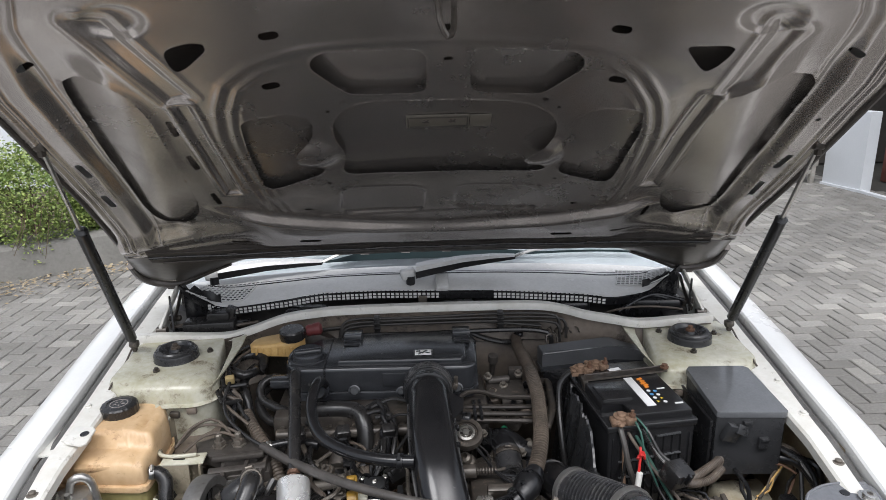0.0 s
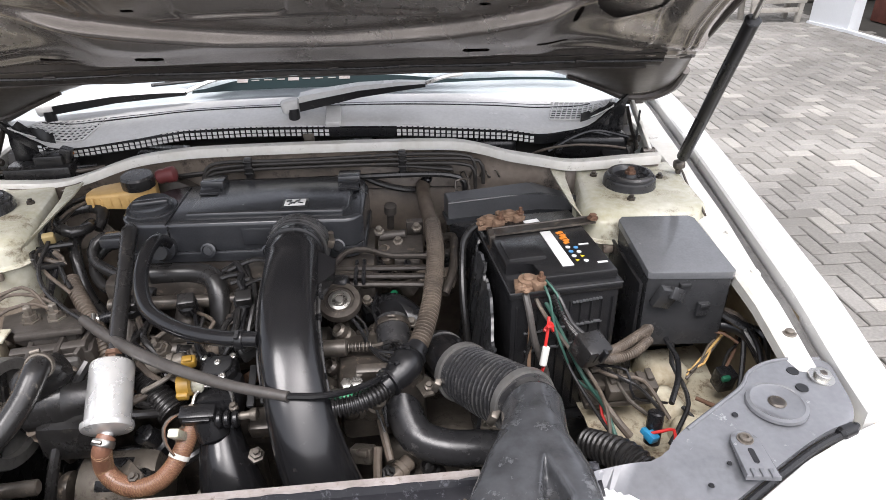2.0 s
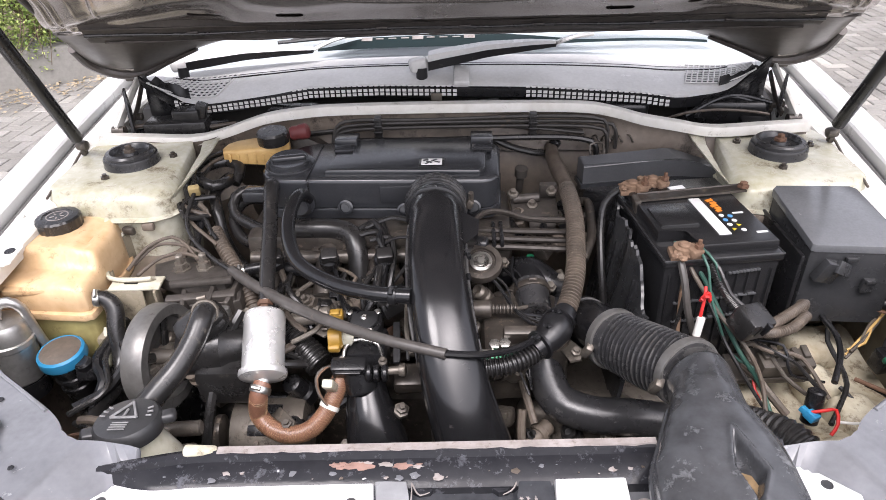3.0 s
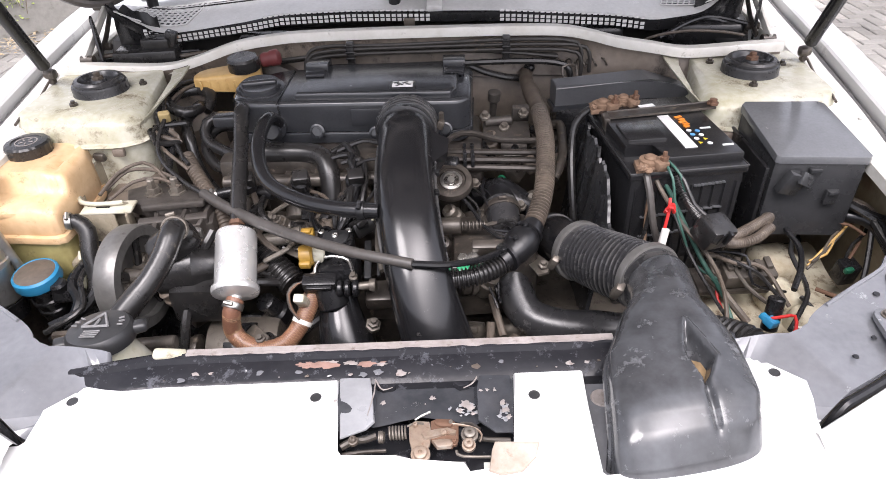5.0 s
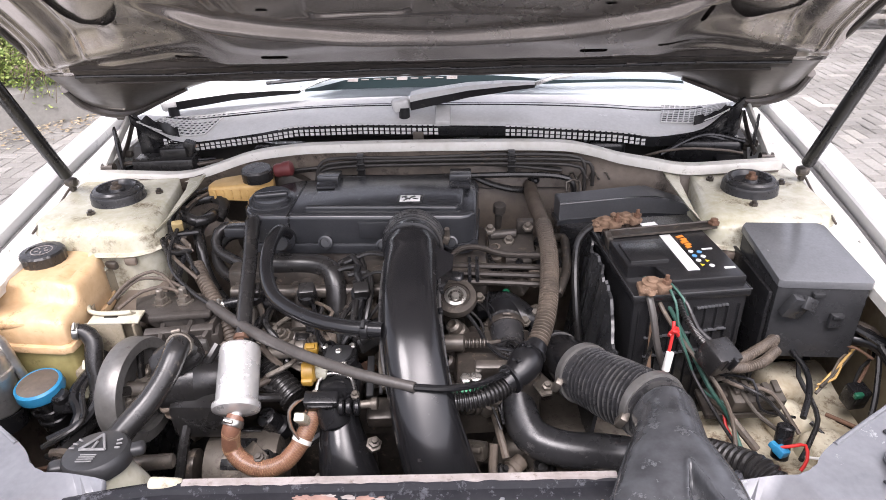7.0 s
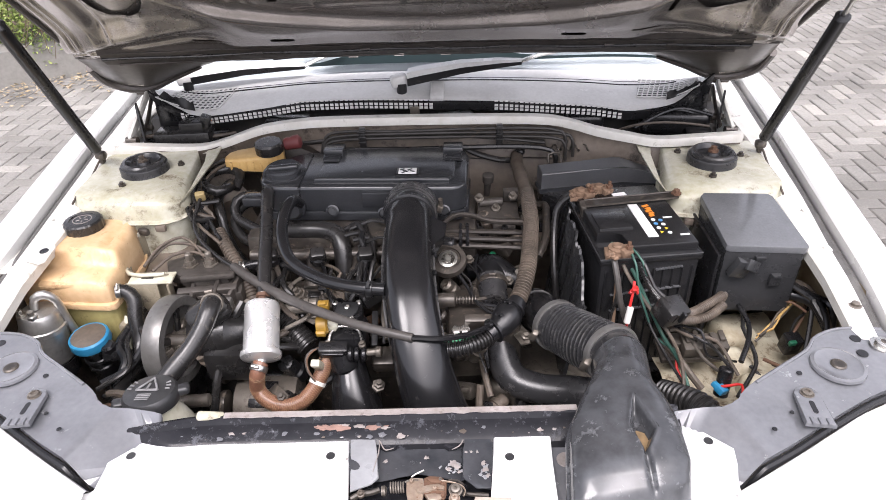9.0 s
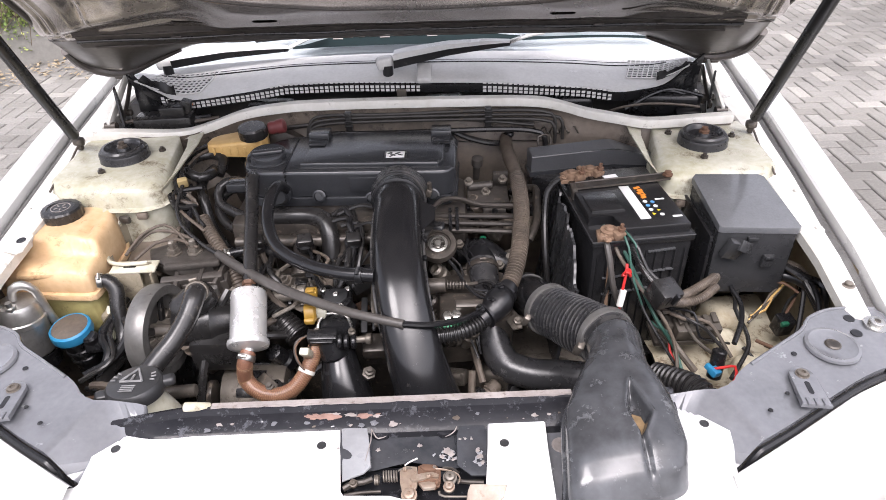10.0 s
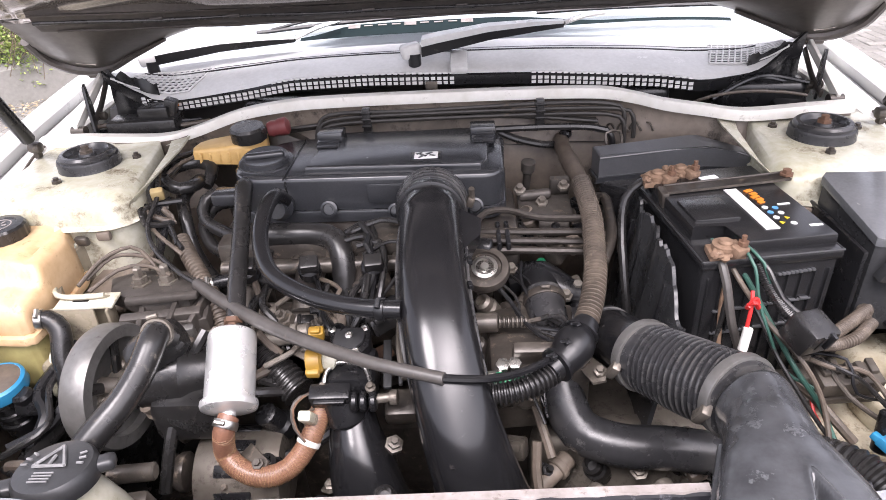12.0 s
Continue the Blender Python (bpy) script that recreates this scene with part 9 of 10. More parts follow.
for x, w, low in ((-0.016, 0.020, 0.764), (0.060, 0.017, 0.766)):
    b = B()
    slab(b, [(x - w, 0.795), (x - w * 0.85, 0.781), (x - w * 0.55, low + 0.005), (x - w * 0.15, low), (x + w * 0.35, low + 0.002), (x + w * 0.75, low + 0.012), (x + w, 0.795)], 0.742, lambda x, y: 0.7505 - 0.10 * max(0.0, 0.785 - y), 0.0015)
    part("scallop", b, M_SLAM, latch, "black scalloped lug over the plate")
for x, y, r in ((0.062, 0.744, 0.007), (0.067, 0.738, 0.006), (0.057, 0.736, 0.004), (0.098, 0.737, 0.005), (0.100, 0.728, 0.006), (0.103, 0.720, 0.004), (0.031, 0.752, 0.004), (0.078, 0.755, 0.003), (0.084, 0.754, 0.003), (0.091, 0.753, 0.003), (-0.017, 0.746, 0.004), (0.024, 0.745, 0.0015), (-0.062, 0.742, 0.003), (0.070, 0.729, 0.004)):
    r *= 0.7
    b = flake((x, y, 0.7475 + 0.010 * smooth01(0.03, 0.07, abs(x - 0.022))), r, 13, 1.2, ra.random() * 3)
    part("scuff", b, M_WORN, latch, "pale scuff")
# Left wing's tilt towards the light is put into this paler grey.
M_WINGL = material("lit_wing_and_scuff_grey", (0.30, 0.305, 0.315), (0.20, 0.205, 0.213), 0.3, grain=120, patch=22, bump=0.1, dirt=(0.12, 0.12, 0.125), dirty=0.2)
M_LATCH = material("rust_dusted_zinc", (0.34, 0.27, 0.205), (0.17, 0.105, 0.07), 0.5, metal=0.35, grain=220, patch=70, bump=0.3, dirt=(0.20, 0.10, 0.055), dirty=0.3, edge_tone=0.7, bare=(0.55, 0.50, 0.43))
for outline, mt, lab in (([(-0.0635, 0.782), (-0.0335, 0.783), (-0.0290, 0.760), (-0.0225, 0.722), (-0.0300, 0.713), (-0.0530, 0.703)], M_WINGL, "wing of the plate, coloured light grey for its lit tilt"), ([(0.078, 0.783), (0.108, 0.784), (0.107, 0.708), (0.090, 0.708), (0.074, 0.722), (0.0745, 0.760)], M_LATCHPLATE, "scratched grey wing of the plate")):
    b = B()
    slab(b, outline, 0.749, lambda x, y: 0.7535 - 0.06 * max(0.0, 0.745 - y) + 0.0008 * noise.noise(Vector((x * 70, y * 50, 9))), 0.0012)
    part("plate_wing", b, mt, latch, lab)
# the arm, the lock and the lever, stacked and riveted
b = B()
slab(b, [(0.010, 0.716), (0.016, 0.720), (0.029, 0.719), (0.031, 0.708), (0.030, 0.694), (0.026, 0.688), (0.014, 0.688), (0.011, 0.700)], 0.749, lambda x, y: 0.7525 + 0.06 * (y - 0.70), 0.0012)
part("latch_arm", b, M_LATCH, latch, "dusty zinc latch arm")
b = B()
slab(b, [(0.030, 0.719), (0.036, 0.722), (0.050, 0.721), (0.056, 0.714), (0.056, 0.700), (0.050, 0.692), (0.037, 0.691), (0.031, 0.699)], 0.748, lambda x, y: 0.7530 + 0.05 * (y - 0.70), 0.0012)
part("lock_plate", b, M_RUST, latch, "rusty lock plate")
b = B()
slab(b, [(0.022, 0.704), (0.034, 0.7085), (0.046, 0.7105), (0.054, 0.707), (0.053, 0.7025), (0.044, 0.7035), (0.034, 0.700), (0.025, 0.6985)], 0.753, 0.7558, 0.001)
part("catch_lever", b, M_LATCH, latch)
b = B()
slab(b, [(0.033, 0.7165), (0.044, 0.7185), (0.052, 0.715), (0.049, 0.711), (0.038, 0.712)], 0.753, 0.756, 0.001)
part("pawl", b, M_RUST, latch)
b = B()
slab(b, [(0.032, 0.697), (0.043, 0.6985), (0.053, 0.6965), (0.049, 0.6905), (0.037, 0.6895)], 0.7505, 0.755, 0.001)
part("guide", b, M_LATCH, latch)
b = B()
slab(b, [(0.088, 0.689), (0.127, 0.688), (0.123, 0.675), (0.110, 0.662), (0.092, 0.659), (0.082, 0.663), (0.085, 0.681)], lambda x, y: 0.755 + 0.15 * (y - 0.66), lambda x, y: 0.7585 + 0.15 * (y - 0.66) + 0.0015 * noise.noise(Vector((x * 90, y * 90, 2))), 0.0015)
part("release_pad", b, M_PAD, latch, "cream release pad rubbed to rust")
b = B()
sweep(b, [(0.016, 0.7195, 0.755), (0.021, 0.722, 0.757), (0.030, 0.7255, 0.759)], 0.0011, 8)
part("hook", b, M_STEEL, latch, "bare bright hook")
b = B()
sweep(b, [(-0.008 + 0.00048 * i, 0.7085 + 0.0062 * math.cos(i * 1.05), 0.7505 + 0.0055 * math.sin(i * 1.05)) for i in range(34)], 0.0010, 6, step=0.003)
sweep(b, [(0.0085, 0.713, 0.754), (0.016, 0.716, 0.755), (0.024, 0.715, 0.755)], 0.0010, 6)
part("spring", b, M_METAL, latch, "coiled steel spring")
b = B()
sweep(b, [(-0.017 + 0.0002 * i, 0.7045 + 0.0052 * math.cos(i * 0.9), 0.7500 + 0.0046 * math.sin(i * 0.9)) for i in range(22)], 0.0010, 6, step=0.003)
part("return_spring", b, M_METAL, latch, "small coiled spring")
for x, y, r, mt in ((0.066, 0.7045, 0.0052, M_METAL), (0.065, 0.693, 0.0042, M_LATCH), (0.022, 0.6835, 0.0058, M_LATCH), (0.0425, 0.7055, 0.0028, M_LATCH), (0.052, 0.696, 0.0022, M_RUST), (0.016, 0.7145, 0.0022, M_LATCH), (0.049, 0.7165, 0.0020, M_METAL), (-0.040, 0.699, 0.003, M_LOOM)):
    b = B()
    lathe(b, [(r * 1.5, -0.003), (r * 1.5, 0.0008), (r * 1.1, 0.0012), (r, 0.0025), (r, 0.0045), (r * 0.7, 0.0055), (r * 0.3, 0.0055), (r * 0.25, 0.0042), (0.0004, 0.0042)], (x, y, 0.7525), (0, -0.2, 1), 16)
    part("bolt", b, mt, latch)
b = B()
sweep(b, [(0.048, 0.7145, 0.755), (0.060, 0.7135, 0.754), (0.072, 0.710, 0.753), (0.077, 0.704, 0.752), (0.075, 0.698, 0.750)], 0.0016, 8, flat=0.5)
part("spring_strap", b, M_LATCH, latch)
b = B()
sweep(b, [(0.054, 0.690, 0.748), (0.060, 0.684, 0.748), (0.105, 0.684, 0.747)], 0.0014, 8)
part("release_rod", b, M_METAL, latch)
for pts, r in (([(-0.052, 0.698, 0.744), (-0.042, 0.703, 0.746), (-0.030, 0.704, 0.747), (-0.020, 0.7075, 0.748)], 0.0032), ([(0.074, 0.7055, 0.745), (0.086, 0.703, 0.746), (0.103, 0.7025, 0.745)], 0.0028), ([(-0.050, 0.691, 0.742), (-0.030, 0.693, 0.744), (-0.010, 0.694, 0.744)], 0.0022), ([(0.058, 0.7205, 0.748), (0.068, 0.7185, 0.750), (0.076, 0.712, 0.750)], 0.0018)):
    b = B()
    sweep(b, pts, r, 8, lump=0.6)
    part("stay", b, M_IRON, latch)
for i in range(26):
    x, y = (0.066 + ra.gauss(0, 0.006), 0.736 + ra.gauss(0, 0.005)) if i < 14 else (0.099 + ra.gauss(0, 0.003), 0.727 + ra.gauss(0, 0.009))
    wing = 0.7545 if x > 0.078 else 0.7475
    part("scuff", flake((x, y, wing - 0.06 * max(0.0, 0.745 - y) * (x > 0.078)), 0.0010 + 0.0016 * ra.random(), 9, 1.6, ra.random() * 3), M_WINGL, latch, "pale scuff")
b = B()
sheet(b, span(0, 1, 14), span(0, 1, 8), lambda a, k: (0.078 + 0.050 * a, 0.652 + 0.030 * k - 0.018 * a * (1 - k), 0.742 + 0.010 * math.sin(a * math.pi) * math.sin(k * math.pi) - 0.012 * (1 - k)))
part("torn_flap", b, M_WHITE_OLD, latch, "torn pale flap beside the latch")
# ---- wires and small fittings among the engine's parts ----
rw = random.Random(21)


def bundle(pts, count, spread, radii, mats, label):
    """Loose wires that run side by side through the same places."""
    for i in range(count):
        o = [Vector((rw.gauss(0, spread), rw.gauss(0, spread), rw.gauss(0, spread * 0.6))) for _ in pts]
        bm = B()
        sweep(bm, [Vector(p) + q for p, q in zip(pts, o)], rw.choice(radii), 8)
        lone("wire", bm, mats[i % len(mats)], label, "wire", "wires")


DK = [M_RUBBER, M_BLACK, M_LOOM, M_RUBBER]
bundle([(-0.136, 1.236, 0.770), (-0.112, 1.242, 0.774), (-0.095, 1.212, 0.768), (-0.094, 1.162, 0.752), (-0.105, 1.118, 0.728), (-0.118, 1.095, 0.70)], 5, 0.007, [0.0035, 0.0045, 0.005], [M_RUBBER, M_BLACK], "black injector wire looping below the cover")
bundle([(-0.405, 1.425, 0.820), (-0.430, 1.360, 0.815), (-0.428, 1.300, 0.805), (-0.405, 1.250, 0.785), (-0.372, 1.215, 0.765)], 5, 0.010, [0.003, 0.004, 0.005], DK, "dark wire running down beside the turret")
bundle([(-0.405, 1.300, 0.800), (-0.420, 1.275, 0.800), (-0.412, 1.250, 0.795), (-0.392, 1.262, 0.790), (-0.400, 1.290, 0.795)], 4, 0.008, [0.003, 0.0045], DK, "knotted dark wire beside the turret")
bundle([(0.030, 1.170, 0.760), (0.075, 1.120, 0.745), (0.095, 1.070, 0.735), (0.128, 1.045, 0.735), (0.150, 1.030, 0.735)], 3, 0.006, [0.0018, 0.0025], [M_BLACK, M_RUBBER], "dark wire among the pump's pipes")
bundle([(0.085, 1.200, 0.735), (0.110, 1.150, 0.735), (0.118, 1.090, 0.715), (0.110, 1.040, 0.690), (0.115, 0.990, 0.660)], 3, 0.008, [0.002, 0.003], [M_BLACK, M_RUBBER], "dark wire beside the water outlet")
bundle([(0.055, 1.062, 0.668), (0.082, 1.058, 0.668), (0.098, 1.035, 0.655), (0.108, 1.000, 0.640), (0.116, 0.970, 0.622)], 1, 0.001, [0.0055], [M_LOOM], "dusty pipe bent down over the gearbox")
bundle([(-0.315, 1.080, 0.700), (-0.280, 1.060, 0.700), (-0.235, 1.045, 0.690), (-0.190, 1.040, 0.680)], 4, 0.012, [0.003, 0.004, 0.006], DK, "dark wire behind the fuel filter")
bundle([(-0.245, 1.180, 0.730), (-0.235, 1.140, 0.728), (-0.225, 1.100, 0.715), (-0.200, 1.070, 0.700)], 4, 0.012, [0.003, 0.004, 0.005], DK, "dark wire on the manifold")
bundle([(-0.170, 1.190, 0.735), (-0.150, 1.150, 0.735), (-0.145, 1.110, 0.725), (-0.120, 1.070, 0.715)], 4, 0.010, [0.003, 0.0045], DK, "dark wire to the throttle body")
bundle([(0.318, 1.112, 0.812), (0.335, 1.085, 0.790), (0.352, 1.052, 0.750), (0.372, 1.020, 0.710), (0.400, 0.990, 0.670), (0.420, 0.965, 0.640)], 3, 0.008, [0.0018, 0.0025, 0.003], [M_RUBBER, M_GREENW, M_LOOM], "thin wire hanging from the battery terminal")
bundle([(0.330, 1.110, 0.812), (0.328, 1.090, 0.790), (0.322, 1.070, 0.740), (0.318, 1.050, 0.690)], 2, 0.005, [0.0022, 0.003], [M_CRUST, M_RUBBER], "thin wire hanging from the battery terminal")
bundle([(0.545, 1.130, 0.700), (0.529, 1.099, 0.700), (0.527, 1.056, 0.700), (0.516, 1.017, 0.696), (0.494, 0.981, 0.685)], 1, 0.001, [0.004], [M_BLACK], "black taped wire across the corner")
bundle([(0.546, 1.050, 0.676), (0.568, 1.064, 0.684), (0.590, 1.083, 0.690), (0.628, 1.118, 0.696)], 3, 0.0025, [0.0018, 0.0022], [M_ORANGE, M_DUSTY, M_LOOM], "tan wire below the relay box")
bundle([(0.598, 1.106, 0.700), (0.615, 1.110, 0.702), (0.635, 1.113, 0.702)], 3, 0.003, [0.0018, 0.0022], [M_RUST, M_ORANGE, M_RED], "thin coloured wire below the relay box")
bundle([(0.606, 1.122, 0.708), (0.622, 1.120, 0.712), (0.640, 1.112, 0.710)], 4, 0.003, [0.0016, 0.002], [M_WIREWHITE, M_LOOM, M_BLACK], "thin pale wire below the relay box")
bundle([(0.650, 1.117, 0.700), (0.640, 1.102, 0.692), (0.626, 1.085, 0.680), (0.612, 1.068, 0.667)], 2, 0.003, [0.0024], [M_RUST, M_RUBBER], "dark wire down to a plug")
bundle([(0.600, 1.120, 0.740), (0.625, 1.095, 0.735), (0.640, 1.060, 0.715), (0.640, 1.02, 0.69)], 4, 0.008, [0.004, 0.006], [M_BLACK, M_RUBBER, M_LOOM], "dark loom along the inner wing")
bundle([(0.40, 1.035, 0.700), (0.43, 1.030, 0.690), (0.465, 1.010, 0.675), (0.50, 1.00, 0.66)], 4, 0.010, [0.002, 0.003], [M_RUBBER, M_DUSTY, M_LOOM, M_BLACK], "thin wire over the fuse holder")
bundle([(0.56, 1.02, 0.645), (0.575, 0.99, 0.645), (0.59, 0.965, 0.65)], 2, 0.006, [0.003], [M_RUST, M_BLACK], "short wire behind the headlamp")
bundle([(-0.40, 1.47, 0.815), (-0.25, 1.475, 0.84), (-0.05, 1.478, 0.848), (0.12, 1.475, 0.846), (0.24, 1.468, 0.835)], 3, 0.004, [0.0028, 0.0035], [M_WELL], "dark brake pipe along the bulkhead")
bundle([(-0.470, 1.100, 0.690), (-0.465, 1.040, 0.690), (-0.470, 0.990, 0.675), (-0.490, 0.950, 0.66)], 3, 0.010, [0.004, 0.007], [M_BLACK, M_RUBBER], "dark hose beside the washer filler")
bundle([(-0.46, 0.905, 0.685), (-0.42, 0.890, 0.690), (-0.39, 0.875, 0.690)], 3, 0.008, [0.004, 0.006], [M_LOOM, M_RUST, M_BLACK], "dull pipe stub beside the radiator cap")
bundle([(0.43, 1.47, 0.855), (0.48, 1.52, 0.872), (0.53, 1.535, 0.868), (0.59, 1.52, 0.862)], 3, 0.008, [0.003, 0.004], [M_BLACK, M_LOOM], "dark wire in the rain well")
bundle([(-0.60, 1.50, 0.845), (-0.54, 1.52, 0.850), (-0.48, 1.515, 0.845), (-0.42, 1.53, 0.84)], 3, 0.008, [0.003, 0.004], [M_BLACK, M_LOOM], "dark wire in the rain well")

# dark rubber boot and control rods in front of the manifold
hose("rubber_boot", [(-0.228, 1.079, 0.700), (-0.204, 1.058, 0.685), (-0.177, 1.037, 0.668)], [0.013, 0.017, 0.020], M_RUBBER, "black ribbed rubber boot behind the filter", ribs=(0.007, 0.002))
for pts in ([(-0.239, 1.093, 0.710), (-0.238, 1.135, 0.722), (-0.239, 1.179, 0.725)], [(-0.201, 1.165, 0.725), (-0.225, 1.138, 0.72), (-0.25, 1.11, 0.705)], [(-0.213, 1.042, 0.705), (-0.179, 1.050, 0.72), (-0.174, 1.068, 0.722)], [(-0.059, 1.121, 0.72), (-0.056, 1.06, 0.71), (-0.047, 1.021, 0.70)]):
    b = B()
    sweep(b, pts, 0.0036, 8)
    lone("control_rod", b, M_METAL, "dull steel rod between the levers", "rod", "control rods")
hose("curled_hose", [(0.211, 1.328, 0.765), (0.229, 1.322, 0.770), (0.228, 1.274, 0.768), (0.221, 1.223, 0.760), (0.205, 1.188, 0.742)], 0.0075, M_IRON, "dull hose curling behind the loom", seg=12)


def fitting(at, kind, mat, turn):
    """A small bolt, cast boss, sensor, plug or bracket on the engine."""
    bm = B()
    x, y, z = at
    axis = (0.5 * math.sin(turn), -0.45, 1)
    if kind == 0:
        lathe(bm, [(0.011, -0.006), (0.011, 0.002), (0.0075, 0.0025), (0.0075, 0.009), (0.004, 0.0095), (0.004, 0.016)], at, axis, 6)
        part("bolt", bm, mat, engine)
    elif kind == 1:
        lathe(bm, [(0.014, -0.02), (0.014, 0.006), (0.011, 0.009), (0.011, 0.020), (0.007, 0.024), (0.006, 0.014), (0.001, 0.014)], at, axis, 16)
        part("sensor", bm, mat, engine)
    elif kind == 2:
        box(bm, at, (0.034, 0.022, 0.024), (20, 10, math.degrees(turn)), 0.004)
        box(bm, (x, y - 0.008, z + 0.011), (0.018, 0.014, 0.010), (20, 10, math.degrees(turn)), 0.003)
        part("plug", bm, mat, engine)
    elif kind == 3:
        slab(bm, [(-0.022, -0.008), (0.016, -0.012), (0.024, 0.0), (0.016, 0.012), (-0.022, 0.010)], -0.002, 0.002, 0.001, pose(x, y, z, 25, 0, math.degrees(turn)))
        lathe(bm, [(0.007, 0), (0.007, 0.005), (0.004, 0.006), (0.004, 0.010)], (x + 0.012 * math.cos(turn), y + 0.012 * math.sin(turn), z + 0.004), (0, -0.4, 1), 6)
        part("bracket", bm, mat, engine)
    else:
        a = Vector(at)
        d = Vector((math.cos(turn), math.sin(turn), 0.15)) * 0.03
        cyl(bm, a - d, a + d, 0.010, 0.012, seg=14, bev=0.003)
        cyl(bm, a + d * 0.2, a + d * 0.5, 0.0145, seg=14, bev=0.001)
        part("pipe_union", bm, mat, engine)


# regions of the engine: two corners, how many fittings
for lo, hi, n in (((0.03, 1.00, 0.665), (0.20, 1.20, 0.715), 30), ((-0.20, 1.08, 0.68), (-0.05, 1.21, 0.735), 22), ((-0.33, 1.04, 0.66), (-0.20, 1.22, 0.71), 20), ((-0.30, 0.90, 0.56), (-0.06, 1.00, 0.64), 18), ((0.04, 0.90, 0.555), (0.36, 1.02, 0.60), 24), ((-0.42, 1.00, 0.64), (-0.33, 1.13, 0.71), 12), ((0.09, 1.22, 0.72), (0.23, 1.38, 0.755), 16)):
    for i in range(n):
        at = [a + (c - a) * rw.random() for a, c in zip(lo, hi)]
        fitting(at, rw.randrange(5), rw.choice([M_IRON, M_IRON, M_METAL, M_METAL, M_BULK, M_RUBBER, M_BLACK, M_DUSTY]), rw.random() * 6.28)
# ---- right of the yard: a low white wall, a dark store under an added roof, a bench ----
b = B()
slab(b, [(4.525, 7.24), (4.605, 6.70), (4.735, 6.72), (4.665, 7.26)], -0.01, 0.84, 0.008)
lone("wall_low", b, M_WALL, "low white plastered wall at the edge of the yard", "wall", kind="structure", smooth=False)
b = B()
slab(b, [(4.50, 7.24), (4.585, 6.69), (4.66, 4.6), (4.72, 4.6), (4.645, 6.69), (4.56, 7.26)], -0.01, 0.025, 0.004)
lone("kerb_east", b, M_WALL, "pale narrow sill along the foot of the white wall", "kerb", kind="structure", smooth=False)
b = B()
# A dark-coloured wall put in for the unlit inside of the store.
box(b, (6.6, 6.2, 1.5), (0.2, 5.6, 3.0), bev=0.01)
box(b, (5.9, 8.7, 1.5), (1.2, 0.2, 3.0), bev=0.01)
lone("wall_inside", b, M_DARKWALL, "dark wall added for the store's unlit depth", "wall", kind="structure", smooth=False)
# An unseen roof, added to block the sky above the store.
b = B()
box(b, (5.95, 6.6, 3.06), (1.5, 4.4, 0.12), bev=0.01)
lone("shade_roof", b, M_DARKWALL, "unseen flat roof added to keep the store dark", "roof", kind="structure", smooth=False)
b = B()
box(b, (4.95, 3.9, 1.5), (0.24, 1.4, 3.0), bev=0.01)
lone("wall_east", b, M_WALL, "smooth white house wall", "wall", kind="structure", smooth=False)
# The crate is made up to fill in dim red-brown shapes.
crate = thing("crate", (5.55, 7.05, 0), "red-brown slatted crate added for reddish shapes in the dark store", "crate")
m_crate = material("crate_wood", (0.20, 0.055, 0.035), (0.10, 0.03, 0.02), 0.6, grain=50, patch=9)
for k in range(4):
    b = B()
    box(b, (5.55, 6.80, 0.09 + 0.16 * k), (0.62, 0.02, 0.13), bev=0.004)
    part("slat", b, m_crate, crate)
for sx in (-1, 1):
    b = B()
    box(b, (5.55 + 0.30 * sx, 7.05, 0.33), (0.02, 0.48, 0.66), bev=0.004)
    part("side_panel", b, m_crate, crate)
b = B()
box(b, (5.55, 7.05, 0.02), (0.58, 0.46, 0.02), bev=0.003)
part("base", b, m_crate, crate)
b = B()
box(b, (2.9, 9.6, 1.5), (6.6, 0.15, 3.0), bev=0.01)
lone("wall_north", b, M_WALL, "pale wall at the far side of the yard", "wall", kind="structure", smooth=False)
b = B()
box(b, (-5.6, 8.4, 1.4), (10.0, 0.2, 2.8), (0, 0, 12), bev=0.01)
lone("wall_west", b, M_WALL, "pale wall behind the hedge", "wall", kind="structure", smooth=False)
for i, (x, y) in enumerate(((4.17, 7.42), (3.46, 7.58))):
    bench = thing("bench", (x, y, 0), "weathered wooden bench with a patterned red cushion", "bench", "benches")
    for dx in (-0.26, 0.26):
        for dy in (-0.13, 0.13):
            b = B()
            box(b, (x + dx, y + dy, 0.20), (0.05, 0.05, 0.40), (0, dx * 12, 0), 0.004)
            part("leg", b, M_WOOD, bench)
    b = B()
    box(b, (x, y - 0.13, 0.13), (0.56, 0.03, 0.05), bev=0.004)
    part("stretcher", b, M_WOOD, bench)
    b = B()
    box(b, (x, y - 0.15, 0.27), (0.60, 0.02, 0.14), bev=0.004)
    part("front_board", b, M_WOOD, bench)
    b = B()
    box(b, (x, y, 0.415), (0.66, 0.36, 0.03), bev=0.004)
    part("seat", b, M_WOOD, bench)
    for k in range(4):
        b = B()
        box(b, (x - 0.24 + 0.16 * k, y, 0.448), (0.155, 0.36, 0.04), bev=0.015, seg=3)
        part("cushion", b, material("cushion_red" if k % 2 else "cushion_dark", (0.40, 0.17, 0.16) if k % 2 else (0.10, 0.09, 0.05), None, 0.85), bench, "patterned cushion")

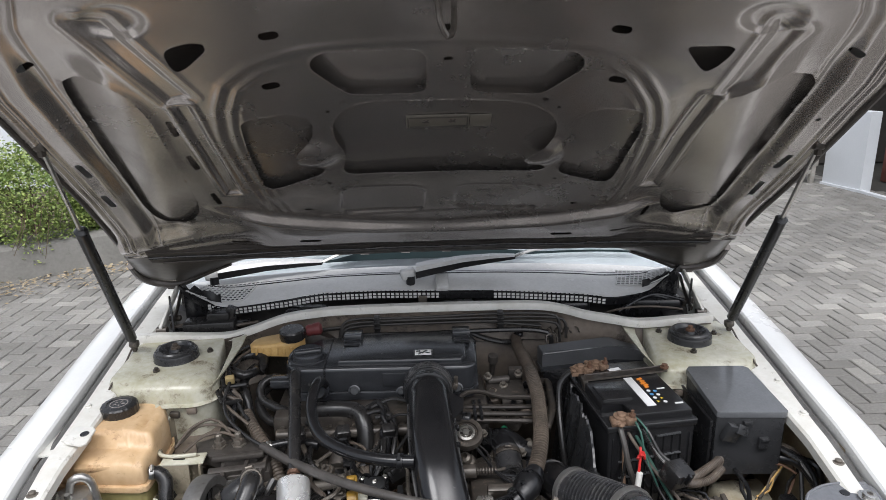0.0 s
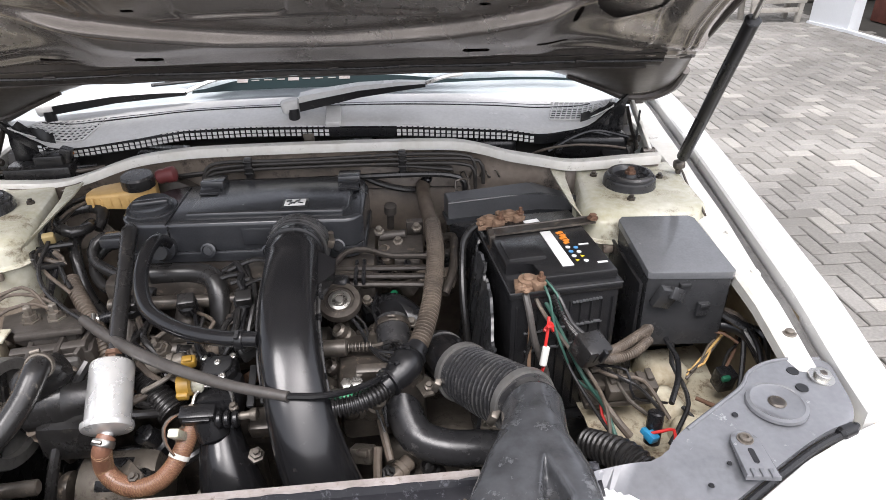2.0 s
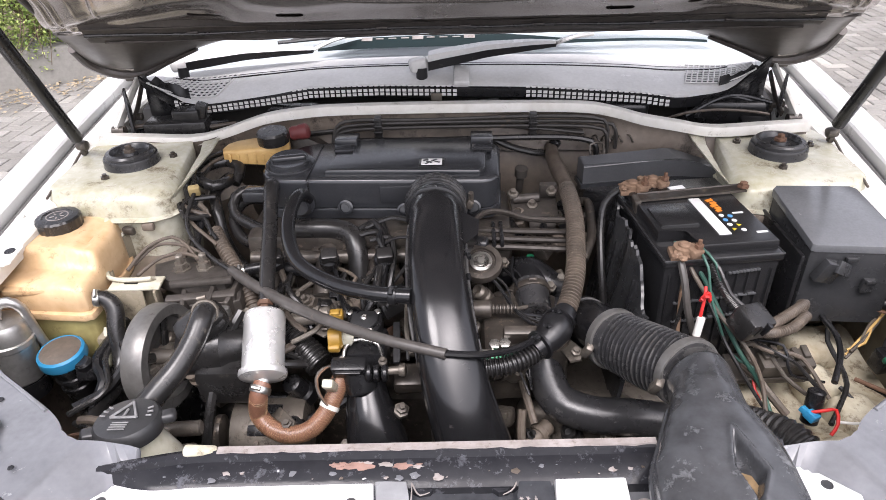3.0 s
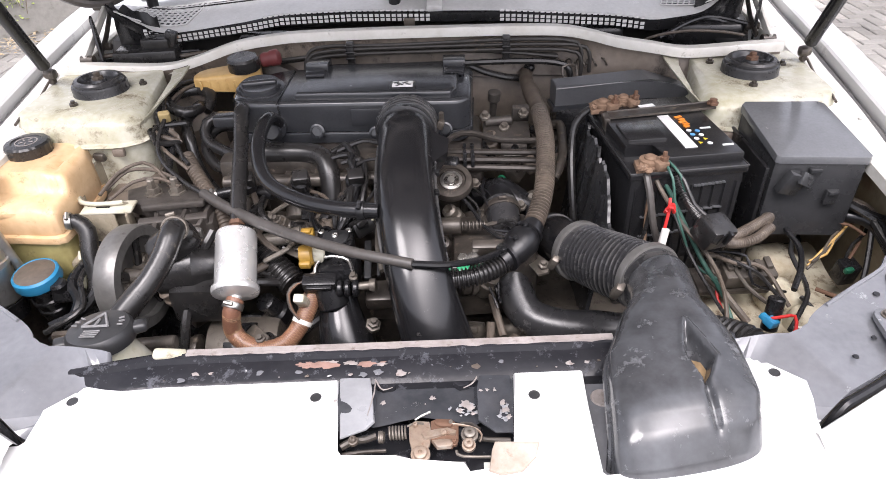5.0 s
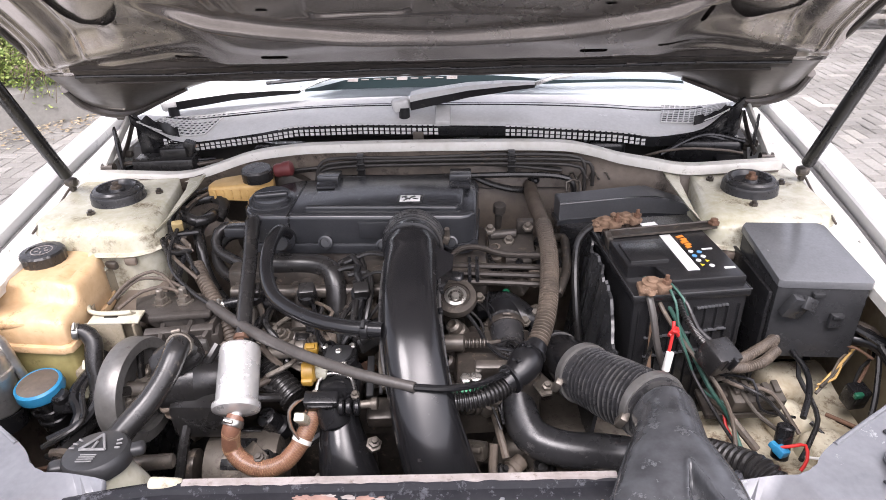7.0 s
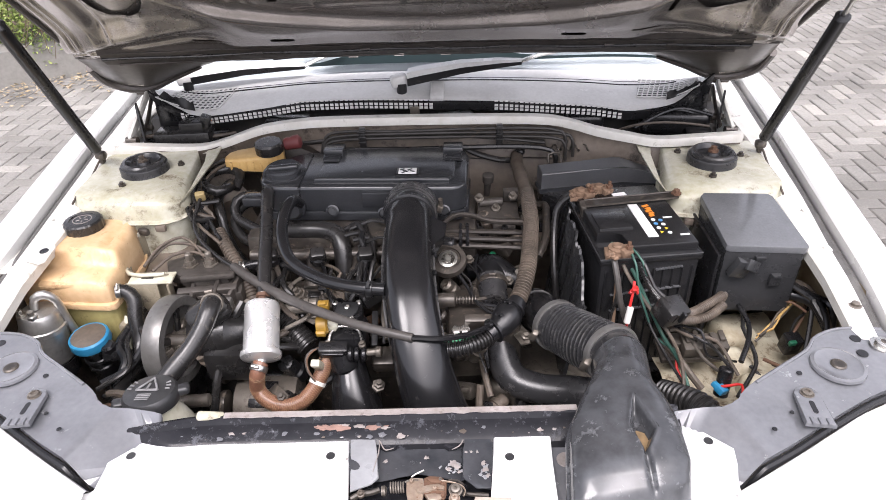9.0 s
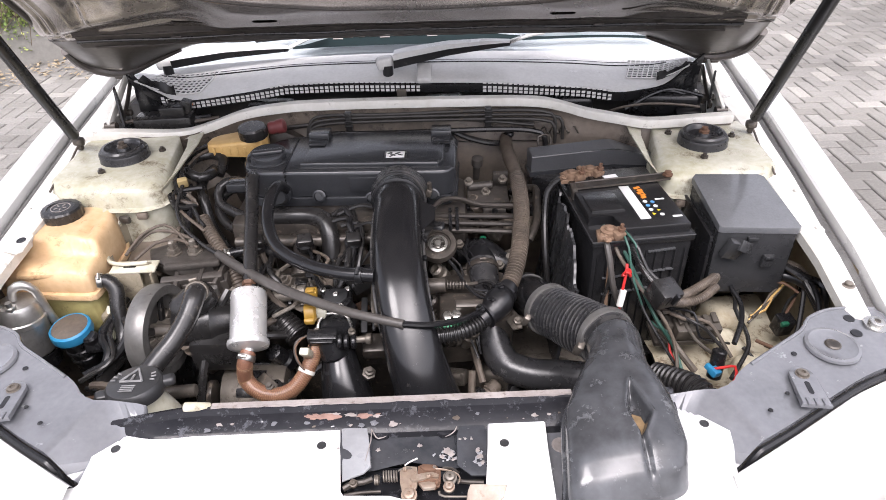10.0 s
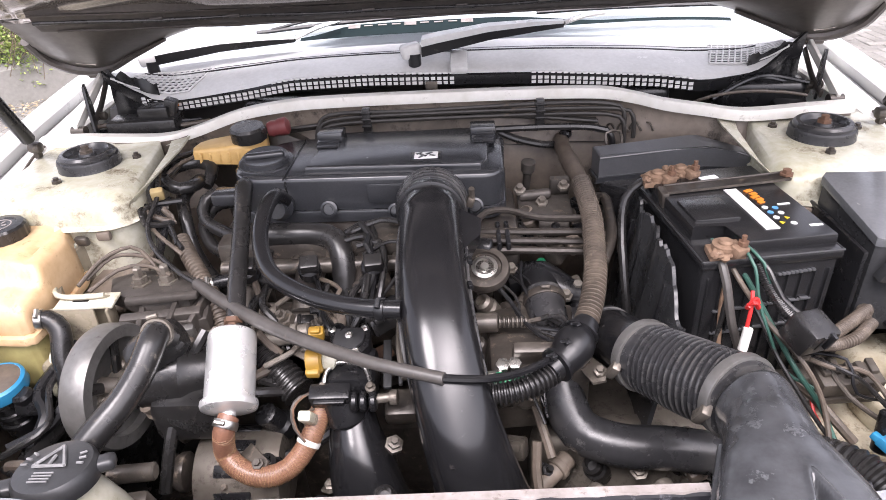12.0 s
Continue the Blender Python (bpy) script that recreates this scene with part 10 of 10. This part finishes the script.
# ---- left of the yard: planter kerb, hedge, leaf litter ----
b = B()
rows = []
for k in span(0, 1, 20):
    x, y = -4.52 + 2.5 * k, 3.63 + 1.75 * k
    w = 0.02 * noise.noise(Vector((k * 9, 0, 0)))
    rows.append([(x + 0.10, y - 0.14, -0.01), (x + 0.08 + w, y - 0.11, 0.22), (x + 0.05, y - 0.07, 0.25 + w), (x - 0.12, y + 0.17, 0.25 + w), (x - 0.14, y + 0.2, -0.01)])
loft(b, rows)
lone("planter_kerb", b, M_CONCRETE, "mossy low concrete kerb before the hedge", "kerb", kind="structure")
b = B()
slab(b, [(-4.52, 3.78), (-2.12, 5.48), (-3.0, 7.6), (-6.0, 6.2)], -0.01, 0.20, 0.01)
lone("planter_soil", b, M_TWIG, "brown soil behind the kerb", "soil", kind="structure")


def leafmat(name, a, b2):
    m = bpy.data.materials.new(name)
    m.use_nodes = True
    N, L = m.node_tree.nodes, m.node_tree.links
    g0 = N.new("ShaderNodeNewGeometry")
    mx = N.new("ShaderNodeMix")
    mx.data_type = "RGBA"
    mx.inputs["A"].default_value, mx.inputs["B"].default_value = (*a, 1), (*b2, 1)
    L.new(g0.outputs["Random Per Island"], mx.inputs["Factor"])
    L.new(mx.outputs["Result"], N["Principled BSDF"].inputs["Base Color"])
    N["Principled BSDF"].inputs["Roughness"].default_value = 0.5
    return m


M_LEAVES = leafmat("hedge_leaves", (0.12, 0.20, 0.04), (0.36, 0.42, 0.13))
M_LITTER = leafmat("dry_leaves", (0.30, 0.22, 0.12), (0.40, 0.34, 0.24))


def leaf(vs, fs, p, d, up, s):
    side = d.cross(up).normalized() * s * 0.30
    k = len(vs)
    vs += [p, p + d * s * 0.5 + side, p + d * s, p + d * s * 0.5 - side, p + d * s * 0.5 - up * s * 0.10]
    fs += [(k, k + 1, k + 4), (k + 1, k + 2, k + 4), (k + 2, k + 3, k + 4), (k + 3, k, k + 4)]


rl = random.Random(11)
for h in range(4):
    cx, cy = -4.07 + 0.55 * h, 4.22 + 0.37 * h
    bush = thing("bush", (cx, cy, 0.18), "leafy green hedge bush behind a concrete kerb", "bush", "hedge bushes")
    for q in range(9):
        x0, y0 = cx + rl.gauss(0.05, 0.10), cy - 0.30 + rl.gauss(0, 0.06)
        b = B()
        sweep(b, [(x0, y0 + 0.10, 0.55), (x0 + 0.03, y0 - 0.02, 0.38), (x0 + rl.gauss(0, 0.05), y0 - 0.10, 0.14 + 0.1 * rl.random())], [0.004, 0.003, 0.002], 4, step=0.06)
        part("stem", b, M_TWIG, bush)
    for q in range(7):
        a = rl.random() * 6.28
        b = B()
        sweep(b, [(cx, cy, 0.15), (cx + 0.12 * math.cos(a), cy + 0.12 * math.sin(a), 0.42), (cx + 0.34 * math.cos(a), cy + 0.30 * math.sin(a), 0.66)], [0.014, 0.010, 0.004], 6, step=0.06)
        part("stem", b, M_TWIG, bush)
    vs, fs = [], []
    for q in range(14000):
        a, e = rl.random() * 6.283, math.acos(1 - 1.5 * rl.random())
        rr = 0.62 + 0.38 * rl.random() ** 0.5
        k = 1 + 0.25 * noise.noise(Vector((math.cos(a) * 2, math.sin(a) * 2, e * 2 + h)))
        p = Vector((cx + 0.46 * rr * k * math.sin(e) * math.cos(a), cy + 0.40 * rr * k * math.sin(e) * math.sin(a), 0.47 + 0.46 * rr * k * math.cos(e) - 0.16 * rl.random() ** 3))
        if p.z < 0.07:
            continue
        d = Vector((rl.gauss(0, 1), rl.gauss(0, 1), rl.gauss(0, 0.7))).normalized()
        up = Vector((rl.gauss(0, 0.6), rl.gauss(0, 0.6), 1)).normalized()
        leaf(vs, fs, p, d, up, 0.016 + 0.020 * rl.random())
    b = B()
    add(b, vs, fs)
    crown = part("crown", b, M_LEAVES, bush, smooth=False)
    crown["kind"] = "stuff"
vs, fs = [], []
for q in range(1300):
    k = rl.random()
    p = Vector((-4.3 + 2.6 * k + rl.gauss(0, 0.15), 3.44 + 1.75 * k + rl.gauss(0, 0.16), 0.012))
    leaf(vs, fs, p, Vector((rl.gauss(0, 1), rl.gauss(0, 1), 0.1)).normalized(), Vector((rl.gauss(0, 0.3), rl.gauss(0, 0.3), 1)).normalized(), 0.018 + 0.028 * rl.random() ** 2)
b = B()
add(b, vs, fs)
lone("leaf_litter", b, M_LITTER, "dry brown leaves along the kerb", "leaves", kind="stuff", smooth=False)


# ---- brick paving, herringbone ----
def brickmat(name, per_object):
    m = bpy.data.materials.new(name)
    m.use_nodes = True
    N, L = m.node_tree.nodes, m.node_tree.links
    p = N["Principled BSDF"]
    if per_object:
        rv = N.new("ShaderNodeObjectInfo").outputs["Random"]
    else:
        rv = N.new("ShaderNodeNewGeometry").outputs["Random Per Island"]
    tone = N.new("ShaderNodeValToRGB")
    tone.color_ramp.elements[0].color, tone.color_ramp.elements[1].color = (0.195, 0.186, 0.168, 1), (0.325, 0.310, 0.28, 1)
    e = tone.color_ramp.elements.new(0.85)
    e.color = (0.248, 0.238, 0.220, 1)
    L.new(rv, tone.inputs[0])
    g0 = N.new("ShaderNodeNewGeometry")
    n1, n2 = N.new("ShaderNodeTexNoise"), N.new("ShaderNodeTexNoise")
    n1.inputs["Scale"].default_value, n1.inputs["Detail"].default_value = 90, 5
    n2.inputs["Scale"].default_value, n2.inputs["Detail"].default_value = 1.3, 5
    for n in (n1, n2):
        L.new(g0.outputs["Position"], n.inputs["Vector"])
    f = N.new("ShaderNodeMapRange")
    f.inputs["From Min"].default_value, f.inputs["From Max"].default_value, f.inputs["To Min"].default_value, f.inputs["To Max"].default_value = 0.3, 0.7, 0.72, 1.25
    s2 = N.new("ShaderNodeMath")
    s2.operation = "MULTIPLY_ADD"
    L.new(n1.outputs[0], s2.inputs[0])
    s2.inputs[1].default_value = 0.5
    L.new(n2.outputs[0], s2.inputs[2])
    off = N.new("ShaderNodeMath")
    off.operation = "SUBTRACT"
    L.new(s2.outputs[0], off.inputs[0])
    off.inputs[1].default_value = 0.25
    L.new(off.outputs[0], f.inputs["Value"])
    mul = N.new("ShaderNodeMix")
    mul.data_type, mul.blend_type = "RGBA", "MULTIPLY"
    mul.inputs["Factor"].default_value = 1.0
    L.new(tone.outputs[0], mul.inputs["A"])
    L.new(f.outputs[0], mul.inputs["B"])
    L.new(mul.outputs["Result"], p.inputs["Base Color"])
    p.inputs["Roughness"].default_value = 0.75
    bn = N.new("ShaderNodeBump")
    bn.inputs["Strength"].default_value, bn.inputs["Distance"].default_value = 0.5, 0.003
    L.new(n1.outputs[0], bn.inputs["Height"])
    L.new(bn.outputs[0], p.inputs["Normal"])
    return m


M_BRICK, M_BRICKS = brickmat("paving_brick", True), brickmat("paving_bricks_far", False)
paving = thing("pavement", (0, 0, 0), "grey brick paving laid in herringbone", "paving", kind="structure")
C = 0.080
BX, BY = 0.0765, 0.0365


def brick_data(lx, ly):
    return [(sx * lx, sy * ly, -0.03) for sx, sy in ((-1, -1), (1, -1), (1, 1), (-1, 1))] + [(sx * lx, sy * ly, -0.004) for sx, sy in ((-1, -1), (1, -1), (1, 1), (-1, 1))] + [(sx * (lx - 0.004), sy * (ly - 0.004), 0.0) for sx, sy in ((-1, -1), (1, -1), (1, 1), (-1, 1))]


BF = [(0, 1, 5, 4), (1, 2, 6, 5), (2, 3, 7, 6), (3, 0, 4, 7), (4, 5, 9, 8), (5, 6, 10, 9), (6, 7, 11, 10), (7, 4, 8, 11), (8, 9, 10, 11)]
shared = []
for lx, ly in ((BX, BY), (BY, BX)):
    me = bpy.data.meshes.new("brick")
    me.from_pydata(brick_data(lx, ly), [], BF)
    me.materials.append(M_BRICK)
    shared.append(me)
vs, fs, near = [], [], []
rb = random.Random(3)
for i in range(-56, 64):
    for j in range(-46, 119):
        m = (i - j) % 4
        if m == 0:
            x, y, k = (i + 1) * C, (j + 0.5) * C, 0
        elif m == 2:
            x, y, k = (i + 0.5) * C, j * C, 1
        else:
            continue
        if abs(x) < 0.62 and 0.35 < y < 2.6 or x > 4.82 or x < -4.2 or (x < -1.8 and y > 3.48 + 0.7 * (x + 4.52)):
            continue
        if (x > 0 and y > x * 2.6 + 3.5) or (x < 0 and y > 6):
            if y > 8.6 or x < -3:
                continue
        z, tx, ty = rb.gauss(0, 0.0012), rb.gauss(0, 0.008), rb.gauss(0, 0.008)
        if abs(x) > 0.75 and 1.0 < y < 4.4 and abs(x) < 2.1 and len(near) < 300 and (x > 0.8 or x < -0.8):
            near.append((x, y, z, tx, ty, k))
        else:
            n0 = len(vs)
            lx, ly = (BX, BY) if k == 0 else (BY, BX)
            vs += [(x + a, y + c, e + z + tx * a + ty * c) for a, c, e in brick_data(lx, ly)]
            fs += [tuple(q + n0 for q in f0) for f0 in BF]
me = bpy.data.meshes.new("bricks")
me.from_pydata(vs, [], fs)
me.materials.append(M_BRICKS)
rest = new("bricks", me)
rest.parent = paving
rest["kind"] = "stuff"
rest["label"] = "grey paving bricks, evenly laid"
for x, y, z, tx, ty, k in near:
    o = new("brick", shared[k])
    o.location = (x, y, z)
    o.rotation_euler = (ty, -tx, 0)
    o.parent = paving
